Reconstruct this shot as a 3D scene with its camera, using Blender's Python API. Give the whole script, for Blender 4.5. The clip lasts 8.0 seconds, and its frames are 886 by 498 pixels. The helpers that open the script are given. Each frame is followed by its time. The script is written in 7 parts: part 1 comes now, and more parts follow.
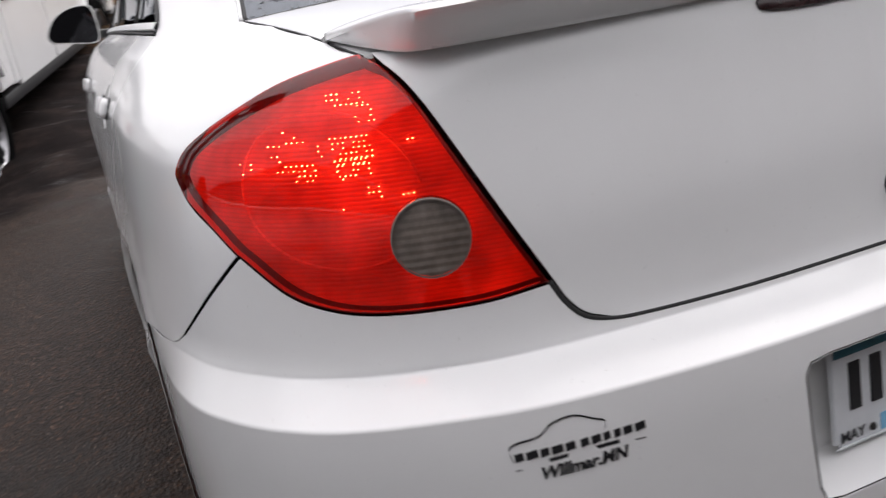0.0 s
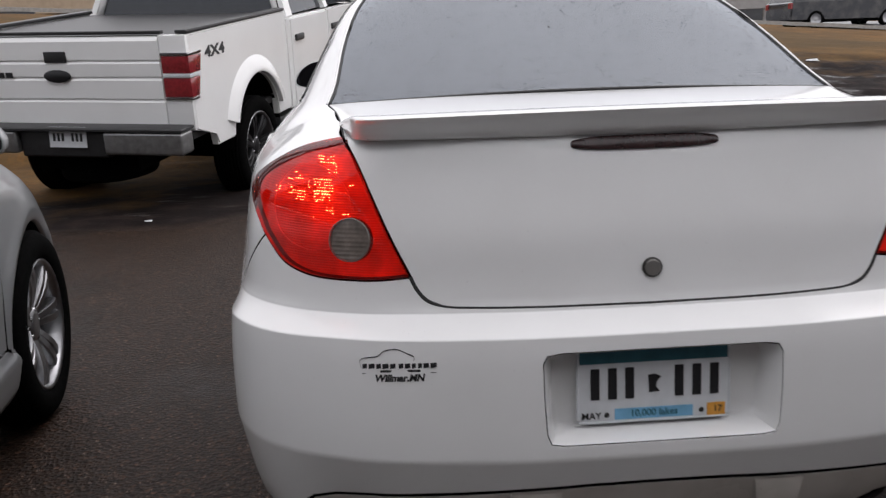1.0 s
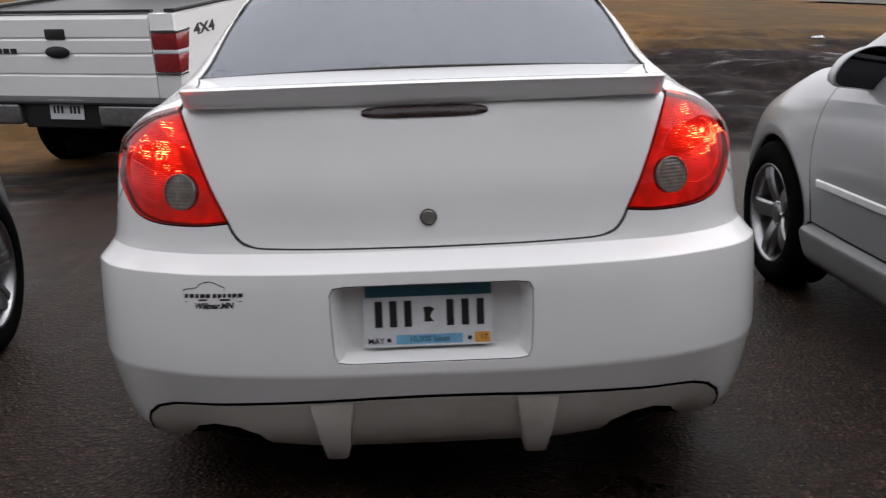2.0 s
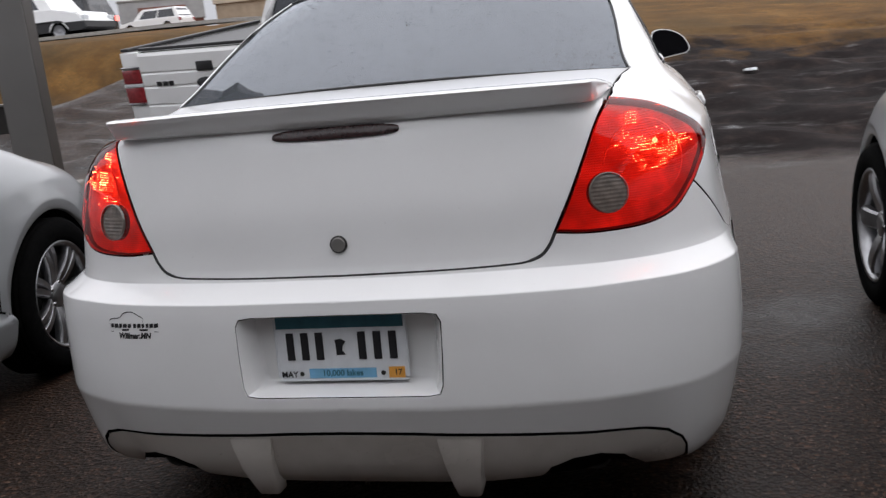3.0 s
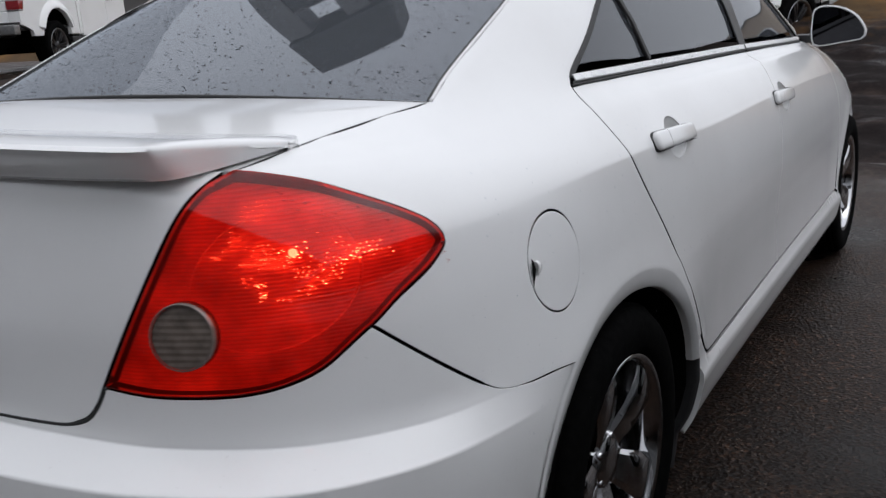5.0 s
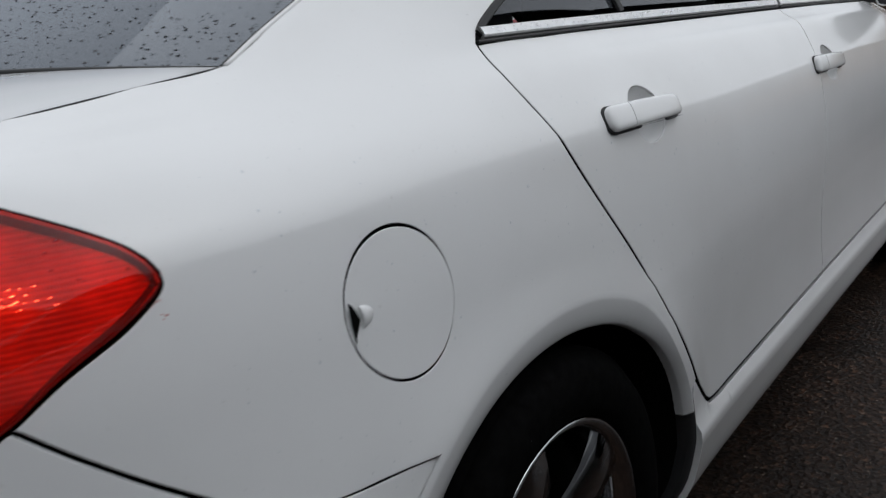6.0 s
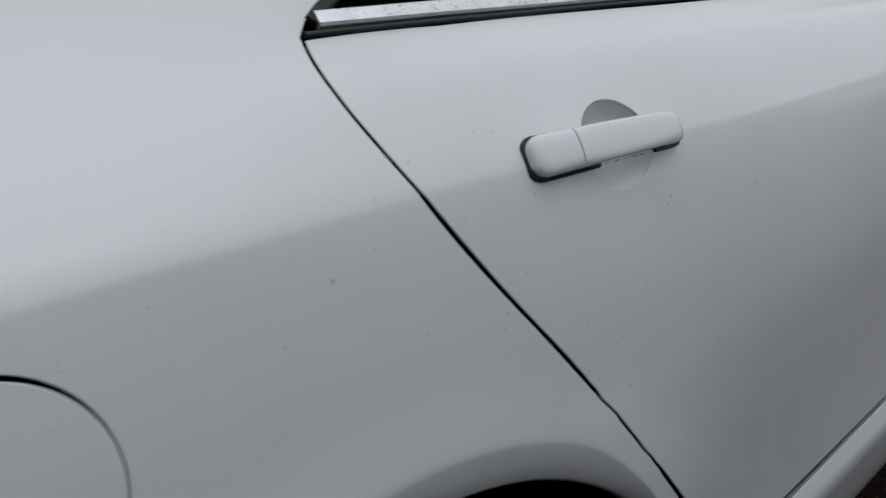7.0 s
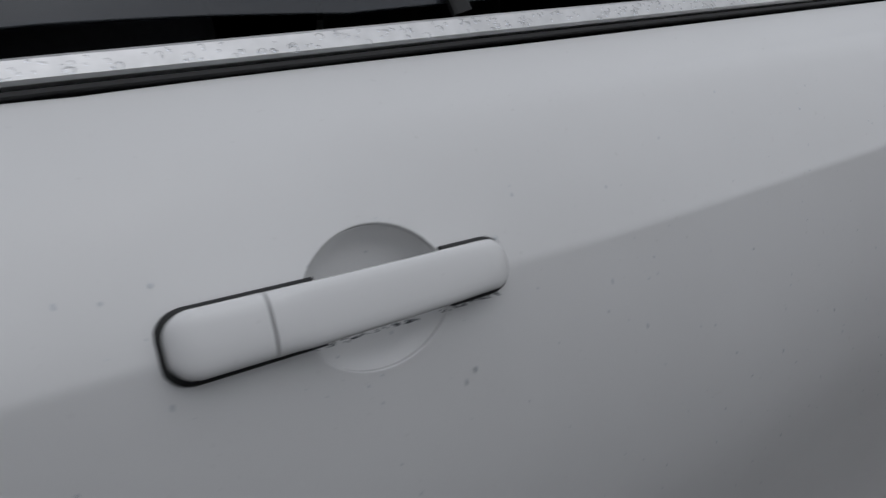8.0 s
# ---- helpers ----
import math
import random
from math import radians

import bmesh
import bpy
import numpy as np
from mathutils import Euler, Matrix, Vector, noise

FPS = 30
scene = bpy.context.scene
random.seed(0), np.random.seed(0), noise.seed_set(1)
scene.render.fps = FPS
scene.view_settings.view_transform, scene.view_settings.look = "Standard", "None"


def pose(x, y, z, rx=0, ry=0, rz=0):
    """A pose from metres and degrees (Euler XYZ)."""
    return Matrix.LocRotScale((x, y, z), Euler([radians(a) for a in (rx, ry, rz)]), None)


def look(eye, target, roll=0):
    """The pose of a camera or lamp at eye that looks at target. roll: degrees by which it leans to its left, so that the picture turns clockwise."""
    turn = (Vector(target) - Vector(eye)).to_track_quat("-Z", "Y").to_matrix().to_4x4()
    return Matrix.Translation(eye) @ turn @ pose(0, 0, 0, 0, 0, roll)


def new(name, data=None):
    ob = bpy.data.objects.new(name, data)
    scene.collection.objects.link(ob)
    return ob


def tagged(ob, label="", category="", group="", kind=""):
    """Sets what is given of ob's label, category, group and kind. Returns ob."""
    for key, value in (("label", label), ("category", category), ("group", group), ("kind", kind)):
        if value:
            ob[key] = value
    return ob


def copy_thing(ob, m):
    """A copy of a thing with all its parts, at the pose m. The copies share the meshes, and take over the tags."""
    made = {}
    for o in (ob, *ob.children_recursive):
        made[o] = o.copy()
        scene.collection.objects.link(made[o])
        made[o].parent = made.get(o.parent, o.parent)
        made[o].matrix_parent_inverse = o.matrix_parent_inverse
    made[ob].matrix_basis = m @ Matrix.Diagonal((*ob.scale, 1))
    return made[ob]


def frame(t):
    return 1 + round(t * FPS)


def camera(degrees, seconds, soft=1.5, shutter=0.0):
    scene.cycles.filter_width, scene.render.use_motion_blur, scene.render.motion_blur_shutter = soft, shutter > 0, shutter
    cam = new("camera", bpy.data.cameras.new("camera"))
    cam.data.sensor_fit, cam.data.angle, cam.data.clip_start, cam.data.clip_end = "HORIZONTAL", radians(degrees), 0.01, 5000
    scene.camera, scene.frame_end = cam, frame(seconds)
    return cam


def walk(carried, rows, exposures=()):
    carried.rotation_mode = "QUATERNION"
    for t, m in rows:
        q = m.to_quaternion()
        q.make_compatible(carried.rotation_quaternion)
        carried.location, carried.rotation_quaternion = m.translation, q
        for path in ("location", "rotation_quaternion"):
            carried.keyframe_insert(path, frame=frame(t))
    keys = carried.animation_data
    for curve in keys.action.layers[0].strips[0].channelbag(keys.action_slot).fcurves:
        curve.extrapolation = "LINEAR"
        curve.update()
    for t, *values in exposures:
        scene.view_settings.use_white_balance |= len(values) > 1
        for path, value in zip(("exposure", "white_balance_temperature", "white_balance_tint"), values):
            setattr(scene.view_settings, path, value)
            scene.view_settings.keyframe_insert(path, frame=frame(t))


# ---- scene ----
cam = camera(52.95, 8.0, soft=1.3, shutter=0.25)
# seconds, eye, yaw to the left, pitch, roll
PATH = [
    (0.0, -0.884, -0.671, 1.117, -20.05, -18.53, -9.12),
    (0.5, -0.703, -1.097, 1.138, -9.19, -15.90, -1.70),
    (1.0, -0.517, -1.534, 1.206, -3.86, -13.24, -1.90),
    (1.5, -0.289, -1.803, 1.219, -1.05, -14.55, -3.58),
    (2.0, -0.006, -1.903, 1.211, -1.06, -14.66, -1.90),
    (2.2, 0.121, -1.914, 1.203, 0.07, -14.53, -3.14),
    (3.3, 0.808, -1.554, 1.169, 16.96, -12.63, -5.51),
    (3.5, 0.899, -1.447, 1.180, 18.51, -12.32, -5.26),
    (3.7, 1.005, -1.332, 1.182, 20.22, -11.60, -4.67),
    (4.0, 1.197, -1.204, 1.202, 23.96, -10.18, -4.08),
    (4.2, 1.268, -1.081, 1.214, 25.92, -9.92, -3.42),
    (5.3, 1.454, -0.357, 1.184, 34.68, -15.75, -5.35),
    (5.5, 1.458, -0.265, 1.141, 35.41, -14.96, -6.75),
    (6.0, 1.424, 0.046, 1.094, 37.91, -14.95, -5.93),
    (6.5, 1.371, 0.338, 1.081, 41.17, -15.35, -4.56),
    (7.0, 1.362, 0.597, 1.059, 46.91, -15.16, -6.25),
    (7.5, 1.298, 0.838, 1.099, 49.48, -18.09, -5.29),
    (8.0, 1.277, 1.052, 1.140, 52.20, -21.15, -1.54),
]


def aim(x, y, z, yaw, pitch, roll):
    a, b = radians(yaw), radians(pitch)
    ahead = Vector((-math.sin(a) * math.cos(b), math.cos(a) * math.cos(b), math.sin(b)))
    eye = Vector((x, y, z))
    return look(eye, eye + ahead, roll)


walk(cam, [(t, aim(*row)) for t, *row in PATH], [(0.0, 0.06, 6650, 15), (0.6, -0.15, 6600, 15), (1.2, -0.10, 6600, 14), (2.2, -0.07, 6550, 14), (3.4, -0.08, 6450, 13), (4.2, -0.22, 6350, 13), (5.3, -0.58, 6250, 11), (5.6, -0.60, 6250, 10), (6.0, -0.85, 6250, 9), (7.0, -1.08, 6150, 9), (8.0, -1.44, 6250, 11)])

# ---- world and light: a bright overcast sky ----
SUN_EL, SUN_AZ = radians(56), radians(68)
world = bpy.data.worlds.new("world")
scene.world = world
world.use_nodes = True
wt = world.node_tree
wt.nodes.clear()
w_sky = wt.nodes.new("ShaderNodeTexSky")
w_sky.sky_type, w_sky.sun_disc, w_sky.sun_elevation, w_sky.sun_rotation = "NISHITA", False, SUN_EL, SUN_AZ
w_sky.dust_density, w_sky.air_density = 8.0, 1.0
w_hsv = wt.nodes.new("ShaderNodeHueSaturation")
w_hsv.inputs["Saturation"].default_value = 0.10
w_mix = wt.nodes.new("ShaderNodeMix")
w_mix.data_type = "RGBA"
w_mix.inputs["Factor"].default_value = 0.72
w_mix.inputs["B"].default_value = (10.6, 11.0, 11.7, 1)
w_bg = wt.nodes.new("ShaderNodeBackground")
w_bg.inputs["Strength"].default_value = 0.10
w_out = wt.nodes.new("ShaderNodeOutputWorld")
wt.links.new(w_sky.outputs["Color"], w_hsv.inputs["Color"])
wt.links.new(w_hsv.outputs["Color"], w_mix.inputs["A"])
# an overcast sky is brighter overhead than at the horizon
w_co, w_sep, w_map, w_mul = (wt.nodes.new("ShaderNode" + k) for k in ("TexCoord", "SeparateXYZ", "MapRange", "Mix"))
w_map.inputs["To Min"].default_value, w_map.inputs["To Max"].default_value = 0.76, 1.46
w_mul.data_type, w_mul.blend_type = "RGBA", "MULTIPLY"
w_mul.inputs["Factor"].default_value = 1.0
wt.links.new(w_co.outputs["Generated"], w_sep.inputs[0])
wt.links.new(w_sep.outputs["Z"], w_map.inputs["Value"])
wt.links.new(w_mix.outputs["Result"], w_mul.inputs["A"])
wt.links.new(w_map.outputs["Result"], w_mul.inputs["B"])
wt.links.new(w_mul.outputs["Result"], w_bg.inputs["Color"])
wt.links.new(w_bg.outputs["Background"], w_out.inputs["Surface"])
sun = new("sun", bpy.data.lights.new("sun", "SUN"))
sun.data.energy, sun.data.angle, sun.data.color = 1.5, radians(170), (1.0, 0.99, 0.98)
sun.matrix_world = look((math.sin(SUN_AZ) * 20, -math.cos(SUN_AZ) * -20, 20 * math.tan(SUN_EL)), (0, 0, 0))


# ---- materials ----
class Mat:
    """A node material: a principled surface with noise in colour, roughness and relief."""

    def __init__(self, name, color, rough=.5, metal=0.0, **more):
        self.m = bpy.data.materials.new(name)
        self.m.use_nodes = True
        self.nt = self.m.node_tree
        self.b = self.nt.nodes["Principled BSDF"]
        self.set("Base Color", (*color, 1)).set("Roughness", rough).set("Metallic", metal)
        for k, v in more.items():
            self.set(k.replace("_", " "), v)
        self.co = None

    def set(self, key, value):
        self.b.inputs[key].default_value = value
        return self

    def node(self, kind, **inputs):
        n = self.nt.nodes.new("ShaderNode" + kind)
        for k, v in inputs.items():
            n.inputs[k.replace("_", " ")].default_value = v
        return n

    def link(self, a, b):
        self.nt.links.new(a, b)

    def coords(self):
        if self.co is None:
            self.co = self.nt.nodes.new("ShaderNodeTexCoord").outputs["Object"]
        return self.co

    def noise(self, scale, detail=4.0, rough=.55, stretch=None):
        n = self.node("TexNoise", Scale=scale, Detail=detail, Roughness=rough)
        if stretch:
            mp = self.nt.nodes.new("ShaderNodeMapping")
            mp.inputs["Scale"].default_value = stretch
            self.link(self.coords(), mp.inputs["Vector"])
            self.link(mp.outputs["Vector"], n.inputs["Vector"])
        else:
            self.link(self.coords(), n.inputs["Vector"])
        return n.outputs["Fac"]

    def ramp(self, fac, stops):
        r = self.nt.nodes.new("ShaderNodeValToRGB")
        while len(r.color_ramp.elements) < len(stops):
            r.color_ramp.elements.new(.5)
        for e, (p, c) in zip(r.color_ramp.elements, stops):
            e.position = p
            e.color = (*c, 1) if not isinstance(c, (int, float)) else (c, c, c, 1)
        self.link(fac, r.inputs["Fac"])
        return r.outputs["Color"]

    def mixc(self, fac, a, b, mode="MIX"):
        n = self.nt.nodes.new("ShaderNodeMix")
        n.data_type, n.blend_type = "RGBA", mode
        for sock, v in (("Factor", fac), ("A", a), ("B", b)):
            if isinstance(v, bpy.types.NodeSocket):
                self.link(v, n.inputs[sock])
            elif sock == "Factor":
                n.inputs["Factor"].default_value = v
            else:
                n.inputs[sock].default_value = (*v, 1)
        return n.outputs["Result"]

    def color(self, sock):
        self.link(sock, self.b.inputs["Base Color"])
        return self

    def rough(self, sock):
        self.link(sock, self.b.inputs["Roughness"])
        return self

    def bump(self, height, strength=.2, distance=.01):
        n = self.node("Bump", Strength=strength, Distance=distance)
        self.link(height, n.inputs["Height"])
        self.link(n.outputs["Normal"], self.b.inputs["Normal"])
        return self


def paint(name, color, dirt=(.30, .28, .25), metal=0.0, amount=.10, rough=.25):
    """Clear-coated car paint with road film and fine dirt."""
    m = Mat(name, color, rough, metal, Coat_Weight=.75, Coat_Roughness=.06, Coat_IOR=1.42, Specular_IOR_Level=.3)
    film = m.ramp(m.noise(2.2, 5), [(.42, 0.0), (.72, amount)])
    spots = m.ramp(m.noise(160, 2), [(.70, 0.0), (.80, amount * 1.6)])
    m.color(m.mixc(spots, m.mixc(film, color, dirt), dirt))
    n = m.nt.nodes.new("ShaderNodeMath")
    n.operation, n.inputs[1].default_value, n.inputs[2].default_value = "MULTIPLY_ADD", .9, .05
    m.link(film, n.inputs[0])
    m.link(n.outputs[0], m.b.inputs["Coat Roughness"])
    m.bump(m.noise(9, 3), .02, .01)
    return m.m


def simple(name, color, rough=.5, metal=0.0, vary=.15, scale=30, bump=.15, **more):
    m = Mat(name, color, rough, metal, **more)
    dark = tuple(c * (1 - vary) for c in color)
    light = tuple(min(1, c * (1 + vary)) for c in color)
    f = m.noise(scale, 5)
    m.color(m.ramp(f, [(.3, dark), (.7, light)]))
    if bump:
        m.bump(f, bump, .004)
    return m.m


def glass(name, tint, rough=.02, ior=1.5, gloss=(.95, .97, 1), film=0.0):
    """Tinted pane: see-through, with a mirror-like face that grows at a slant."""
    m = bpy.data.materials.new(name)
    m.use_nodes = True
    nt = m.node_tree
    nt.nodes.remove(nt.nodes["Principled BSDF"])
    t, g, f, x = (nt.nodes.new("ShaderNode" + k) for k in ("BsdfTransparent", "BsdfGlossy", "Fresnel", "MixShader"))
    t.inputs["Color"].default_value = (*tint, 1)
    g.inputs["Roughness"].default_value, g.inputs["Color"].default_value = rough, (*gloss, 1)
    f.inputs["IOR"].default_value = ior
    nt.links.new(f.outputs[0], x.inputs[0])
    nt.links.new(t.outputs[0], x.inputs[1])
    nt.links.new(g.outputs[0], x.inputs[2])
    out = x
    if film:  # a thin film of rain and road haze
        d, y = nt.nodes.new("ShaderNodeBsdfDiffuse"), nt.nodes.new("ShaderNodeMixShader")
        d.inputs["Color"].default_value = (.50, .54, .60, 1)
        y.inputs[0].default_value = film
        nt.links.new(x.outputs[0], y.inputs[1])
        nt.links.new(d.outputs[0], y.inputs[2])
        out = y
    nt.links.new(out.outputs[0], nt.nodes["Material Output"].inputs["Surface"])
    return m


WHITE = paint("white_paint", (.80, .80, .795))
# valance paint: road dirt, plus underside shade put into the darker base
LOW_WHITE = paint("dirty_shaded_white_paint", (.56, .53, .49), (.20, .165, .13), amount=.6)
SILVER = paint("silver_paint", (.29, .30, .31), metal=.45, amount=.2, rough=.35)
TRUCK_WHITE = paint("truck_white_paint", (.90, .90, .89), amount=.06)
DARK_PAINT = paint("dark_blue_paint", (.02, .022, .028), amount=.25)
BLACK = simple("black_plastic", (.022, .022, .023), .45)
GASKET = simple("black_rubber", (.012, .012, .012), .6, bump=.05)
# dark grey in place of the shade on the sill's painted rear end
SILL_SHADE = simple("shaded_sill_grey", (.022, .022, .023), .5, vary=.15, scale=20, bump=.1)
SHELL = simple("black_underside_and_joint_shade", (.004, .004, .004), .95, bump=0, Specular_IOR_Level=.05)
TYRE = simple("tyre_rubber", (.004, .004, .004), .9, vary=.35, scale=60, bump=.3, Specular_IOR_Level=.02)
CHROME = simple("chrome", (.55, .55, .56), .09, 1.0, vary=.04, bump=.02)
ALLOY = simple("alloy_silver", (.36, .36, .37), .32, 1.0, vary=.10, scale=40, bump=.05)
STRIP = simple("bright_window_strip", (.80, .80, .80), .38, .55, vary=.08, scale=60, bump=.08)
INTERIOR = simple("charcoal_fabric", (.035, .035, .038), .9, scale=200)
REAR_GLASS = glass("tinted_rear_glass", (.13, .14, .15), .02, 2.0, (.90, .94, 1), .10)
SIDE_GLASS = glass("tinted_side_glass", (.10, .10, .105), .015, 1.55, (.95, .97, 1), .07)
CLEAR = glass("clear_glass", (.75, .77, .77), .02, 1.45)


def lens_red():
    m = bpy.data.materials.new("red_lens")
    m.use_nodes = True
    nt = m.node_tree
    nt.nodes.remove(nt.nodes["Principled BSDF"])
    t, g, f, x = (nt.nodes.new("ShaderNode" + k) for k in ("BsdfTransparent", "BsdfGlossy", "Fresnel", "MixShader"))
    t.inputs["Color"].default_value = (.92, .075, .045, 1)
    g.inputs["Roughness"].default_value = .04
    f.inputs["IOR"].default_value = 1.45
    nt.links.new(f.outputs[0], x.inputs[0])
    nt.links.new(t.outputs[0], x.inputs[1])
    nt.links.new(g.outputs[0], x.inputs[2])
    nt.links.new(x.outputs[0], nt.nodes["Material Output"].inputs["Surface"])
    return m


def lamp_bowl():
    """The faceted bowl behind the lens; its own mottled glow stands for the bulb's light."""
    m = Mat("glowing_reflector", (.85, .30, .25), .3, .3)
    mp = m.nt.nodes.new("ShaderNodeMapping")
    mp.inputs["Scale"].default_value = (1, 1, 1)
    m.link(m.coords(), mp.inputs["Vector"])
    wv = m.node("TexWave", Scale=62.0, Distortion=.9, Detail=1.0)
    wv.wave_type, wv.bands_direction = "BANDS", "Z"
    m.link(mp.outputs["Vector"], wv.inputs["Vector"])
    m.bump(wv.outputs["Fac"], .25, .003)
    m.color(m.mixc(1.0, m.ramp(m.noise(14, 3), [(.3, (.40, .09, .07)), (.7, (.75, .28, .22))]), m.ramp(wv.outputs["Fac"], [(.0, .88), (.5, 1.0)]), "MULTIPLY"))
    m.set("Emission Color", (1.0, .16, .08, 1))
    m.link(m.mixc(1.0, m.ramp(m.noise(11, 4, .6), [(.34, .14), (.5, .32), (.66, .54)]), m.ramp(wv.outputs["Fac"], [(.0, .82), (.6, 1.0)]), "MULTIPLY"), m.b.inputs["Emission Strength"])
    return m.m


def glow(name, color, strength):
    m = Mat(name, (.8, .6, .4), .4)
    m.set("Emission Color", (*color, 1)).set("Emission Strength", strength)
    return m.m


RED_LENS = lens_red()
BOWL = lamp_bowl()
# emission of the quads that imitate glints in the lamp bowl
GLINT_GLOW = glow("glint_glow", (1.0, .84, .46), 45.0)
BULB = glow("bulb", (1.0, .8, .55), 14.0)
DARK_BAND = simple("dark_red_band", (.15, .018, .016), .8, vary=.2, scale=60, bump=0)
BRAKE_DARK = simple("dark_brake_lens", (.028, .010, .010), .25, vary=.3, scale=80, bump=.1)
DARK_RED = simple("dark_red_plastic", (.10, .012, .012), .12, vary=.3, scale=80, bump=.1, Coat_Weight=1.0)
RING_RED = simple("ring_red_plastic", (.42, .07, .055), .3, vary=.2, scale=60, bump=.05)
DULL_RED = simple("dull_red_plastic", (.26, .02, .025), .15, vary=.25, scale=40, bump=.1, Coat_Weight=1.0)
RIBBED = simple("clear_ribbed_lens", (.16, .13, .11), .25, .2, vary=.3, scale=50, bump=.2, Coat_Weight=1.0)
PLATE_WHITE = simple("plate_white", (.66, .68, .70), .35, vary=.06, scale=25, bump=.05)
PLATE_TEAL = simple("plate_teal", (.03, .13, .17), .4, vary=.15, scale=25, bump=.05)
PLATE_BLUE = simple("plate_blue", (.18, .42, .62), .4, vary=.15, scale=25, bump=.05)
INK = simple("black_ink", (.012, .012, .014), .5, bump=0)
ORANGE = simple("orange_sticker", (.65, .30, .05), .5, bump=0)
METAL_GREY = simple("grey_steel", (.22, .21, .20), .35, .5, vary=.2, scale=12, bump=.1)


# ---- the sedan's outer skin: u runs round the plan from the tail's middle, v up the section ----
PLAN = [(0, .114), (.25, .120), (.47, .146), (.583, .178), (.69, .24), (.764, .33), (.808, .44), (.84, .63), (.858, .85),
        (.866, 1.2), (.87, 1.6), (.87, 2.4), (.862, 3.2), (.845, 3.75), (.78, 4.2), (.62, 4.55), (.35, 4.74), (0, 4.8)]


def hermite(xs, ys, q):
    """Monotone cubic through (xs, ys), rows of ys along axis 0."""
    xs, ys, q = np.asarray(xs, float), np.asarray(ys, float), np.asarray(q, float)
    h = np.diff(xs)
    hh = h.reshape((-1,) + (1,) * (ys.ndim - 1))
    d = np.diff(ys, axis=0) / hh
    m = np.zeros_like(ys)
    m[0], m[-1] = d[0], d[-1]
    a, b, w1, w2 = d[:-1], d[1:], 2 * hh[1:] + hh[:-1], hh[1:] + 2 * hh[:-1]
    with np.errstate(divide="ignore", invalid="ignore"):
        m[1:-1] = np.where(a * b > 0, (w1 + w2) / (w1 / a + w2 / b), 0)
    i = np.clip(np.searchsorted(xs, q, side="right") - 1, 0, len(h) - 1)
    t = ((q - xs[i]) / h[i]).reshape(q.shape + (1,) * (ys.ndim - 1))
    k = hh[i]
    return ((1 + 2 * t) * (1 - t) ** 2 * ys[i] + t * (1 - t) ** 2 * k * m[i] + t * t * (3 - 2 * t) * ys[i + 1] + t * t * (t - 1) * k * m[i + 1])


def spline(points, n=12):
    """Points of a smooth open curve (Catmull-Rom) through the given ones."""
    p = np.asarray(points, float)
    if len(p) < 3:
        return p
    e = np.vstack([2 * p[0] - p[1], p, 2 * p[-1] - p[-2]])
    out = []
    for a, b, c, d in zip(e, e[1:], e[2:], e[3:]):
        for t in np.arange(n) / n:
            out.append(.5 * (2 * b + (c - a) * t + (2 * a - 5 * b + 4 * c - d) * t * t + (3 * b - a - 3 * c + d) * t ** 3))
    out.append(p[-1])
    return np.array(out)


plan_fine = spline(PLAN, 40)
plan_s = np.concatenate([[0], np.cumsum(np.hypot(*np.diff(plan_fine, axis=0).T))])
U_END = plan_s[-1]


def plan_at(u):
    p = np.stack([np.interp(u, plan_s, plan_fine[:, k]) for k in (0, 1)], -1)
    e = .03
    a, b = u - e, u + e
    q = np.stack([np.interp(b, plan_s, plan_fine[:, k]) - np.interp(np.abs(a), plan_s, plan_fine[:, k]) * (np.where(a < 0, -1, 1) if k == 0 else 1) for k in (0, 1)], -1)
    q /= np.linalg.norm(q, axis=-1, keepdims=True)
    return p, np.stack([q[..., 1], -q[..., 0]], -1)


def station_u(x=None, y=None):
    if y is None:
        k = np.argmin(np.abs(plan_fine[: len(plan_fine) // 2, 0] - x))
    else:
        k = np.argmin(np.abs(plan_fine[:, 1] - y) + np.where(plan_fine[:, 0] < .3, 5, 0))
    return plan_s[k]


STATIONS = []


def tail(x, rows):
    """A station across the tail: rows of y, z."""
    u = station_u(x=x)
    p, n = plan_at(np.array(u))
    STATIONS.append((u, [((p[1] - y) / max(-n[1], .5), z) for y, z in rows]))


def corner(u, rows):
    """A station at a corner: rows of how far out, z."""
    STATIONS.append((u, rows))


def flank(y, rows):
    """A station on the side: rows of x, z."""
    u = station_u(y=y)
    p, n = plan_at(np.array(u))
    STATIONS.append((u, [((x - p[0]) / max(n[0], .5), z) for x, z in rows]))


# rows: 0 hem, 1, 2 valance, 3 bumper face, 4 face top, 5 shelf edge, 6 shelf inner edge, 7 lid foot, 8, 9, 10, 11, 12, 13 belt or lid edge, 14..17 pillar
tail(0, [(.105, .185), (.056, .25), (.0, .421), (.006, .50), (.016, .61), (.023, .658), (.096, .688), (.101, .703), (.107, .76), (.116, .83), (.134, .90), (.158, .97),
         (.180, 1.015), (.205, 1.035), (.26, 1.04), (.3, 1.042), (.35, 1.045), (.4, 1.047)])
tail(.25, [(.11, .185), (.061, .25), (.004, .421), (.010, .50), (.021, .61), (.029, .657), (.102, .688), (.107, .703), (.113, .76), (.122, .83), (.141, .90), (.165, .97),
           (.187, 1.015), (.212, 1.035), (.26, 1.04), (.3, 1.042), (.35, 1.045), (.4, 1.047)])
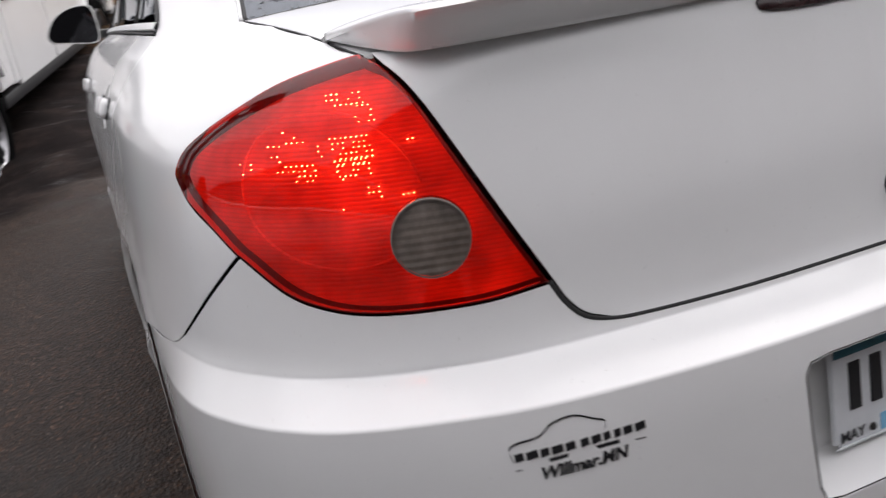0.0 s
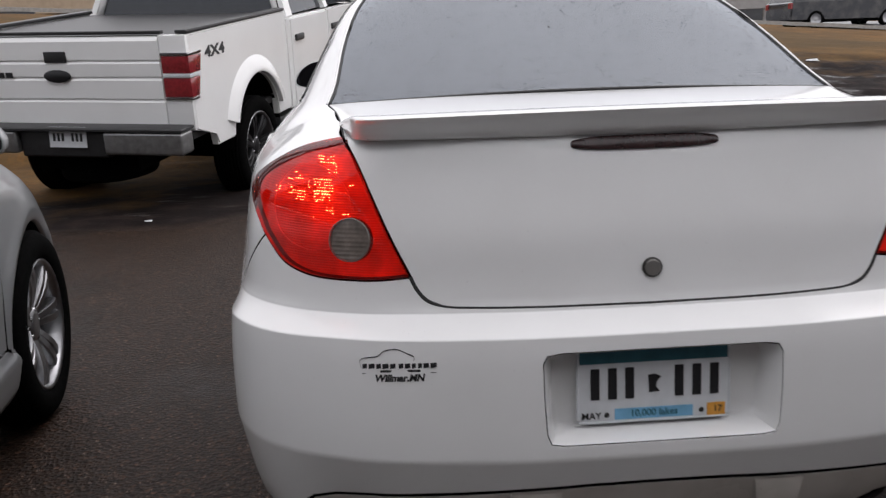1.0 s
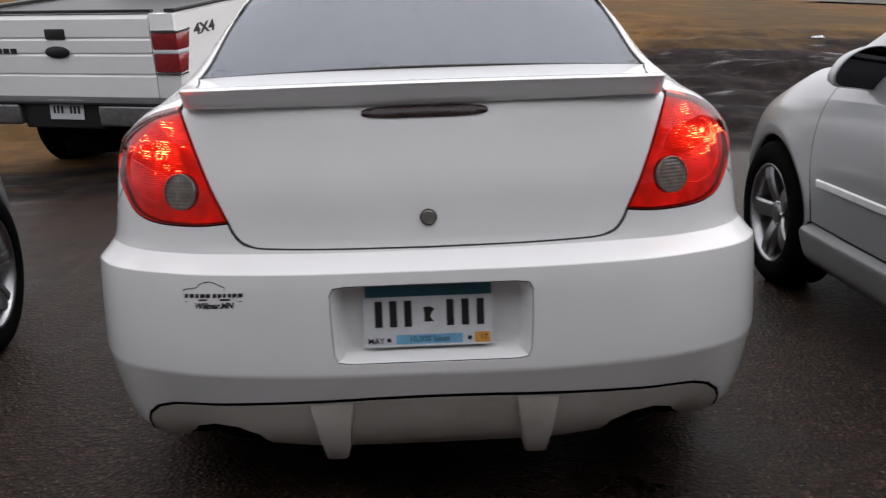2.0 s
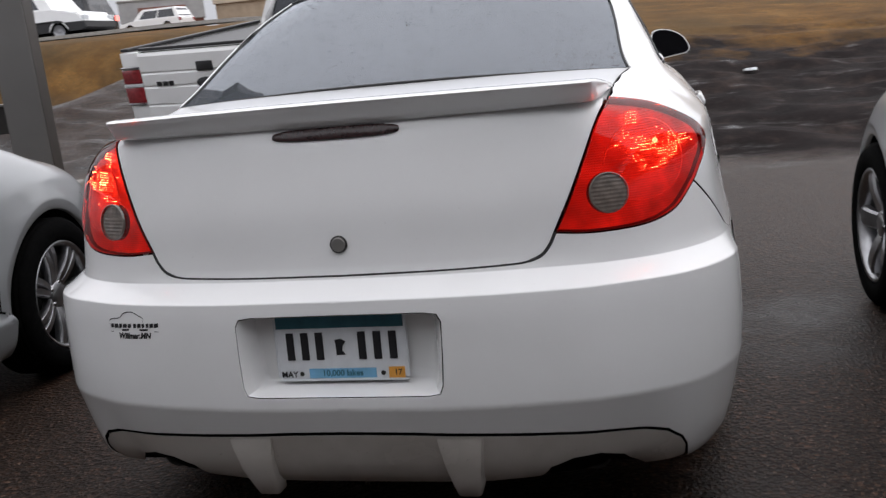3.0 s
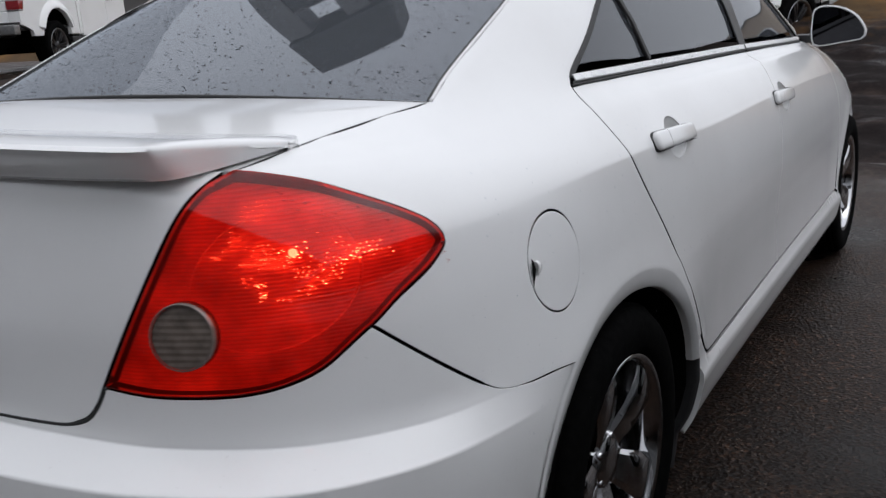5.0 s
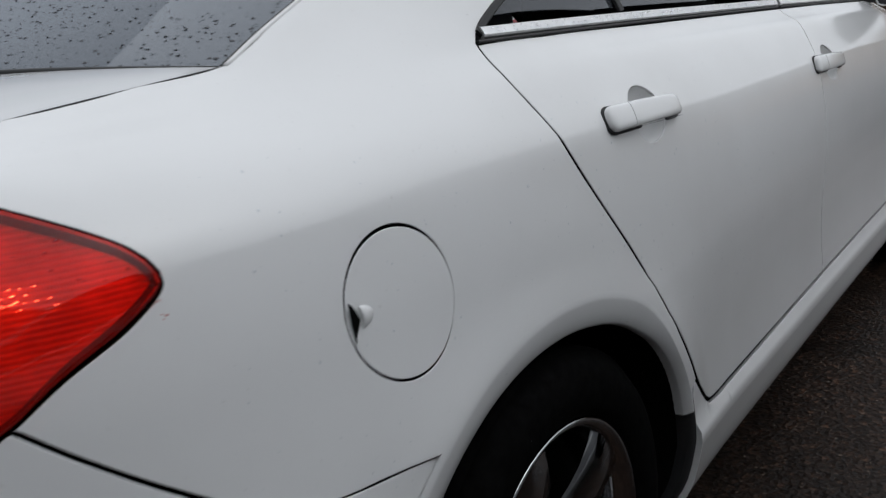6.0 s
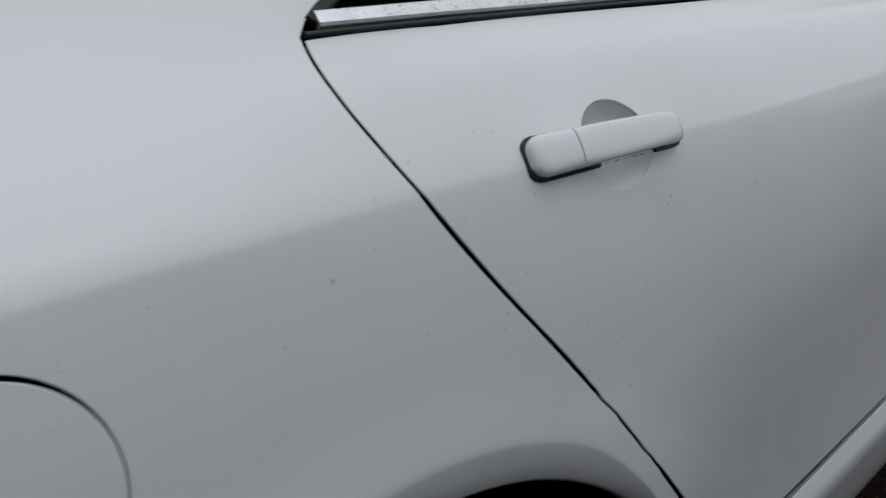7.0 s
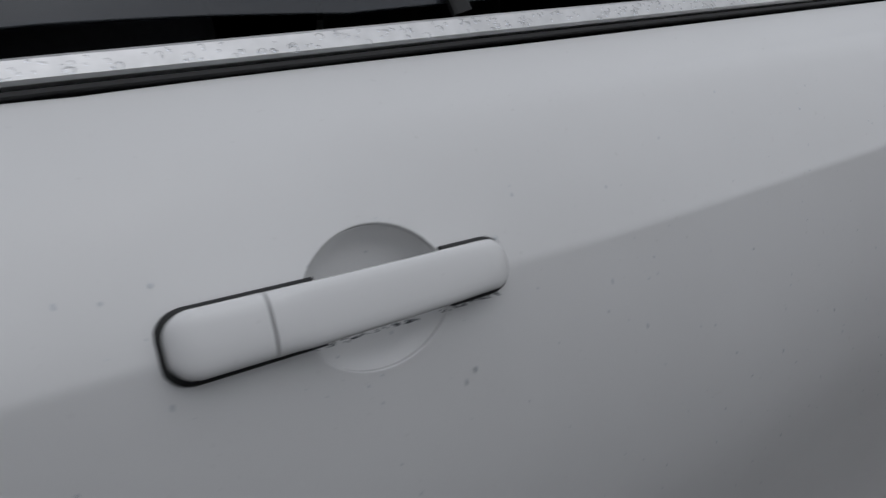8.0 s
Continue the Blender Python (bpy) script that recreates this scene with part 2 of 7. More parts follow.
tail(.47, [(.14, .185), (.093, .25), (.036, .420), (.041, .50), (.053, .61), (.061, .655), (.129, .687), (.134, .703), (.141, .76), (.150, .83), (.168, .90), (.192, .97),
           (.212, 1.012), (.24, 1.03), (.28, 1.036), (.32, 1.04), (.36, 1.044), (.4, 1.047)])
tail(.583, [(.19, .19), (.138, .25), (.080, .418), (.085, .50), (.096, .61), (.103, .654), (.165, .684), (.168, .702), (.175, .76), (.184, .83), (.198, .90), (.216, .965),
            (.236, 1.005), (.262, 1.022), (.3, 1.03), (.33, 1.036), (.36, 1.041), (.4, 1.046)])
corner(station_u(x=.69), [(.025, .19), (.062, .25), (.101, .415), (.098, .50), (.091, .61), (.086, .652), (.018, .682), (.013, .70), (.005, .76), (-.006, .83), (-.022, .90), (-.045, .96),
                          (-.075, .996), (-.115, 1.016), (-.15, 1.026), (-.18, 1.032), (-.2, 1.036), (-.21, 1.04)])
corner(station_u(x=.764), [(.02, .19), (.052, .25), (.087, .412), (.085, .50), (.080, .60), (.077, .645), (.024, .678), (.018, .697), (.010, .76), (.0, .83), (-.018, .90), (-.043, .952),
                           (-.078, .99), (-.122, 1.012), (-.16, 1.024), (-.185, 1.031), (-.205, 1.036), (-.22, 1.04)])
corner(station_u(y=.44), [(.01, .19), (.036, .25), (.066, .405), (.069, .49), (.066, .585), (.061, .632), (.031, .672), (.024, .692), (.014, .76), (.004, .83), (-.013, .910), (-.038, .950),
                          (-.076, .984), (-.122, 1.008), (-.16, 1.022), (-.18, 1.03), (-.2, 1.037), (-.215, 1.043)])
flank(.63, [(.845, .19), (.868, .25), (.882, .395), (.884, .48), (.882, .57), (.878, .61), (.872, .655), (.867, .685), (.853, .76), (.842, .83), (.824, .914), (.797, .953),
            (.762, .982), (.718, 1.008), (.684, 1.027), (.660, 1.040), (.640, 1.050), (.620, 1.058)])
flank(.85, [(.85, .20), (.872, .25), (.888, .33), (.894, .46), (.890, .57), (.886, .61), (.880, .655), (.876, .685), (.865, .76), (.856, .83), (.840, .919), (.812, .960),
            (.778, .992), (.735, 1.027), (.695, 1.060), (.662, 1.090), (.637, 1.116), (.609, 1.136)])
flank(1.2, [(.85, .20), (.872, .25), (.890, .33), (.896, .46), (.892, .57), (.888, .61), (.884, .655), (.880, .685), (.872, .76), (.862, .83), (.847, .914), (.820, .960),
            (.786, 1.005), (.742, 1.046), (.705, 1.115), (.660, 1.185), (.605, 1.25), (.550, 1.305)])
flank(1.6, [(.83, .20), (.862, .25), (.878, .33), (.873, .46), (.876, .57), (.878, .61), (.880, .655), (.880, .685), (.876, .76), (.866, .83), (.851, .899), (.823, .952),
            (.789, .998), (.742, 1.038), (.700, 1.14), (.652, 1.24), (.598, 1.32), (.520, 1.385)])
flank(2.4, [(.82, .20), (.858, .25), (.874, .33), (.868, .46), (.872, .57), (.875, .61), (.878, .655), (.879, .685), (.876, .76), (.866, .825), (.850, .891), (.823, .937),
            (.789, .980), (.733, 1.018), (.694, 1.13), (.648, 1.25), (.600, 1.34), (.525, 1.41)])
flank(3.2, [(.82, .20), (.858, .25), (.874, .33), (.868, .46), (.870, .57), (.872, .61), (.873, .655), (.873, .685), (.868, .76), (.858, .81), (.842, .868), (.815, .915),
            (.783, .955), (.728, .992), (.690, 1.06), (.660, 1.11), (.625, 1.16), (.59, 1.20)])
flank(3.75, [(.82, .20), (.850, .25), (.872, .33), (.880, .46), (.876, .57), (.872, .61), (.868, .655), (.864, .685), (.852, .74), (.838, .79), (.816, .83), (.788, .87),
             (.75, .91), (.70, .945), (.68, .955), (.66, .962), (.64, .968), (.62, .972)])
corner(station_u(x=.78, y=4.2), [(-.03, .20), (.0, .25), (.02, .33), (.03, .46), (.025, .55), (.02, .58), (.012, .62), (.005, .65), (-.01, .70), (-.03, .74), (-.05, .77), (-.08, .80),
                                 (-.11, .82), (-.15, .84), (-.2, .86), (-.25, .87), (-.3, .88), (-.35, .89)])
corner(U_END, [(-.1, .20), (-.03, .25), (.0, .33), (.0, .46), (-.01, .52), (-.015, .55), (-.02, .58), (-.03, .61), (-.05, .64), (-.08, .67), (-.12, .69), (-.16, .71),
               (-.2, .73), (-.25, .745), (-.3, .76), (-.35, .77), (-.4, .78), (-.45, .79)])
ST_U = np.array([s[0] for s in STATIONS])
ST_P = np.array([s[1] for s in STATIONS], float)  # station, row, (out, z)
N_ROW = ST_P.shape[1]
CRISP = np.array([0, 0, .95, 0, .3, 1, 1, .5, 0, 0, .9] + [0] * (N_ROW - 11), float)  # how sharp the skin bends at a row
CREASE_FROM, CREASE_FULL = station_u(y=.46), station_u(y=1.7)


def skin(u, v, lift=0.0):
    """Points of the skin; u, v: arrays of one shape."""
    u, v = np.asarray(u, float), np.asarray(v, float)
    shape = u.shape
    u, v = u.ravel(), v.ravel()
    prof = hermite(ST_U, ST_P, u)                       # n, row, 2
    i = np.clip(np.floor(v).astype(int), 0, N_ROW - 2)
    t = (v - i)[:, None]
    r = np.arange(len(u))
    d = np.diff(prof, axis=1)
    m = np.zeros_like(prof)
    m[:, 0], m[:, -1] = d[:, 0], d[:, -1]
    a, b = d[:, :-1], d[:, 1:]
    m[:, 1:-1] = .5 * (a + b)
    p0, p1 = prof[r, i], prof[r, i + 1]
    # the shoulder crease starts soft at the tail lamp
    fade = np.clip(.2 + .8 * (u - CREASE_FROM) / (CREASE_FULL - CREASE_FROM), .2, 1)
    c0, c1, own = (CRISP[i] * np.where(i == 10, fade, 1))[:, None], (CRISP[i + 1] * np.where(i == 9, fade, 1))[:, None], d[r, i]
    m0, m1 = m[r, i] * (1 - c0) + own * c0, m[r, i + 1] * (1 - c1) + own * c1
    k = (1 + 2 * t) * (1 - t) ** 2 * p0 + t * (1 - t) ** 2 * m0 + t * t * (3 - 2 * t) * p1 + t * t * (t - 1) * m1
    p, n = plan_at(u)
    q = np.column_stack([p + n * k[:, :1], k[:, 1]])
    q = q.reshape(shape + (3,))
    return q + skin_normal(u.reshape(shape), v.reshape(shape)) * np.asarray(lift)[..., None] if np.any(lift) else q


def skin_normal(u, v):
    e, f = .004, .05
    ul, uh, vl, vh = np.clip(u - e, 0, U_END), np.clip(u + e, 0, U_END), np.clip(v - f, 0, N_ROW - 1), np.clip(v + f, 0, N_ROW - 1)
    n = np.cross(skin(uh, v) - skin(ul, v), skin(u, vh) - skin(u, vl))
    return n / (np.linalg.norm(n, axis=-1, keepdims=True) + 1e-12)


LOOK_U, LOOK_V = np.meshgrid(np.linspace(0, U_END, 360), np.linspace(0, N_ROW - 1, 120), indexing="ij")
LOOK_P = skin(LOOK_U, LOOK_V)
U_CORNER = station_u(x=.764)


def uv(points, view):
    """u, v of points given in the rear view 'r' as (x, z) or the side view 's' as (y, z)."""
    k = (0, 2) if view == "r" else (1, 2)
    keep = (LOOK_U < U_CORNER + .2) & (LOOK_V < 13.5) if view == "r" else (LOOK_U > station_u(x=.583)) & (LOOK_U < U_END - 1.0)
    lu, lv, lp = LOOK_U[keep], LOOK_V[keep], LOOK_P[keep][:, k]
    q = np.atleast_2d(np.asarray(points, float))
    j = np.array([np.argmin(((lp - p) ** 2).sum(1)) for p in q])
    a = np.column_stack([lu[j], lv[j]])
    k = list(k)
    for _ in range(7):
        p0 = skin(a[:, 0], a[:, 1])[:, k]
        f = p0 - q
        du = (skin(a[:, 0] + 1e-4, a[:, 1])[:, k] - p0) / 1e-4
        dv = (skin(a[:, 0], a[:, 1] + 1e-3)[:, k] - p0) / 1e-3
        g = np.stack([du, dv], -1)
        gt = g.transpose(0, 2, 1)
        h = gt @ g
        h = h + np.eye(2) * np.array([1e-5, 1e-7]) * np.trace(h, axis1=1, axis2=2)[:, None, None]
        s = -np.linalg.solve(h, (gt @ f[..., None]))[..., 0]
        a = np.clip(a + np.clip(s, (-.02, -.3), (.02, .3)), (0, 0), (U_END, N_ROW - 1))
    return a


# ---- mesh helpers ----
def mesh_object(name, verts, faces, mats, parent=None, label="", normals=None, smooth=True, indices=None):
    me = bpy.data.meshes.new(name)
    me.from_pydata([tuple(v) for v in verts], [], [tuple(int(i) for i in f) for f in faces])
    for m in (mats if isinstance(mats, (list, tuple)) else [mats]):
        me.materials.append(m)
    if indices is not None:
        me.polygons.foreach_set("material_index", np.asarray(indices, dtype=np.int32))
    if smooth:
        me.polygons.foreach_set("use_smooth", np.ones(len(me.polygons), dtype=bool))
    me.update()
    if normals is not None:
        me.normals_split_custom_set_from_vertices([tuple(n) for n in normals])
    ob = new(name, me)
    if parent is not None:
        ob.parent = parent
    if label:
        ob["label"] = label
    return ob


def part(name, bm, material, parent, label="", smooth=None):
    """Links a bmesh as one mesh object under a thing or a part. smooth: degrees under which edges are smooth."""
    bmesh.ops.recalc_face_normals(bm, faces=bm.faces)
    me = bpy.data.meshes.new(name)
    if smooth is not None:
        for f in bm.faces:
            f.smooth = True
        for e in bm.edges:
            e.smooth = e.calc_face_angle(0.0) < radians(smooth)
    bm.to_mesh(me)
    bm.free()
    for m in (material if isinstance(material, (list, tuple)) else [material]):
        me.materials.append(m)
    ob = new(name, me)
    if parent is not None:
        ob.parent = parent
    if label:
        ob["label"] = label
    return ob


def empty(name, m=None):
    ob = new(name)
    ob.empty_display_size = .2
    if m is not None:
        ob.matrix_world = m
    return ob


def box(bm, lo, hi, bevel=0.0, segments=2, m=None):
    """Adds a box from corner lo to corner hi, with rounded edges."""
    g = bmesh.ops.create_cube(bm, size=1)
    vs = g["verts"]
    c, s = (Vector(lo) + Vector(hi)) / 2, Vector(hi) - Vector(lo)
    for v in vs:
        v.co = Vector((v.co.x * s.x, v.co.y * s.y, v.co.z * s.z)) + c
    if m is not None:
        for v in vs:
            v.co = m @ v.co
    if bevel:
        es = {e for v in vs for e in v.link_edges}
        bmesh.ops.bevel(bm, geom=list(es), offset=bevel, segments=segments, affect="EDGES", profile=.6)
    return bm


def lathe(profile, n=48, axis="x", close=False):
    """verts, faces of a turned body; profile: rows of (along the axis, radius)."""
    p = np.asarray(profile, float)
    a = np.arange(n) * 2 * math.pi / n
    verts = []
    for t, r in p:
        for k in a:
            verts.append((t, r * math.cos(k), r * math.sin(k)) if axis == "x" else (r * math.cos(k), r * math.sin(k), t))
    faces = []
    for i in range(len(p) - 1):
        for j in range(n):
            q = (j + 1) % n
            faces.append((i * n + j, i * n + q, (i + 1) * n + q, (i + 1) * n + j))
    if close:
        faces.append(tuple(range(n)))
        faces.append(tuple((len(p) - 1) * n + j for j in range(n)))
    return verts, faces


def grid_faces(nu, nv, flip=False):
    f = [(i * nv + j, (i + 1) * nv + j, (i + 1) * nv + j + 1, i * nv + j + 1) for i in range(nu - 1) for j in range(nv - 1)]
    return [q[::-1] for q in f] if flip else f


def tube(name, pts, r, mat, parent, label="", n=8, closed=False):
    """A round bar along points."""
    p = np.asarray(pts, float)
    verts, faces = [], []
    t = np.gradient(p, axis=0)
    t /= np.linalg.norm(t, axis=1, keepdims=True) + 1e-12
    ref = np.array([0, 0, 1.0]) if abs(t[0][2]) < .9 else np.array([1.0, 0, 0])
    rr = np.broadcast_to(np.asarray(r, float), (len(p),))
    for i in range(len(p)):
        a = np.cross(t[i], ref)
        a /= np.linalg.norm(a) + 1e-12
        b = np.cross(t[i], a)
        ref = np.cross(a, t[i]) if False else ref
        for k in range(n):
            w = 2 * math.pi * k / n
            verts.append(p[i] + rr[i] * (math.cos(w) * a + math.sin(w) * b))
    for i in range(len(p) - 1):
        for k in range(n):
            q = (k + 1) % n
            faces.append((i * n + k, i * n + q, (i + 1) * n + q, (i + 1) * n + k))
    faces.append(tuple(range(n))[::-1])
    faces.append(tuple((len(p) - 1) * n + k for k in range(n)))
    return mesh_object(name, verts, faces, mat, parent, label)


# ---- panels cut from the skin ----
VM = .052  # metres for one row of v, roughly


def path(*segs):
    """u, v of a line from pieces: (view, points, smooth)."""
    out = []
    for view, pts, smooth in segs:
        p = spline(pts, 6) if smooth else np.asarray(pts, float)
        out.append(np.asarray(pts, float) if view == "uv" else uv(p, view))
    return np.vstack(out)


def inside(poly, pts):
    x, y = pts[:, 0][:, None], pts[:, 1][:, None]
    a, b = poly, np.roll(poly, -1, axis=0)
    cond = (a[:, 1] > y) != (b[:, 1] > y)
    with np.errstate(divide="ignore", invalid="ignore"):
        xi = (b[:, 0] - a[:, 0]) * (y - a[:, 1]) / (b[:, 1] - a[:, 1]) + a[:, 0]
    return (np.sum(cond & (x < xi), axis=1) % 2) == 1


def area(poly):
    a, b = poly, np.roll(poly, -1, axis=0)
    return .5 * np.sum(a[:, 0] * b[:, 1] - b[:, 0] * a[:, 1])


def inset(poly, d):
    """Moves a closed line inwards by d (metric plane)."""
    a, b, c = np.roll(poly, 1, axis=0), poly, np.roll(poly, -1, axis=0)
    e1, e2 = b - a, c - b
    e1 /= np.linalg.norm(e1, axis=1, keepdims=True) + 1e-12
    e2 /= np.linalg.norm(e2, axis=1, keepdims=True) + 1e-12
    n = np.column_stack([-(e1 + e2)[:, 1], (e1 + e2)[:, 0]])
    k = np.linalg.norm(n, axis=1, keepdims=True)
    n = n / (k + 1e-9) * np.minimum(2 / (k + 1e-9), 1.6)
    return poly + n * d


def even(poly, step):
    out = []
    for a, b in zip(poly, np.roll(poly, -1, axis=0)):
        n = max(1, int(math.ceil(np.linalg.norm(b - a) / step)))
        out += [a + (b - a) * k / n for k in range(n)]
    out = np.array(out)
    keep = np.linalg.norm(out - np.roll(out, 1, axis=0), axis=1) > 1e-5
    return out[keep]


def dedupe(poly):
    q = [poly[0]]
    for p in poly[1:]:
        if np.linalg.norm(p - q[-1]) > 8e-4:
            q.append(p)
    if np.linalg.norm(q[0] - q[-1]) < 8e-4:
        q.pop()
    return np.array(q)


def fill(outline, holes, step, extra=None):
    """Triangles of a plane region: points, faces, rim loops."""
    from mathutils.geometry import delaunay_2d_cdt
    loops = [outline] + holes
    pts, edges = [], []
    for lp in loops:
        s = len(pts)
        pts += list(lp)
        edges += [(s + i, s + (i + 1) % len(lp)) for i in range(len(lp))]
    lo, hi = outline.min(0), outline.max(0)
    gx, gy = np.meshgrid(np.arange(lo[0] + step * .5, hi[0], step), np.arange(lo[1] + step * .5, hi[1], step), indexing="ij")
    g = np.column_stack([gx.ravel(), gy.ravel()])
    g = g[inside(outline, g)] if len(g) else g
    if extra is not None:
        k = inside(outline, extra)
        near = np.min(np.abs(g[:, 1][:, None] - np.unique(extra[:, 1])[None]), axis=1) < step * .4
        g = np.vstack([g[~near], extra[k]])
    for h in holes:
        g = g[~inside(h, g)]
    rim = np.array(pts)
    if len(g):
        d = np.min(np.linalg.norm(g[:, None] - rim[None], axis=2), axis=1)
        on_row = np.isin(g[:, 1], np.unique(extra[:, 1])) if extra is not None else np.zeros(len(g), bool)
        g = g[d > np.where(on_row, .0035, .009)]
    allp = list(map(tuple, rim)) + list(map(tuple, g))
    vo, eo, fo, *_ = delaunay_2d_cdt([Vector(p) for p in allp], edges, [], 0, 1e-6)
    v = np.array([tuple(p) for p in vo])
    f = [tuple(t) for t in fo]
    c = np.array([v[list(t)].mean(0) for t in f])
    ok = inside(outline, c)
    for h in holes:
        ok &= ~inside(h, c)
    f = [t if area(v[list(t)]) > 0 else t[::-1] for t, k in zip(f, ok) if k]
    cnt = {}
    for t in f:
        for a, b in zip(t, t[1:] + t[:1]):
            cnt[(a, b)] = cnt.get((a, b), 0) + 1
    rims = [(a, b) for a, b in cnt if (b, a) not in cnt]
    return v, f, rims


def panel(name, outline, mat, parent, holes=(), lift=0.0, thick=.012, step=.024, gap=.0028, mirror=False, both=False, label="", rows=(), edge=None, hole_gap=None):
    """A piece of the skin inside the outline (u, v), with a turned-in edge. lift: metres, or a function of u, v.
    mirror: on the car's other side; both: both sides in one mesh."""
    sc = np.array([1, VM])
    o = dedupe(outline * sc)
    if area(o) < 0:
        o = o[::-1]
    o = even(o, .011)
    if gap:
        mid = o[:, 0] < 1e-4
        o2 = inset(o, gap)
        if both:
            o2[mid, 0] = 0
        o = o2
    hs = []
    for h in holes:
        h = dedupe(h * sc)
        if area(h) > 0:
            h = h[::-1]
        h = even(h, .007)
        hs.append(inset(h, gap * .75) if gap and hole_gap is None else inset(h, hole_gap or 0))
    extra = None
    if rows:
        uu = np.arange(o[:, 0].min(), o[:, 0].max(), .015)
        extra = np.vstack([np.column_stack([uu, np.full(len(uu), r * VM)]) for r in rows])
    v, f, rims = fill(o, hs, step, extra)
    u_, v_ = np.clip(v[:, 0], 0, U_END), np.clip(v[:, 1] / VM, 0, N_ROW - 1)
    nrm = skin_normal(u_, v_)
    up = lift(u_, v_) if callable(lift) else lift
    p = skin(u_, v_) + nrm * (np.asarray(up)[:, None] if np.ndim(up) else up)
    if callable(lift):  # true slope of a shaped lift
        def lifted(a, b):
            a, b = np.clip(a, 0, U_END), np.clip(b, 0, N_ROW - 1)
            return skin(a, b) + skin_normal(a, b) * np.asarray(lift(a, b))[:, None]
        nn = np.cross(lifted(u_ + .005, v_) - lifted(u_ - .005, v_), lifted(u_, v_ + .05) - lifted(u_, v_ - .05))
        nrm = nn / (np.linalg.norm(nn, axis=1, keepdims=True) + 1e-12)
    verts, norms, faces = [p], [nrm], [list(f)]
    rim_ids = sorted({a for e in rims for a in e})
    if both:
        rims = [(a, b) for a, b in rims if not (v[a, 0] < 2e-4 and v[b, 0] < 2e-4)]
    pos = {a: k for k, a in enumerate(rim_ids)}
    n0 = len(p)
    if thick:
        pr, nr = p[rim_ids], nrm[rim_ids]
        # a small rounded turn at the edge, then inwards
        out = np.zeros_like(pr)
        cnt = np.zeros(len(pr))
        for a, b in rims:
            d = np.cross(p[b] - p[a], nrm[a])
            d /= np.linalg.norm(d) + 1e-12
            for i in (a, b):
                out[pos[i]] += d
        out /= np.linalg.norm(out, axis=1, keepdims=True) + 1e-9
        r = .0011
        rings = [(pr + out * r * .7 - nr * r * .3, (nr + out) / 1.4142), (pr + out * r - nr * r, out), (pr + out * r * .9 - nr * thick, out)]
        base = [pos]
        idx = n0
        prev = {a: a for a in rim_ids}
        for q, qn in rings:
            cur = {a: idx + k for k, a in enumerate(rim_ids)}
            verts.append(q), norms.append(qn)
            faces.append([(prev[b], prev[a], cur[a], cur[b]) for a, b in rims])
            prev = cur
            idx += len(rim_ids)
    P, Nn = np.vstack(verts), np.vstack(norms)
    F = [t for g in faces for t in g]
    # the last ring turns black: the joint's shade put on the panel edge
    dark = [0] * (len(F) - len(faces[-1])) + [1] * len(faces[-1]) if thick and edge else [0] * len(F)
    if hole_gap is not None and thick and edge:
        for h in hs:
            c_, r_ = h.mean(0), np.ptp(h, axis=0).max() * .6
            for k_, (a, b) in enumerate(rims):
                if np.linalg.norm(v[a] - c_) < r_:
                    dark[len(F) - len(faces[-1]) + k_] = 0
    if both:
        k = len(P)
        M = P * [-1, 1, 1]
        F = F + [tuple(i + k for i in t[::-1]) for t in F]
        dark = dark + dark
        P, Nn = np.vstack([P, M]), np.vstack([Nn, Nn * [-1, 1, 1]])
        # the two halves meet in the middle
        c = {}
        remap = np.arange(len(P))
        for i in np.where(np.abs(P[:, 0]) < 4e-4)[0]:
            key = tuple(np.round(P[i] * 2000).astype(int))
            remap[i] = c.setdefault(key, i)
        F = [tuple(remap[i] for i in t) for t in F]
        ok = [len(set(t)) == len(t) for t in F]
        F, dark = [t for t, q in zip(F, ok) if q], [t for t, q in zip(dark, ok) if q]
    elif mirror:
        P, Nn = P * [-1, 1, 1], Nn * [-1, 1, 1]
        F = [t[::-1] for t in F]
    return mesh_object(name, P, F, [mat, edge] if thick and edge else mat, parent, label, normals=Nn, indices=dark if thick and edge else None)


def ellipse_s(cy, cz, a, b, t0, t1, n=24):
    w = np.radians(np.linspace(t0, t1, n))
    return [(cy + a * math.cos(k), cz + b * math.sin(k)) for k in w]


# ---- outlines of the sedan's panels: rear view (x, z), side view (y, z) ----
REAR_AXLE, FRONT_AXLE, HUB_Z = .965, 3.83, .33
ARCH_A, ARCH_B, LIP = .400, .340, 1.105
L_LIGHT_IN = [(.471, .757), (.504, .825), (.539, .908), (.566, .975), (.583, 1.008)]
L_LIGHT_TOP = [(.297, 1.0185), (.318, 1.013), (.352, .999), (.384, .978), (.421, .954), (.445, .936), (.457, .922)]
L_LIGHT_TIP = [(.4625, .909), (.459, .896), (.426, .874), (.374, .848), (.331, .818)]
L_LIGHT_LOW = [(.765, .816), (.732, .778), (.70, .761), (.66, .752), (.61, .749), (.54, .750), (.471, .757)]
LID_FOOT = [(0, .694), (.20, .695), (.35, .697), (.405, .700), (.438, .710), (.458, .731), (.471, .757)]
LID_SIDE = [(.297, 1.0185), (.463, 1.037), (.60, 1.050), (.700, 1.0600)]
GLASS_SIDE = [(.700, 1.0600), (.80, 1.104), (1.02, 1.197), (1.25, 1.288), (1.44, 1.355)]
BUMPER_SEAM = [(.331, .818), (.367, .782), (.419, .736), (.483, .687), (.522, .668), (.581, .657), (.655, .649), (.715, .640)]
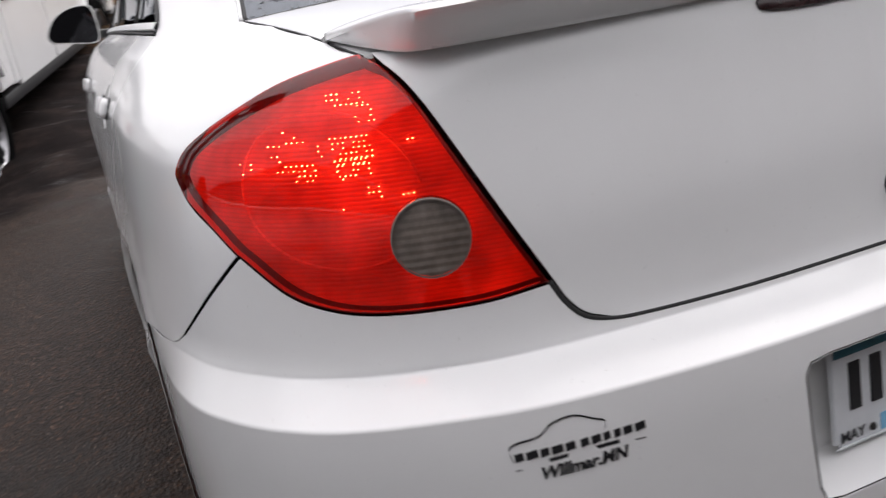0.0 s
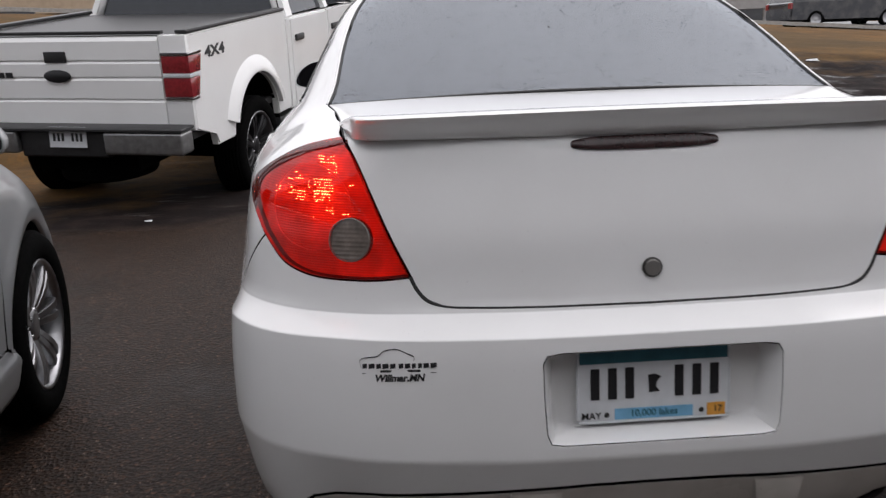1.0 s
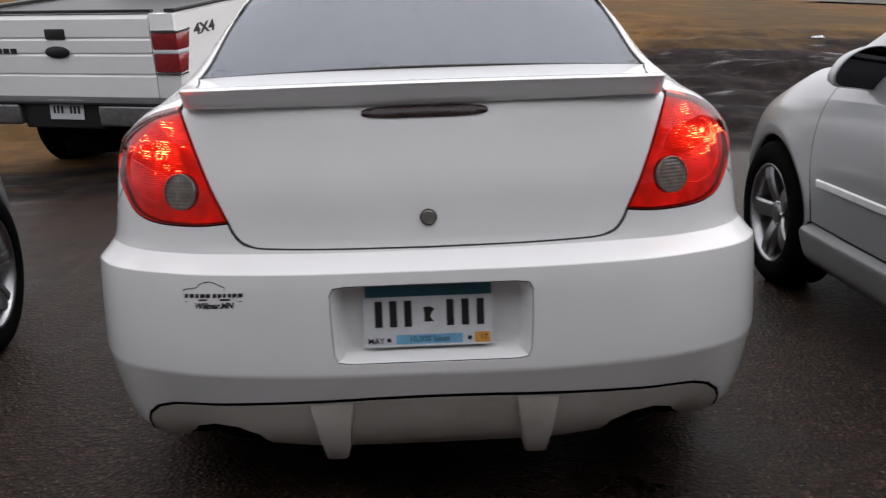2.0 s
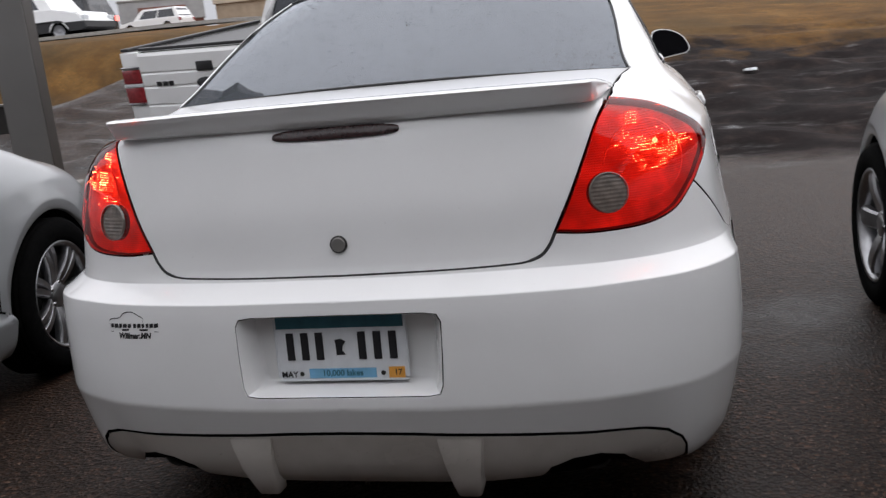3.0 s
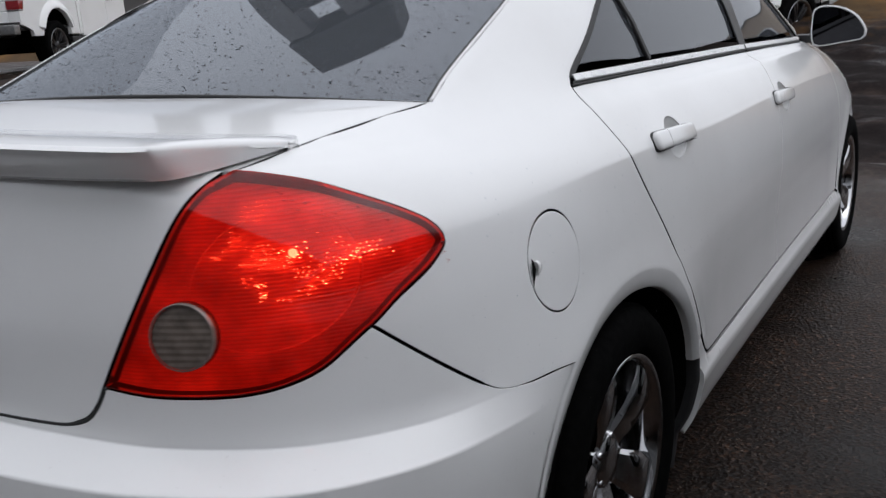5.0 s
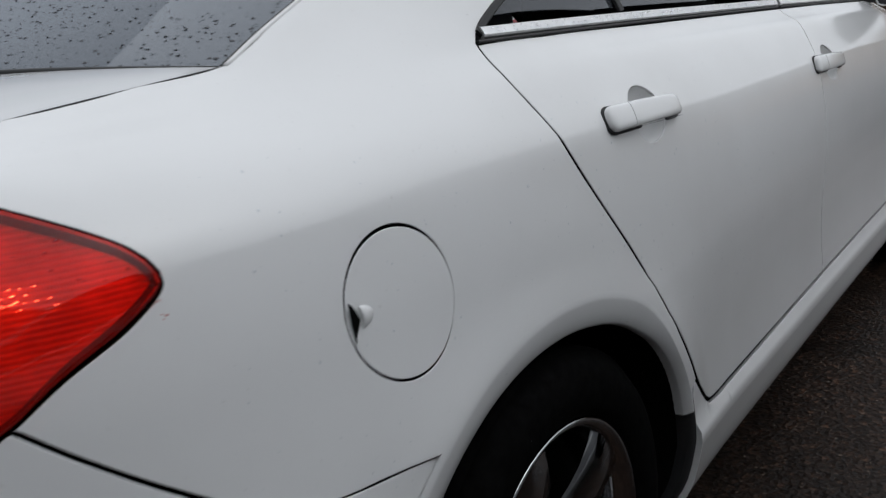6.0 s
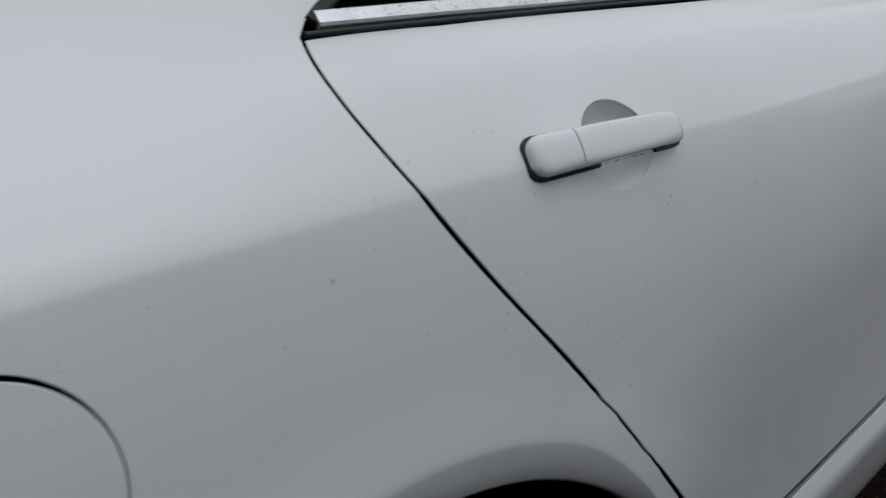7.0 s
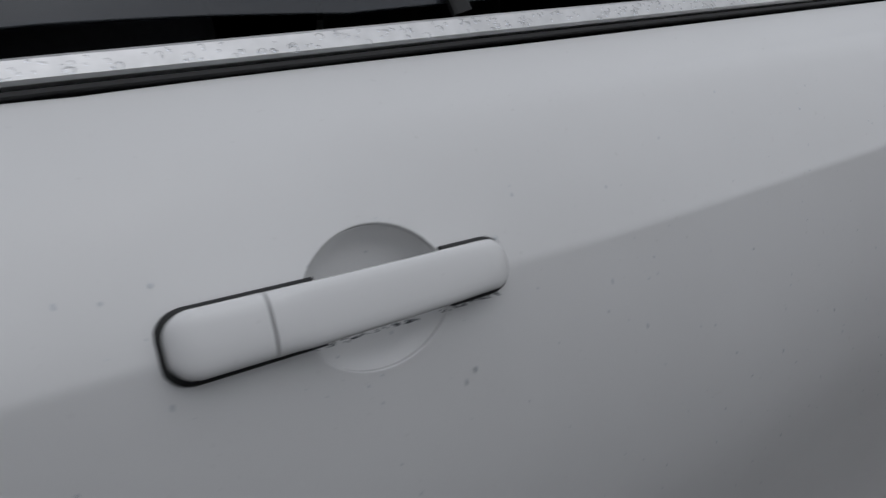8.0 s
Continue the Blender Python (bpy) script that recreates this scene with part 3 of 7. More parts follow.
DOOR_CUT = [(1.049, 1.046), (1.040, 1.005), (1.046, .965), (1.068, .91), (1.125, .825), (1.214, .708), (1.292, .598), (1.356, .510), (1.412, .430), (1.455, .384)]
DOOR_FOOT = [(1.455, .384), (1.50, .368), (1.66, .367), (2.06, .370), (2.28, .372)]
DOOR_FRONT = [(2.28, .372), (2.262, .60), (2.275, .78), (2.288, .86), (2.300, .905), (2.33, .955), (2.385, 1.016)]
BELT_R = [(2.385, 1.0165), (1.9, 1.0285), (1.5, 1.0385), (1.2, 1.0445), (1.049, 1.0465)]
WIN_REAR = [(1.062, 1.058), (1.10, 1.072), (1.234, 1.136), (1.42, 1.228), (1.608, 1.302), (1.78, 1.345), (1.955, 1.366)]


def lip_share(w):
    """The lip narrows where it runs down to the sill; w: the angle."""
    k = np.clip((np.degrees(w) - 30) / 35, 0, 1)
    return .36 + .64 * k * k * (3 - 2 * k)


def arch_path(axle, t0, t1):
    w = np.radians(np.linspace(t0, t1, 40))
    r = 1 + (LIP - 1) * lip_share(w)
    return list(zip(axle + ARCH_A * r * np.cos(w), HUB_Z + ARCH_B * r * np.sin(w)))


OUT = {
    "light": path(("r", L_LIGHT_IN, True), ("s", L_LIGHT_TOP, True), ("s", L_LIGHT_TIP, True), ("r", L_LIGHT_LOW, True)),
    "lid": path(("r", LID_FOOT, True), ("r", L_LIGHT_IN, True), ("r", [(.583, 1.0205), (.45, 1.030), (.25, 1.035), (0, 1.035)], False)),
    "quarter": path(("s", LID_SIDE, False), ("s", GLASS_SIDE, False), ("s", [(1.52, 1.371), (1.80, 1.392), (2.0, 1.399)], False), ("s", WIN_REAR[::-1], True),
                    ("s", DOOR_CUT[:-2] + [(1.395, .449)], True), ("s", arch_path(REAR_AXLE, 17, 126), False),
                    ("s", BUMPER_SEAM[::-1], True), ("s", L_LIGHT_TIP[::-1], True), ("s", L_LIGHT_TOP[::-1], True)),
    "rear_door": path(("s", DOOR_CUT, True), ("s", DOOR_FOOT, True), ("s", DOOR_FRONT, True), ("s", BELT_R, False)),
    "front_door": path(("s", DOOR_FRONT[::-1], True), ("s", [(2.28, .372), (2.7, .374), (3.1, .376), (3.36, .382)], False), ("s", [(3.36, .382), (3.40, .6), (3.38, .8), (3.34, .93), (3.32, .985)], True),
                       ("s", [(3.0, .998), (2.7, 1.008), (2.385, 1.0165)], False)),
    "sill": path(("s", [(1.395, .449)] + DOOR_CUT[-2:] + DOOR_FOOT[1:], True), ("s", [(2.7, .374), (3.1, .376), (3.36, .382), (3.415, .36), (3.43, .33)], False),
                 ("s", [(3.41, .21), (2.4, .205), (1.6, .205), (1.42, .207)], False), ("s", ellipse_s(REAR_AXLE, HUB_Z, ARCH_A * 1.075, ARCH_B * 1.075, -20, 12, 8), False)),
    "fender": path(("s", [(3.36, .382), (3.40, .6), (3.38, .8), (3.34, .93), (3.32, .985)], True), ("s", [(3.5, .978), (3.7, .955), (3.9, .925), (4.1, .885), (4.22, .855)], True),
                   ("s", [(4.25, .78), (4.25, .49)], False), ("s", arch_path(FRONT_AXLE, 22, 172), False), ("s", [(3.415, .36)], False)),
}
LINE_DIF = [(0, .349), (.147, .347), (.283, .341), (.45, .331), (.57, .322), (.64, .312), (.685, .297), (.715, .27), (.725, .245), (.725, .200)]
RECESS = [(0, .627), (.195, .626), (.222, .622), (.230, .607), (.229, .54), (.225, .47), (.218, .453), (.195, .449), (0, .449)]
OUT["bumper"] = path(("r", LID_FOOT, True), ("r", L_LIGHT_LOW[::-1], True), ("s", BUMPER_SEAM, True), ("s", arch_path(REAR_AXLE, 128, 196), False), ("s", [(.57, .215), (.40, .205)], False),
                     ("r", LINE_DIF[::-1], False), ("r", RECESS[::-1], False))
OUT["valance"] = path(("r", LINE_DIF[:-1], False), ("r", [(.722, .206), (.63, .195), (.615, .215), (.59, .245), (.54, .262), (.48, .257), (.43, .235), (.405, .203), (.3, .192), (0, .192)], False))
FUEL = path(("s", ellipse_s(.706, .809, .0785, .0785, 0, 355, 72), False))
CUPS = {"rear_door": path(("s", ellipse_s(1.334, .909, .057, .0445, 0, 352, 48), False)), "front_door": path(("s", ellipse_s(2.394, .876, .057, .0445, 0, 352, 48), False))}


def arch_lift(axle):
    """The flared lip round a wheel opening."""
    def lift(u, v):
        p = skin(u, v)
        r = np.hypot((p[:, 1] - axle) / ARCH_A, (p[:, 2] - HUB_Z) / ARCH_B)
        k = np.clip((1.30 - r) / .2, 0, 1)
        return .004 * k * k * (3 - 2 * k) * (p[:, 2] > .25)
    return lift


def arch_lip(parent, axle, t0, t1, mat, mirror):
    """The chamfered lip round a wheel opening, turning in at its edge."""
    w = np.radians(np.linspace(t0, t1, 64))
    rows = []
    for r, d in ((1.135, .0040), (1.112, .0047), (1.098, .0038), (1.05, -.0022), (1.008, -.0078), (1.0, -.0105), (1.0, -.024)):
        rr = 1 + (r - 1) * lip_share(w)
        q = uv(np.column_stack([axle + ARCH_A * rr * np.cos(w), HUB_Z + ARCH_B * rr * np.sin(w)]), "s")
        rows.append(skin(q[:, 0], q[:, 1]) + skin_normal(q[:, 0], q[:, 1]) * d)
    g = np.array(rows)
    v, f = flipped(g.reshape(-1, 3), grid_faces(*g.shape[:2], True), mirror)
    ob = mesh_object("arch_lip", v, f, mat, parent)
    fix_normals(ob)
    for e in ob.data.polygons:
        e.use_smooth = True
    w = np.radians(np.linspace(min(t0, -30), t1, 70))
    rows = []
    for d in (-.023, -.085):
        q = uv(np.column_stack([axle + ARCH_A * np.cos(w), HUB_Z + ARCH_B * np.sin(w)]), "s")
        rows.append(skin(q[:, 0], q[:, 1]) + skin_normal(q[:, 0], q[:, 1]) * d)
    g = np.array(rows)
    v, f = flipped(g.reshape(-1, 3), grid_faces(*g.shape[:2], True), mirror)
    mesh_object("arch_flange", v, f, SHELL, ob)
    return ob


def sill_end(parent, mirror):
    """The sill's rear end, which closes the wheel opening down to the hem; its shade is put into the dark grey."""
    w = np.radians(np.linspace(-33, 13, 16))
    rows = []
    for r, d in ((1.09, -.006), (1.075, .001), (1.045, -.001), (1.02, -.008), (1.015, -.03)):
        q = uv(np.column_stack([REAR_AXLE + ARCH_A * r * np.cos(w), np.maximum(.195, HUB_Z + ARCH_B * r * np.sin(w))]), "s")
        p = skin(q[:, 0], q[:, 1]) + skin_normal(q[:, 0], q[:, 1]) * d
        p[:, 2] = HUB_Z + ARCH_B * r * np.sin(w)
        rows.append(p)
    g = np.array(rows)
    v, f = flipped(g.reshape(-1, 3), grid_faces(*g.shape[:2], True), mirror)
    ob = mesh_object("sill_end", v, f, SILL_SHADE, parent, "sill end behind the wheel opening, its shade in the grey")
    fix_normals(ob)
    return ob


def strip_on_skin(name, line, width, height, mat, parent, mirror=False, label="", drop=0.0):
    """A raised bar that follows a line on the skin (u, v)."""
    n = skin_normal(line[:, 0], line[:, 1])
    p = skin(line[:, 0], line[:, 1]) + n * drop
    t = np.gradient(p, axis=0)
    t /= np.linalg.norm(t, axis=1, keepdims=True)
    s = np.cross(n, t)
    ring = [(-.5, -.003), (-.5, height * .6), (-.36, height), (.36, height), (.5, height * .6), (.5, -.003)]
    verts = np.array([p + s * width * a + n * b for a, b in ring]).transpose(1, 0, 2).reshape(-1, 3)
    k = len(ring)
    faces = [(i * k + j, (i + 1) * k + j, (i + 1) * k + (j + 1) % k, i * k + (j + 1) % k) for i in range(len(p) - 1) for j in range(k)]
    faces += [tuple(range(k)), tuple((len(p) - 1) * k + j for j in range(k))[::-1]]
    if mirror:
        verts = verts * [-1, 1, 1]
        faces = [f[::-1] for f in faces]
    ob = mesh_object(name, verts, faces, mat, parent, label, smooth=False)
    return ob


def flipped(verts, faces, mirror):
    v = np.asarray(verts, float)
    return (v * [-1, 1, 1], [f[::-1] for f in faces]) if mirror else (v, faces)


def handle(parent, y0, z0, mirror, door_y1, mat):
    """Pull handle: a bowed bar with a rear cap, over a round finger cup."""
    L, dz = .240, -.0100
    cup = CUPS["rear_door" if door_y1 < 2 else "front_door"]
    c = cup.mean(0)
    rows, n = [], len(cup)
    for k, (s, d) in enumerate([(1.04, -.0014), (1.0, -.0022), (.96, -.006), (.86, -.016), (.6, -.024), (.25, -.027), (.02, -.028)]):
        q = c + (cup - c) * s
        rows.append(skin(q[:, 0], q[:, 1]) + skin_normal(q[:, 0], q[:, 1]) * d)
    v = np.vstack(rows)
    f = [(i * n + j, i * n + (j + 1) % n, (i + 1) * n + (j + 1) % n, (i + 1) * n + j) for i in range(len(rows) - 1) for j in range(n)]
    v, f = flipped(v, f, mirror)
    mesh_object("handle_cup", v, f, mat, parent)
    base = empty("door_handle")
    base.parent = parent
    base["label"] = "body-coloured pull handle with a rear cap"

    def bar(name, s0, s1, material, grow, low, top, bow, r0, r1, raised=0.0):
        """A rounded bar along the handle's line; r0, r1: how round its two ends are; low, top: metres off the skin."""
        ss = np.concatenate([s0 + (s1 - s0) * np.array([0, .008, .02, .04, .07, .11, .17]), s0 + (s1 - s0) * np.linspace(.25, .75, 9), s0 + (s1 - s0) * np.array([.83, .89, .93, .96, .98, .992, 1])])
        q = uv([(y0 + L * s, z0 + dz * s) for s in ss], "s")
        nn = skin_normal(q[:, 0], q[:, 1])
        nn = nn.mean(0) / np.linalg.norm(nn.mean(0)) * np.ones_like(nn)
        pp = skin(q[:, 0], q[:, 1])
        t = (pp[-1] - pp[0]) / np.linalg.norm(pp[-1] - pp[0])
        side = np.cross(nn[0], t)
        side = side * np.sign(side[2])
        verts, m = [], 20
        for i, s in enumerate(ss):
            e0, e1 = (s - s0) * L, (s1 - s) * L
            k = 1.0
            for e, r in ((e0, r0), (e1, r1)):
                if r and e < r:
                    k = min(k, math.sqrt(max(0, 1 - (1 - e / r) ** 2)))
            w = (.0200 - .0026 * s) * (.25 + .75 * k) * (1.0 if (r0 or r1) else 1) + grow
            hi = top + bow * math.sin(math.pi * min(max((s + .05) / 1.1, 0), 1))
            hi = low + (hi - low) * (.55 + .45 * k)
            lo = low if (s < .30 or s > .86) else max(low, hi - .012)
            for j in range(m):
                a = 2 * math.pi * j / m
                x, y = math.cos(a), math.sin(a)
                x, y = math.copysign(abs(x) ** .7, x), math.copysign(abs(y) ** .55, y)
                verts.append(pp[i] + side * (w * x + raised) + nn[i] * ((hi + lo) / 2 + (hi - lo) / 2 * y))
        n = len(ss)
        faces = [(i * m + j, i * m + (j + 1) % m, (i + 1) * m + (j + 1) % m, (i + 1) * m + j) for i in range(n - 1) for j in range(m)]
        faces += [tuple(range(m))[::-1], tuple((n - 1) * m + j for j in range(m))]
        verts, faces = flipped(verts, faces, mirror)
        ob = mesh_object(name, verts, faces, material, base)
        fix_normals(ob)
        return ob

    bar("cap", .0, .240, mat, 0, -.002, .013, .006, .016, 0, .0022)["label"] = "lock cap of the handle"
    bar("grip", .247, 1.0, mat, 0, -.002, .013, .006, 0, .016, .0022)
    bar("rear_gasket", -.013, .40, GASKET, .0024, -.004, .0035, 0, .018, 0, .0018)
    bar("front_gasket", .80, 1.020, GASKET, .0026, -.004, .0035, 0, 0, .018, .0018)
    return base


def wheel(parent, x, y, style, mirror, label, spoke_mat=None):
    """Tyre, rim, spokes and hub, facing +x."""
    w = empty("wheel")
    w.parent = parent
    w.matrix_basis = pose(-x if mirror else x, y, .318, 0, 0, 180 if mirror else 0)
    w["label"] = label
    R, half = .318, .108
    prof = [(-half * .9, .222), (-half, .235), (-half * 1.02, .27), (-half * .96, .297), (-half * .80, .312)]
    for k in range(-3, 4):  # tread with grooves
        c = k * half * .22
        prof += [(c - .008, R), (c + .008, R), (c + .010, R - .007), (c + .013, R - .007)]
    prof += [(half * .80, .312), (half * .96, .297), (half * 1.02, .27), (half, .235), (half * .9, .222), (half * .8, .216)]
    v, f = lathe(prof, 56)
    mesh_object("tyre", v, f, TYRE, w)
    rim = [(half * .80, .214), (half * .90, .222), (half * .94, .217), (half * .86, .206), (half * .5, .198), (-half * .2, .190), (-half * .8, .19), (-half * .9, .215)]
    v, f = lathe(rim, 56)
    mesh_object("rim", v, f, CHROME if style == "chrome" else ALLOY, w)
    v, f = lathe([(-.03, .0), (-.03, .15), (-.045, .16), (-.06, .19)], 40)
    mesh_object("brake_disc", v, f, simple_dark, w)
    n = {"chrome": 5, "five": 5, "many": 7}[style]
    mat = CHROME if style == "chrome" else (spoke_mat or ALLOY)
    for k in range(n):
        a = 2 * math.pi * (k + .25) / n
        bm = bmesh.new()
        split = .018 if style == "many" else .0
        for sgn in ((-1, 1) if split else (0,)):
            wid0, wid1 = {"chrome": (.032, .058), "five": (.034, .040), "many": (.014, .017)}[style]
            r0, r1 = .045, .206
            rows = []
            for s in np.linspace(0, 1, 6):
                r = r0 + (r1 - r0) * s
                hw = wid0 + (wid1 - wid0) * s
                c = sgn * split * (.55 + .75 * s)
                xo = half * (.52 + .28 * math.sin(s * 2.0))
                rows.append([(xo - .030, c - hw, r), (xo - .006, c - hw, r), (xo + .003, c - hw * .72, r), (xo + .003, c + hw * .72, r), (xo - .006, c + hw, r), (xo - .030, c + hw, r)])
            vs = [[bm.verts.new(Matrix.Rotation(a, 3, "X") @ Vector(p)) for p in row] for row in rows]
            for r_a, r_b in zip(vs, vs[1:]):
                for i in range(6):
                    bm.faces.new((r_a[i], r_a[(i + 1) % 6], r_b[(i + 1) % 6], r_b[i]))
            bm.faces.new(vs[0]), bm.faces.new(vs[-1][::-1])
        part("spoke", bm, mat, w, smooth=35)
    v, f = lathe([(half * .35, .062), (half * .55, .058), (half * .62, .045), (half * .64, .02), (half * .64, 0)], 28)
    mesh_object("hub_cap", v, f, mat, w)
    for k in range(5):
        a = 2 * math.pi * k / 5
        v, f = lathe([(half * .45, .009), (half * .60, .009), (half * .62, .006), (half * .62, 0)], 8)
        v = [Matrix.Translation((0, .05 * math.cos(a), .05 * math.sin(a))) @ Vector(q) for q in v]
        mesh_object("lug_nut", v, f, CHROME, w)
    return w


simple_dark = simple("dark_iron", (.03, .028, .026), .6, .5)


def mirror_unit(parent, x, y, z, mirror, shell):
    """A side mirror: rounded shell, glass towards the tail, foot to the door."""
    m = empty("side_mirror")
    m.parent = parent
    m["label"] = "side mirror in body colour with dark glass"
    n, rows = 30, []
    half_round = [(-.098, .030), (-.090, .070), (-.050, .082), (.010, .072), (.065, .040), (.098, -.008), (.101, -.036), (.085, -.052), (.020, -.062), (-.060, -.074), (-.092, -.066), (-.100, -.020)]
    loop = spline(half_round + half_round[:1], 12)
    at = np.concatenate([[0], np.cumsum(np.linalg.norm(np.diff(loop, axis=0), axis=1))])
    loop = np.column_stack([np.interp(np.arange(n) * at[-1] / n, at, loop[:, c]) for c in (0, 1)])[::-1]

    def ring(s, dy):
        return np.column_stack([x + loop[:, 0] * s, np.full(n, y + dy), z + loop[:, 1] * s])
    for s, dy in ((.955, .004), (.99, .0), (1.02, .012), (1.02, .035), (.94, .07), (.74, .10), (.4, .118), (.02, .122)):
        rows.append(ring(s, dy))
    v = np.vstack(rows)
    f = [(i * n + j, i * n + (j + 1) % n, (i + 1) * n + (j + 1) % n, (i + 1) * n + j) for i in range(len(rows) - 1) for j in range(n)]
    v1, f1 = flipped(v, f, mirror)
    mesh_object("shell", v1, f1, shell, m)
    g = ring(.960, .006)
    gv = np.vstack([g, [[x, y + .006, z]]])
    v2, f2 = flipped(gv, [(i, (i + 1) % n, n) for i in range(n)], mirror)
    mesh_object("mirror_glass", v2, f2, simple_mirror, m, "dark mirror glass")
    bm = bmesh.new()
    sx = -1 if mirror else 1
    box(bm, (min(sx * (x - .20), sx * (x - .07)), y + .02, z - .062), (max(sx * (x - .20), sx * (x - .07)), y + .085, z - .028), .01)
    part("foot", bm, BLACK, m, smooth=40)
    return m


simple_mirror = simple("mirror_glass", (.05, .05, .055), .03, 1.0, vary=.05, bump=0)


def text_mesh(name, body, size, mat, parent, m, label="", bold=0.0, depth=.0004, lean=0.0):
    """Lettering in the built-in font as a flat mesh, centred, standing in the x-z plane and read from -y."""
    cu = bpy.data.curves.new(name, "FONT")
    cu.body, cu.size, cu.align_x, cu.align_y, cu.offset, cu.extrude, cu.shear = body, size, "CENTER", "CENTER", bold, depth, lean
    tmp = new(name, cu)
    bpy.context.view_layer.update()
    me = bpy.data.meshes.new_from_object(tmp.evaluated_get(bpy.context.evaluated_depsgraph_get()))
    bpy.data.objects.remove(tmp)
    me.materials.clear()
    me.materials.append(mat)
    ob = new(name, me)
    ob.parent = parent
    ob.matrix_basis = m @ pose(0, 0, 0, 90, 0, 0)
    if label:
        ob["label"] = label
    return ob


def bars(name, rects, mat, parent, m, t=.0012, label=""):
    """Flat bars in the x-z plane: rows of x, z, width, height."""
    bm = bmesh.new()
    for x, z, w, h in rects:
        box(bm, (x - w / 2, -t, z - h / 2), (x + w / 2, 0, z + h / 2), 0)
    ob = part(name, bm, mat, parent, label)
    ob.matrix_basis = m
    return ob


def patch(name, rows, mat, parent, label="", thick=.006, flip=False, smooth=True):
    """A sheet through rows of points, with thickness to its back."""
    g = np.asarray(rows, float)
    nu, nv = g.shape[:2]
    n = np.cross(np.gradient(g, axis=0), np.gradient(g, axis=1))
    n /= np.linalg.norm(n, axis=2, keepdims=True) + 1e-12
    if flip:
        n = -n
    top, low = g.reshape(-1, 3), (g - n * thick).reshape(-1, 3)
    f = grid_faces(nu, nv, flip)
    k = nu * nv
    faces = list(f)
    if thick:
        faces += [tuple(i + k for i in q[::-1]) for q in f]
        rim = [i * nv for i in range(nu)] + [(nu - 1) * nv + j for j in range(1, nv)] + [i * nv + nv - 1 for i in range(nu - 2, -1, -1)] + [j for j in range(nv - 2, 0, -1)]
        for a, b in zip(rim, rim[1:] + rim[:1]):
            q = (b, a, a + k, b + k)
            faces.append(q[::-1] if flip else q)
    verts = np.vstack([top, low]) if thick else top
    norms = np.vstack([n.reshape(-1, 3), -n.reshape(-1, 3)]) if thick else n.reshape(-1, 3)
    return mesh_object(name, verts, faces, mat, parent, label, normals=norms if smooth else None, smooth=smooth)


def on_side(points):
    q = uv(points, "s")
    return skin(q[:, 0], q[:, 1])


def license_plate(parent, y, z0):
    """White plate with bars for its numbers, a teal head, a blue foot and two stickers."""
    p = empty("license_plate")
    p.parent = parent
    p["label"] = "white licence plate with teal head and blue foot"
    p.matrix_basis = pose(-.008, y, z0 + .076, -4, 0, 0)
    bm = bmesh.new()
    box(bm, (-.1525, -.0015, -.076), (.1525, .0015, .076), 0)
    es = [e for e in bm.edges if abs(e.verts[0].co.y - e.verts[1].co.y) > .002]
    bmesh.ops.bevel(bm, geom=es, offset=.010, segments=4, affect="EDGES")
    part("sheet", bm, PLATE_WHITE, p, smooth=30)
    rim = [(.1525 - .010) * k for k in (-1, 1)]
    bm = bmesh.new()
    for lo, hi in (((-.150, -.0035, .0715), (.150, -.0012, .0745)), ((-.150, -.0035, -.0745), (.150, -.0012, -.0715)), ((-.1515, -.0035, -.066), (-.1485, -.0012, .066)), ((.1485, -.0035, -.066), (.1515, -.0012, .066))):
        box(bm, lo, hi, .0008, 1)
    part("raised_edge", bm, PLATE_WHITE, p)
    at = pose(0, -.0016, 0)
    bars("head", [(0, .058, .292, .026)], PLATE_TEAL, p, at, label="teal head band")
    bars("foot", [(.0, -.058, .155, .022)], PLATE_BLUE, p, at, label="pale blue foot band")
    # six plain bars stand for the characters
    hgt = .062
    for x in (-.116, -.082, -.048, .050, .085, .120):
        bars("number_bar", [(x, .004, .017, hgt)], INK, p, pose(0, -.0016, 0), t=.0022)
    bm = bmesh.new()
    vs = [bm.verts.new((x, -.003, z)) for x, z in ((-.012, .018), (.002, .020), (.014, .014), (.006, .004), (.004, -.006), (.012, -.016), (-.010, -.017), (-.010, .002))]
    bm.faces.new(vs)
    part("state_shape", bm, INK, p)
    text_mesh("slogan", "10,000 lakes", .019, PLATE_TEAL, p, pose(0, -.0032, -.058), bold=.0004)
    text_mesh("month", "MAY", .019, INK, p, pose(-.124, -.0032, -.060), bold=.0003)
    bars("year_sticker", [(.124, -.058, .036, .025)], ORANGE, p, at, label="orange year sticker")
    text_mesh("year", "17", .018, INK, p, pose(.127, -.0032, -.058), bold=.0003)
    for x in (-.094, .094):
        v, f = lathe([(-.004, .0), (-.004, .004), (-.001, .0055)], 10, "z")
        ob = mesh_object("bolt", [Matrix.Rotation(radians(-90), 3, "X") @ Vector(q) for q in v], f, simple_dark, p)
        ob.matrix_basis = pose(x, -.004, -.058)
    return p


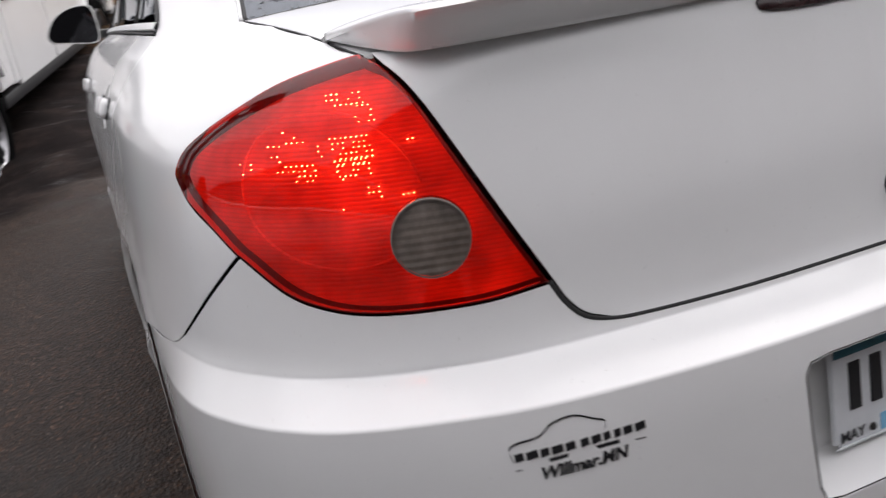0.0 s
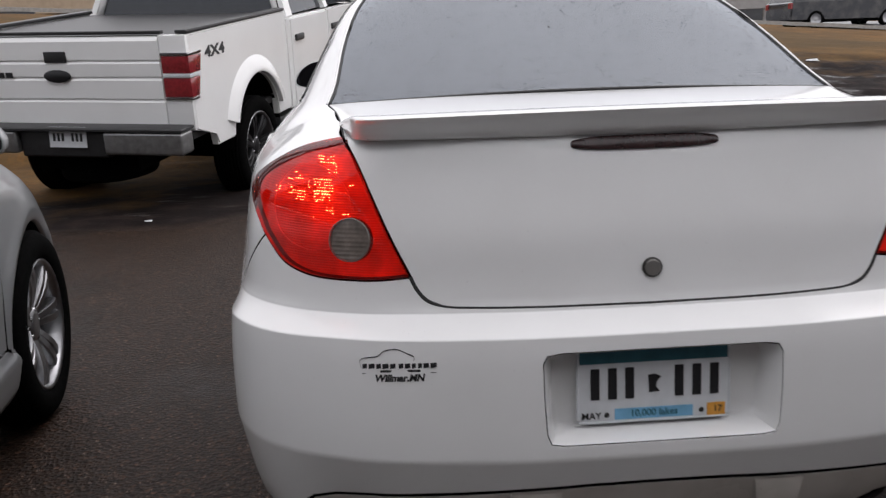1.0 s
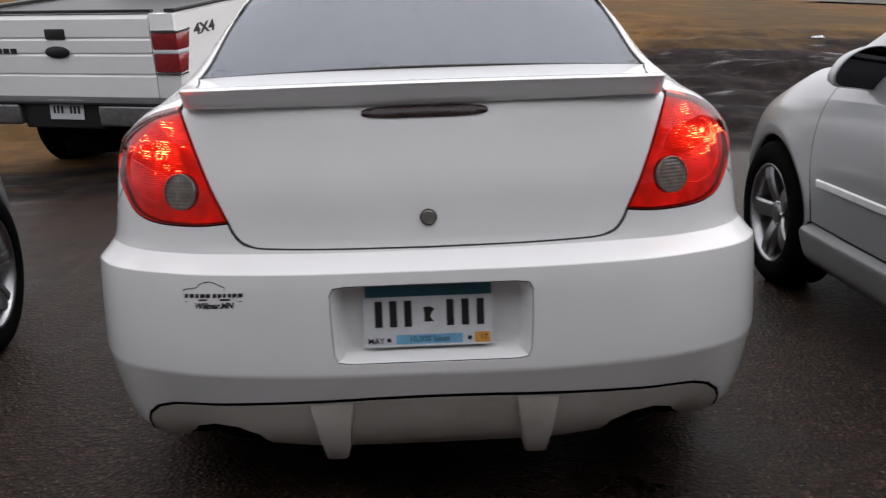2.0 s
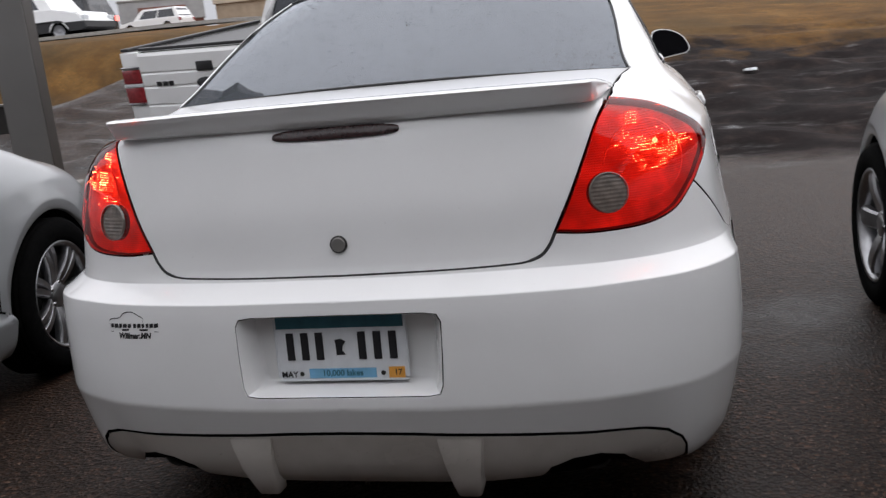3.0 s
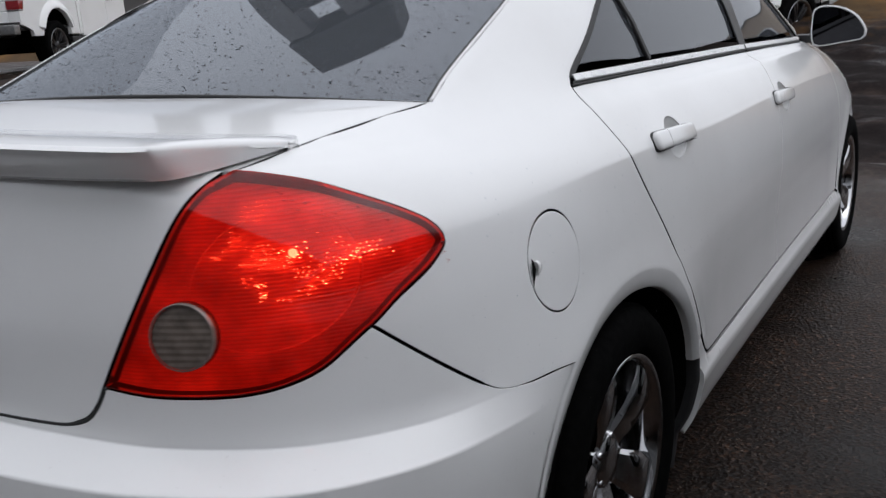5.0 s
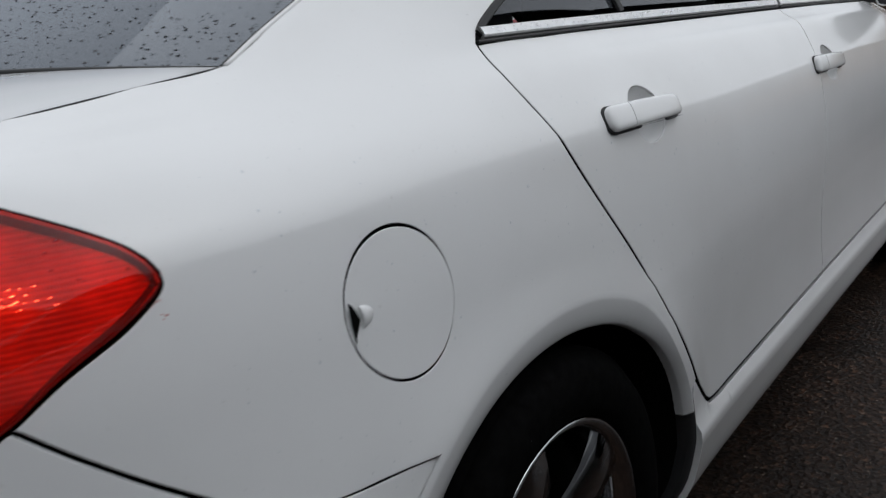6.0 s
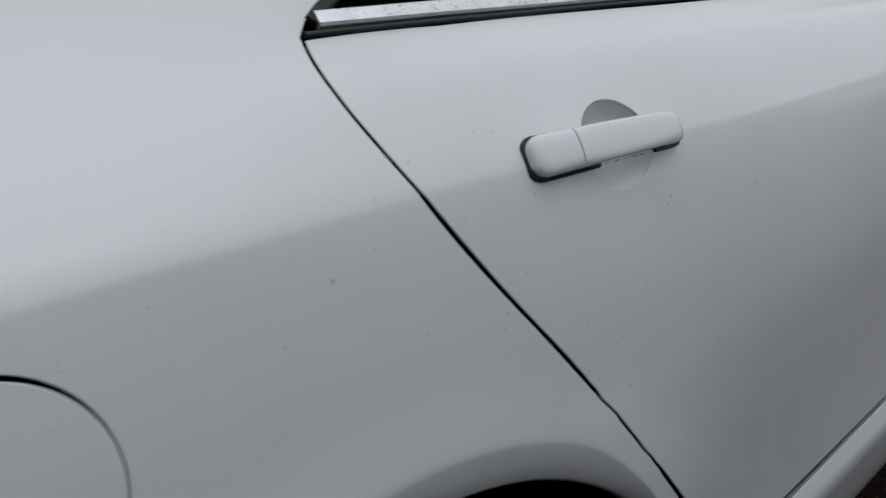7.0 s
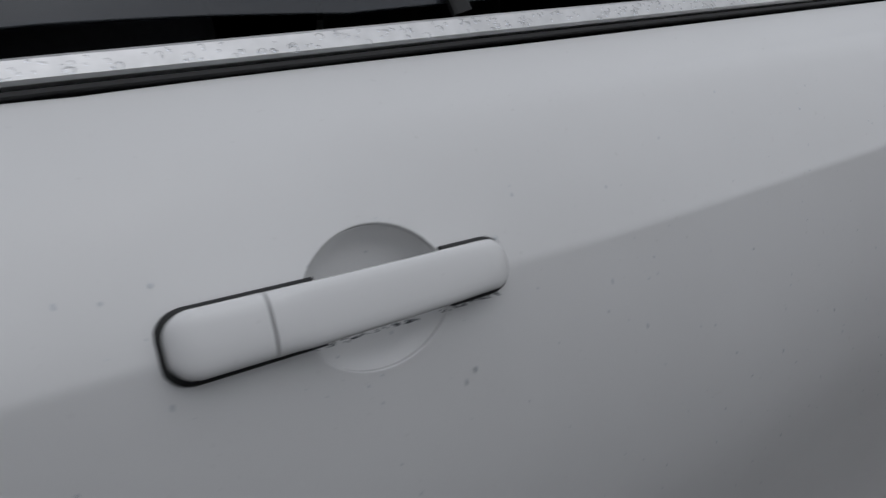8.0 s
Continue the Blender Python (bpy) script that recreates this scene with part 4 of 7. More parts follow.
def tail_light(parent, mirror, lit):
    """Wrap-round lamp: red lens, faceted bowl, glowing quads for bulb glints and a round reversing lamp."""
    t = empty("tail_light")
    t.parent = parent
    t["label"] = "red wrap-round tail light, lit, with a round clear reversing lamp" if lit else "red tail light"
    o = OUT["light"]
    panel("lens", o, RED_LENS, t, lift=.003, thick=.020, gap=.0035, mirror=mirror, label="clear red lens")
    panel("bowl", o, BOWL if lit else DULL_RED, t, lift=-.016, thick=0, gap=.003, mirror=mirror)
    # dark surround just inside the lens edge
    sc = np.array([1, VM])
    a = even(dedupe(o * sc), .016)
    if area(a) < 0:
        a = a[::-1]
    b1, b2 = inset(a, .0012), inset(a, .0048)
    verts = np.vstack([skin(q[:, 0], np.clip(q[:, 1] / VM, 0, N_ROW - 1)) + skin_normal(q[:, 0], np.clip(q[:, 1] / VM, 0, N_ROW - 1)) * d for q, d in ((b1, .0008), (b2, -.0145))])
    n = len(a)
    v, f = flipped(verts, [(i, (i + 1) % n, n + (i + 1) % n, n + i) for i in range(n)], mirror)
    mesh_object("inner_edge", v, f, DARK_BAND, t)
    # the rounded edge of the bowl
    w_ = np.linspace(0, 2 * math.pi, 61)
    q_ = uv(np.column_stack([.668 + .088 * np.cos(w_), .888 + .088 * np.sin(w_) + .012 * np.cos(w_) ** 2 * -1]), "r")
    edge_ = inside(inset(a, .012), q_ * sc)
    pr_ = skin(q_[:, 0], q_[:, 1], np.full(61, -.0135)) * ([-1, 1, 1] if mirror else [1, 1, 1])
    run = [i for i in range(61) if edge_[i] and not (.52 < pr_[i][0] * (-1 if mirror else 1) < .612 and pr_[i][2] < .88)]
    cut = next((k for k in range(1, len(run)) if run[k] != run[k - 1] + 1), 0)
    run = run[cut:] + run[:cut]
    tube("bowl_rim", [pr_[i] for i in run], .0019, BOWL if lit else RING_RED, t, n=6)
    c = uv([(.583, .828)], "r")[0]
    pc, nc = skin(c[:1], c[1:])[0], skin_normal(c[:1], c[1:])[0]
    nc = nc + [-.025, -.02, 0]
    pc = pc + nc * .0022
    m = Matrix.Translation(Vector(pc)) @ Vector(nc).to_track_quat("Z", "Y").to_matrix().to_4x4()
    if mirror:
        m = Matrix.Diagonal((-1, 1, 1, 1)) @ m
    v, f = lathe([(-.012, .0445), (.0062, .0432), (.0066, .0425), (.0066, .0410)], 40, "z")
    v = [m @ Vector(q) for q in v]
    mesh_object("reversing_rim", v, f if not mirror else [q[::-1] for q in f], RIBBED, t)
    rows = []
    for k in range(20):  # ribbed face
        zz = -.0410 + .082 * k / 19
        hw = math.sqrt(max(1e-6, .0414 ** 2 - zz ** 2))
        rows.append([m @ Vector((x, zz, .0045 + .0005 * (k % 2) - 1.2 * (x * x + zz * zz))) for x in np.linspace(-hw, hw, 9)])
    rv = np.array([[tuple(q) for q in r] for r in rows]).reshape(-1, 3)
    mesh_object("reversing_lens", rv, grid_faces(20, 9, not mirror), RIBBED, t, "clear ribbed reversing lens", smooth=False)
    if lit:
        rnd = random.Random(7)
        verts, faces = [], []
        # fields of glowing quads for the bulb's reflections: x, z, columns, rows, share lit
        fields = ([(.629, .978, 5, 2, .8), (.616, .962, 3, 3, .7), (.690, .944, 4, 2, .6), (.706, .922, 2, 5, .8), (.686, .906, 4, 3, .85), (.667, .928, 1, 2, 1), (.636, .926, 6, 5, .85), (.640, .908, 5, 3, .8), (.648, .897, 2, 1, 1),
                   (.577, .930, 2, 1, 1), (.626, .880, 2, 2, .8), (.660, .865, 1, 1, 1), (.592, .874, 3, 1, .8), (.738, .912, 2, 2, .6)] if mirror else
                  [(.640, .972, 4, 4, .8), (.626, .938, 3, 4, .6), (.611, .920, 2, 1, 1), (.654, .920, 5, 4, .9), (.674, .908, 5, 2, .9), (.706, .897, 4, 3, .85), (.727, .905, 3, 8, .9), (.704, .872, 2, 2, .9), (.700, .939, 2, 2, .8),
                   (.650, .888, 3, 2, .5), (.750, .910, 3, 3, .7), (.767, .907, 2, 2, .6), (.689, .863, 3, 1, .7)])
        def glint_quad(x, z, n0, w, h):
            """One small glowing quad in place of a glint on the bowl, turned to n0."""
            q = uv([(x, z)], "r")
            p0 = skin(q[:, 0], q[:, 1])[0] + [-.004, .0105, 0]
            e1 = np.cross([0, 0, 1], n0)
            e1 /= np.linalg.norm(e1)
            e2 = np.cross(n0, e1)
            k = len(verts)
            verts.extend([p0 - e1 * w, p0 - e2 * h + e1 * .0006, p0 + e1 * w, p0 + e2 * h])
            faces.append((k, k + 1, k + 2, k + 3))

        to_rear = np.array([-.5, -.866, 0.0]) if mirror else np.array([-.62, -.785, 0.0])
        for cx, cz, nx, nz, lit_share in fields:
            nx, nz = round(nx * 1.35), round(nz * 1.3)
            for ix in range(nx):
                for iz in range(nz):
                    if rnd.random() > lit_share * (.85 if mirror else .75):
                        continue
                    glint_quad(cx + (ix - (nx - 1) / 2) * .0050 + .0012 * (iz % 2) + .0006 * rnd.random(), cz + (iz - (nz - 1) / 2) * .0054 + .0004 * rnd.random(),
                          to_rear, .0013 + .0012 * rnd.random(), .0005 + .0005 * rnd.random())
        if not mirror:  # glint quads turned to the flank, round the bulb and in the outer chamber
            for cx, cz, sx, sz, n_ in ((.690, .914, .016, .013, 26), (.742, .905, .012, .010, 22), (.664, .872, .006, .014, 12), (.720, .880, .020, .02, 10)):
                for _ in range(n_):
                    glint_quad(cx + rnd.gauss(0, sx * .5), cz + rnd.gauss(0, sz * .5), np.array([.80, -.60, 0.0]), .0005 + .0009 * rnd.random(), .0004 + .0006 * rnd.random())
        if not mirror:
            v_, f_ = lathe([(-.006, .0), (-.004, .0045), (0, .006), (.004, .0045), (.006, .0)], 12, "z")
            q = uv([(.689, .919)], "r")
            bulb_ = mesh_object("bulb", [Vector(p_) + Vector(skin(q[:, 0], q[:, 1])[0]) + Vector((-.003, .0105, 0)) for p_ in v_], f_, BULB, t, "bright bulb behind the lens")
        v, f = flipped(verts, faces, mirror)
        tagged(mesh_object("glowing_glints", v, f, GLINT_GLOW, t, "small glowing quads in place of the bulb's glints", smooth=False), kind="stuff")
    return t


def sedan(name, label, mat, style, wheel_label, lit=False, spoiler=False, mirror_at=(.85, 3.386, 1.036), moulding=False, plate=False, tail_parts=True):
    car = empty(name)
    tagged(car, label, "car")
    # black inner shell, added behind the joints to stand for their shade
    u, v = np.meshgrid(np.linspace(0, U_END, 150), np.linspace(0, 13, 53), indexing="ij")
    p = skin(u, v, -.020)
    keep = np.ones(u.shape, bool)
    for ax in (REAR_AXLE, FRONT_AXLE):
        keep &= ~((np.hypot((p[..., 1] - ax) / (ARCH_A + .01), (p[..., 2] - HUB_Z) / (ARCH_B + .01)) < 1) & (p[..., 0] > .6))
    lo = OUT["light"]
    keep &= ~inside(lo * [1, VM], np.column_stack([u.ravel(), v.ravel() * VM])).reshape(u.shape)
    for q in CUPS.values():
        c = q.mean(0)
        keep &= ~inside((c + (q - c) * 1.5) * [1, VM], np.column_stack([u.ravel(), v.ravel() * VM])).reshape(u.shape)
    keep &= ~((p[..., 1] < .2) & (p[..., 0] < .27) & (p[..., 2] > .42) & (p[..., 2] < .65))
    n2 = u.shape[1]
    f = [q for q in grid_faces(*u.shape) if all(keep.ravel()[i] for i in q)]
    pv = p.reshape(-1, 3)
    k = len(pv)
    mesh_object("inner_shell", np.vstack([pv, pv * [-1, 1, 1]]), f + [tuple(i + k for i in q[::-1]) for q in f], SHELL, car)
    # lower body
    bumper = panel("rear_bumper", OUT["bumper"], mat, car, both=True, step=.022, rows=(1.94, 2.06, 2.3, 4.8, 4.94, 5.06, 5.2, 5.5, 5.8, 5.94, 6.06, 6.2), edge=SHELL)
    bumper["label"] = "painted rear bumper with a ledge and a plate recess"
    val = panel("rear_valance", OUT["valance"], LOW_WHITE if mat is WHITE else mat, car, both=True, lift=-.004, step=.022, gap=.0012, edge=SHELL)
    val["label"] = "lower valance with two fins and exhaust cut-outs"
    lid = panel("trunk_lid", OUT["lid"], mat, car, both=True, step=.024, thick=.016, gap=.0055, edge=SHELL)
    # black tube laid along the lid foot as the shade in its seam
    lq = uv(spline([(a_, b_) for a_, b_ in LID_FOOT], 6), "r")
    lp = skin(lq[:, 0], lq[:, 1], np.full(len(lq), -.0022))
    tube("lid_foot_shade", np.vstack([(lp * [-1, 1, 1])[:0:-1], lp]), .0034, GASKET, lid)
    # plate recess
    ro = RECESS_XZ()
    rq = uv(ro, "r")
    rim = skin(rq[:, 0], rq[:, 1])
    c = np.array([0, .538])
    rows = [rim]
    for s, d in ((.985, .006), (.95, .022), (.90, .044), (.86, .050)):
        q = np.column_stack([ro[:, 0] * s, c[1] + (ro[:, 1] - c[1]) * (s if s > .93 else s * .97)])
        yy = rim[:, 1] + d
        yy = yy + (np.clip((d - .02) / .03, 0, 1)) * (.074 - yy)
        rows.append(np.column_stack([q[:, 0], yy, q[:, 1]]))
    rows.append(np.column_stack([ro[:, 0] * .02, np.full(len(ro), .074), c[1] + (ro[:, 1] - c[1]) * .02]))
    m_ = len(ro)
    half = np.vstack(rows)
    ff = [(i * m_ + j, (i + 1) * m_ + j, (i + 1) * m_ + j + 1, i * m_ + j + 1) for i in range(len(rows) - 1) for j in range(m_ - 1)]
    kk = len(half)
    rec = mesh_object("plate_recess", np.vstack([half, half * [-1, 1, 1]]), ff + [tuple(i + kk for i in q[::-1]) for q in ff], mat, bumper)
    fix_normals(rec)
    if plate:
        license_plate(bumper, .057, .467)
    for s in (False, True):
        sg = -1 if s else 1
        q = panel("quarter_panel", OUT["quarter"], mat, car, holes=[FUEL] if not s else [], mirror=s, lift=arch_lift(REAR_AXLE), step=.018, edge=SHELL, rows=(9.8, 9.94, 10.06, 10.2))
        if not s:
            fd = panel("fuel_door", FUEL, mat, q, lift=.0005, gap=.0012, step=.02, edge=SHELL)
            fd["label"] = "round fuel flap with a finger notch"
            notch(fd, mat)
        rd = panel("rear_door", OUT["rear_door"], mat, car, holes=[CUPS["rear_door"]], mirror=s, lift=arch_lift(REAR_AXLE), edge=SHELL, hole_gap=0, rows=(9.8, 9.94, 10.06, 10.2))
        fr = panel("front_door", OUT["front_door"], mat, car, holes=[CUPS["front_door"]], mirror=s, edge=SHELL, hole_gap=0, rows=(9.8, 9.94, 10.06, 10.2))
        handle(rd, 1.194, .9165, s, 1.3, mat)
        handle(fr, 2.254, .8820, s, 2.4, mat)
        arch_lip(q, REAR_AXLE, 11, 200, mat, s)
        sl = panel("sill", OUT["sill"], mat, car, mirror=s, lift=sill_lift, gap=.0014, step=.013, rows=(1.85, 1.95, 2, 2.05, 2.15, 2.3))
        sill_end(sl, s)
        panel("front_fender", OUT["fender"], mat, car, mirror=s, lift=arch_lift(FRONT_AXLE), step=.03, edge=SHELL, rows=(1.9, 2, 2.1, 9.8, 10, 10.2))
        arch_lip(car, FRONT_AXLE, -15, 176, mat, s)
        if tail_parts:
            tail_light(car, s, lit)
        # windows
        wr = path(("s", [(1.105, 1.083), (1.25, 1.152), (1.43, 1.241), (1.62, 1.313), (1.79, 1.351), (1.955, 1.366)], True), ("s", [(2.27, 1.368), (2.335, 1.062)], False), ("s", [(1.9, 1.062), (1.4, 1.073)], False))
        wf = path(("s", [(2.36, 1.368), (2.5, 1.36), (2.7, 1.322), (2.95, 1.225), (3.15, 1.115), (3.27, 1.03)], True), ("s", [(2.9, 1.037), (2.43, 1.052)], False))
        panel("rear_side_window", wr, SIDE_GLASS, rd, mirror=s, lift=-.006, gap=0, thick=.004, step=.05)
        panel("front_side_window", wf, SIDE_GLASS, fr, mirror=s, lift=-.006, gap=0, thick=.004, step=.05)
        fr_r = path(("s", [(1.066, 1.0585), (1.10, 1.077)] + WIN_REAR[2:], True), ("s", [(2.2, 1.373), (2.4, 1.371), (2.6, 1.350), (2.8, 1.292), (3.0, 1.205), (3.2, 1.09), (3.30, 1.01)], True))
        strip_on_skin("window_surround", fr_r, .012, .004, GASKET, rd, s)
        strip_on_skin("pillar_trim", path(("s", [(2.385, 1.03), (2.36, 1.15), (2.325, 1.28), (2.30, 1.365)], False)), .085, .003, BLACK, fr, s)
        strip_on_skin("window_bar", path(("s", [(1.50, 1.062), (1.485, 1.15), (1.465, 1.243)], False)), .018, .003, GASKET, rd, s)
        for d_, y0_, y1_, own in ((0, 1.052, 2.375, rd), (0, 2.395, 3.30, fr)):
            ys = np.linspace(y0_, y1_, 30)
            bz = np.interp(ys, [1.049, 1.2, 1.5, 1.9, 2.385, 3.32], [1.0465, 1.0445, 1.0385, 1.0285, 1.0165, .986])
            strip_on_skin("belt_seal", uv(np.column_stack([ys, bz + .0012]), "s"), .0040, .004, GASKET, own, s)
            ys2 = ys if own is fr else np.linspace(1.070, y1_, 30)
            bz2 = np.interp(ys2, [1.049, 1.2, 1.5, 1.9, 2.385, 3.32], [1.0465, 1.0445, 1.0385, 1.0285, 1.0165, .986])
            strip_on_skin("bright_strip", uv(np.column_stack([ys2, bz2 + .0124]), "s"), .0165, .006, STRIP, own, s, "bright metal strip under the window")
        rail = path(("s", WIN_REAR[-1:] + [(2.2, 1.373), (2.4, 1.371), (2.6, 1.350), (2.8, 1.292), (3.0, 1.205), (3.2, 1.09), (3.32, .992)], True), ("s", [(3.5, 1.04), (3.35, 1.12), (3.2, 1.195), (3.0, 1.27), (2.8, 1.34), (2.6, 1.388), (2.4, 1.408), (2.2, 1.405), (2.0, 1.399)], False))
        panel("roof_rail", rail, mat, car, mirror=s, gap=.001)
        mirror_unit(car, *mirror_at, s, mat)
        wheel(car, .762, REAR_AXLE + .012, style, s, wheel_label)
        wheel(car, .757, FRONT_AXLE, style, s, wheel_label)
        for ax in (REAR_AXLE, FRONT_AXLE):
            a = np.radians(np.linspace(-20, 200, 24))
            rr = [[(sg * x, ax + (ARCH_A + .004) * math.cos(w), HUB_Z + (ARCH_B + .004) * math.sin(w)) for w in a] for x in (.80, .79, .50)]
            rr.append([(sg * .50, ax + .02 * math.cos(w), HUB_Z + .02 * math.sin(w)) for w in a])
            patch("wheel_liner", rr, SHELL, car, thick=0)
        # exhaust and fins
        if spoiler:
            v_, f_ = lathe([(-.10, .036), (.085, .040), (.089, .038), (.088, .033), (-.06, .031)], 24, "z")
            tip = mesh_object("exhaust_tip", [Matrix.Rotation(radians(90), 3, "X") @ Vector(q_) for q_ in v_], f_, simple_dark, car, "dark round exhaust tip")
            tip.matrix_basis = pose(sg * .52, .262, .232)
            rws = []
            for z, w, o_ in ((.338, .050, .001), (.30, .044, .010), (.25, .037, .017), (.205, .032, .022), (.172, .026, .020), (.160, .018, .010)):
                yb = {.338: .029, .30: .041, .25: .058, .205: .086, .172: .100, .160: .110}[z]
                rws.append([(sg * .243 + x, y, z) for x, y in ((-w * 1.15, yb + .02), (-w, yb - o_ * .75), (-w * .72, yb - o_), (w * .72, yb - o_), (w, yb - o_ * .75), (w * 1.15, yb + .02))])
            fin = patch("valance_fin", rws, LOW_WHITE if mat is WHITE else mat, val, thick=0, smooth=False)
            fix_normals(fin)
    # deck, spoiler, glass, roof, hood
    s = np.linspace(-1, 1, 41)
    e0 = [(.583 * abs(a), np.interp(abs(a) * .583, [0, .25, .45, .583], [1.035, 1.035, 1.030, 1.0205])) for a in s]
    q0 = uv(e0, "r")
    r0 = skin(q0[:, 0], q0[:, 1]) * np.column_stack([np.sign(s) + (s == 0), np.ones(41), np.ones(41)])
    side_line = on_side(LID_SIDE)
    side_line = spline(side_line, 5)
    rows = []
    for t in np.linspace(0, 1, 16):
        sp = np.array([np.interp(t, np.linspace(0, 1, len(side_line)), side_line[:, k_]) for k_ in range(3)])
        sp[0] -= .0042
        mid = np.array([0, r0[20, 1] + (.677 - r0[20, 1]) * t, 1.035 + .037 * t])
        edge0 = r0 * (1 - t)
        row = []
        for i, a in enumerate(s):
            b = abs(a) ** 3.2
            row.append(((a * sp[0]), mid[1] * (1 - b) + sp[1] * b, (mid[2] + .004 * math.sin(math.pi * t)) * (1 - b) + (sp[2] - .0005) * b))
        rows.append(row if t > 0 else [(a * sp[0], r0[i, 1] * (1 - abs(a) ** 6) + sp[1] * abs(a) ** 6, r0[i, 2] * (1 - abs(a) ** 6) + (sp[2] - .0005) * abs(a) ** 6) for i, a in enumerate(s)])
    deck = patch("trunk_deck", rows, mat, lid, thick=.012, flip=True)
    # thin black tubes stand for the shade in the deck's side gaps
    for sg in (-1, 1):
        tube("deck_gap_shade", [(sg * (p_[0] - .0022), p_[1], p_[2] - .0022) for p_ in side_line], .0017, GASKET, lid)
    if spoiler:
        make_spoiler(car, mat)
        v_, f_ = lathe([(-.004, .020), (.004, .0195), (.0055, .0175), (.0055, .0145), (.003, .013), (.003, .0)], 28, "z")
        q = uv([(0, .763)], "r")
        lk = mesh_object("trunk_lock", v_, f_, simple_dark, lid, "round grey trunk lock")
        lk.matrix_basis = Matrix.Translation(Vector(skin(q[:, 0], q[:, 1])[0])) @ Vector(skin_normal(q[:, 0], q[:, 1])[0]).to_track_quat("Z", "Y").to_matrix().to_4x4()
        v_, f_ = lathe([(.0, .0165), (.0058, .016), (.0062, .013), (.0062, 0)], 24, "z")
        core = mesh_object("lock_core", v_, f_, METAL_GREY, lk)
        brake = brake_lamp(lid)
    gs = spline(on_side(GLASS_SIDE), 9)
    rows = []
    for k_, t in enumerate(np.linspace(0, 1, len(gs))):
        e = gs[k_]
        xs = (e[0] - .006)
        cy, cz = .722 - .040 * (1 - t) + .648 * t ** 1.048, 1.0606 + .334 * (t - .025 * t * (1 - t))
        crown = .0204 - .0391 * t
        row = []
        for a in np.linspace(-1, 1, 61):
            b, w = abs(a) ** 4.05, crown * (1 - a * a)
            row.append((a * xs, cy + (e[1] - cy) * b - .46 * w, cz + (e[2] - cz) * b + .89 * w - .003))
        rows.append(row)
    gl = patch("rear_window", rows, REAR_GLASS, car, "tinted rear window with rain drops", thick=.004, flip=True)
    rim_pts = [rows[0][j] for j in range(61)]
    tube("rear_window_top_seal", [(p_[0], p_[1] + .002, p_[2] + .001) for p_ in rows[-1]], .006, GASKET, car)
    tube("rear_window_seal", [(p_[0], p_[1] - .004, p_[2] - .002) for p_ in rim_pts], .005, GASKET, car)
    for sg in (-1, 1):
        tube("rear_window_side_seal", [(sg * (e[0] - .005), e[1], e[2] - .002) for e in gs], .0035, GASKET, car)
        tube("pillar_flange", [(sg * (e[0] + .0005), e[1], e[2] - .001) for e in gs], .0032, mat, car)
    if spoiler:
        ys3 = np.linspace(1.09, 2.36, 90)
        bz3 = np.interp(ys3, [1.049, 1.2, 1.5, 1.9, 2.385, 3.32], [1.0465, 1.0445, 1.0385, 1.0285, 1.0165, .986])
        st = []
        for dz_ in (.0080, .0124, .0168):
            q3 = uv(np.column_stack([ys3, bz3 + dz_]), "s")
            st.append(skin(q3[:, 0], q3[:, 1]) + skin_normal(q3[:, 0], q3[:, 1]) * .0062)
        drops("strip_rain", np.array(st), 330, (.0008, .0024), car, seed=5, flip=True)
        l4 = spline(L_LIGHT_TOP, 4)
        g4 = []
        for d4 in (.014, .035, .055):
            q4 = uv(l4 - [0, d4], "s")
            g4.append(skin(q4[:, 0], q4[:, 1], np.full(len(q4), .0034)))
        drops("lens_rain", np.array(g4), 60, (.0006, .0016), car, seed=6, mat=LENS_DROP, flip=True)
        yy, zz = np.linspace(.48, 2.2, 60), np.linspace(.50, .98, 22)
        gq = [uv([(y_, z_) for z_ in zz], "s") for y_ in yy]
        body_grid = np.array([skin(q5[:, 0], q5[:, 1], np.full(len(zz), .0012)) for q5 in gq])
        drops("body_rain", body_grid, 480, (.0005, .0015), car, seed=9, mat=CLEAR_DROP, flip=True)
        q6 = uv([(y_, .9165 - .0417 * (y_ - 1.194) - .0158) for y_ in np.linspace(1.265, 1.42, 40)], "s")
        hb = np.array([skin(q6[:, 0], q6[:, 1], np.full(40, d_)) for d_ in (.010, .013, .017)])
        drops("handle_rain", hb, 60, (.0008, .0022), car, seed=11, flip=True)
        drops("rear_window_rain", rows, 4200, (.0006, .0028), gl)
    ys = np.linspace(1.44, 2.72, 22)
    rl = on_side(np.column_stack([ys, np.interp(ys, [1.44, 1.52, 1.8, 2.0, 2.2, 2.4, 2.6, 2.72], [1.355, 1.371, 1.392, 1.399, 1.405, 1.408, 1.388, 1.364])]))
    rows = []
    for k_, e in enumerate(rl):
        t = k_ / 21
        cy = 1.372 + (2.80 - 1.372) * t
        cz = 1.404 + .052 * math.sin(math.pi * min(1, .10 + t * .72)) ** .8 - .012 - .014 * (1 - t) ** 6
        rows.append([(a * (e[0] - .002), cy + (e[1] - cy) * abs(a) ** 2, cz + (e[2] - cz) * abs(a) ** 2.4) for a in np.linspace(-1, 1, 29)])
    patch("roof", rows, mat, car, thick=.02, flip=True)
    wtop = np.array(rows[-1])
    base_y, base_z = 3.62, .985
    rows = []
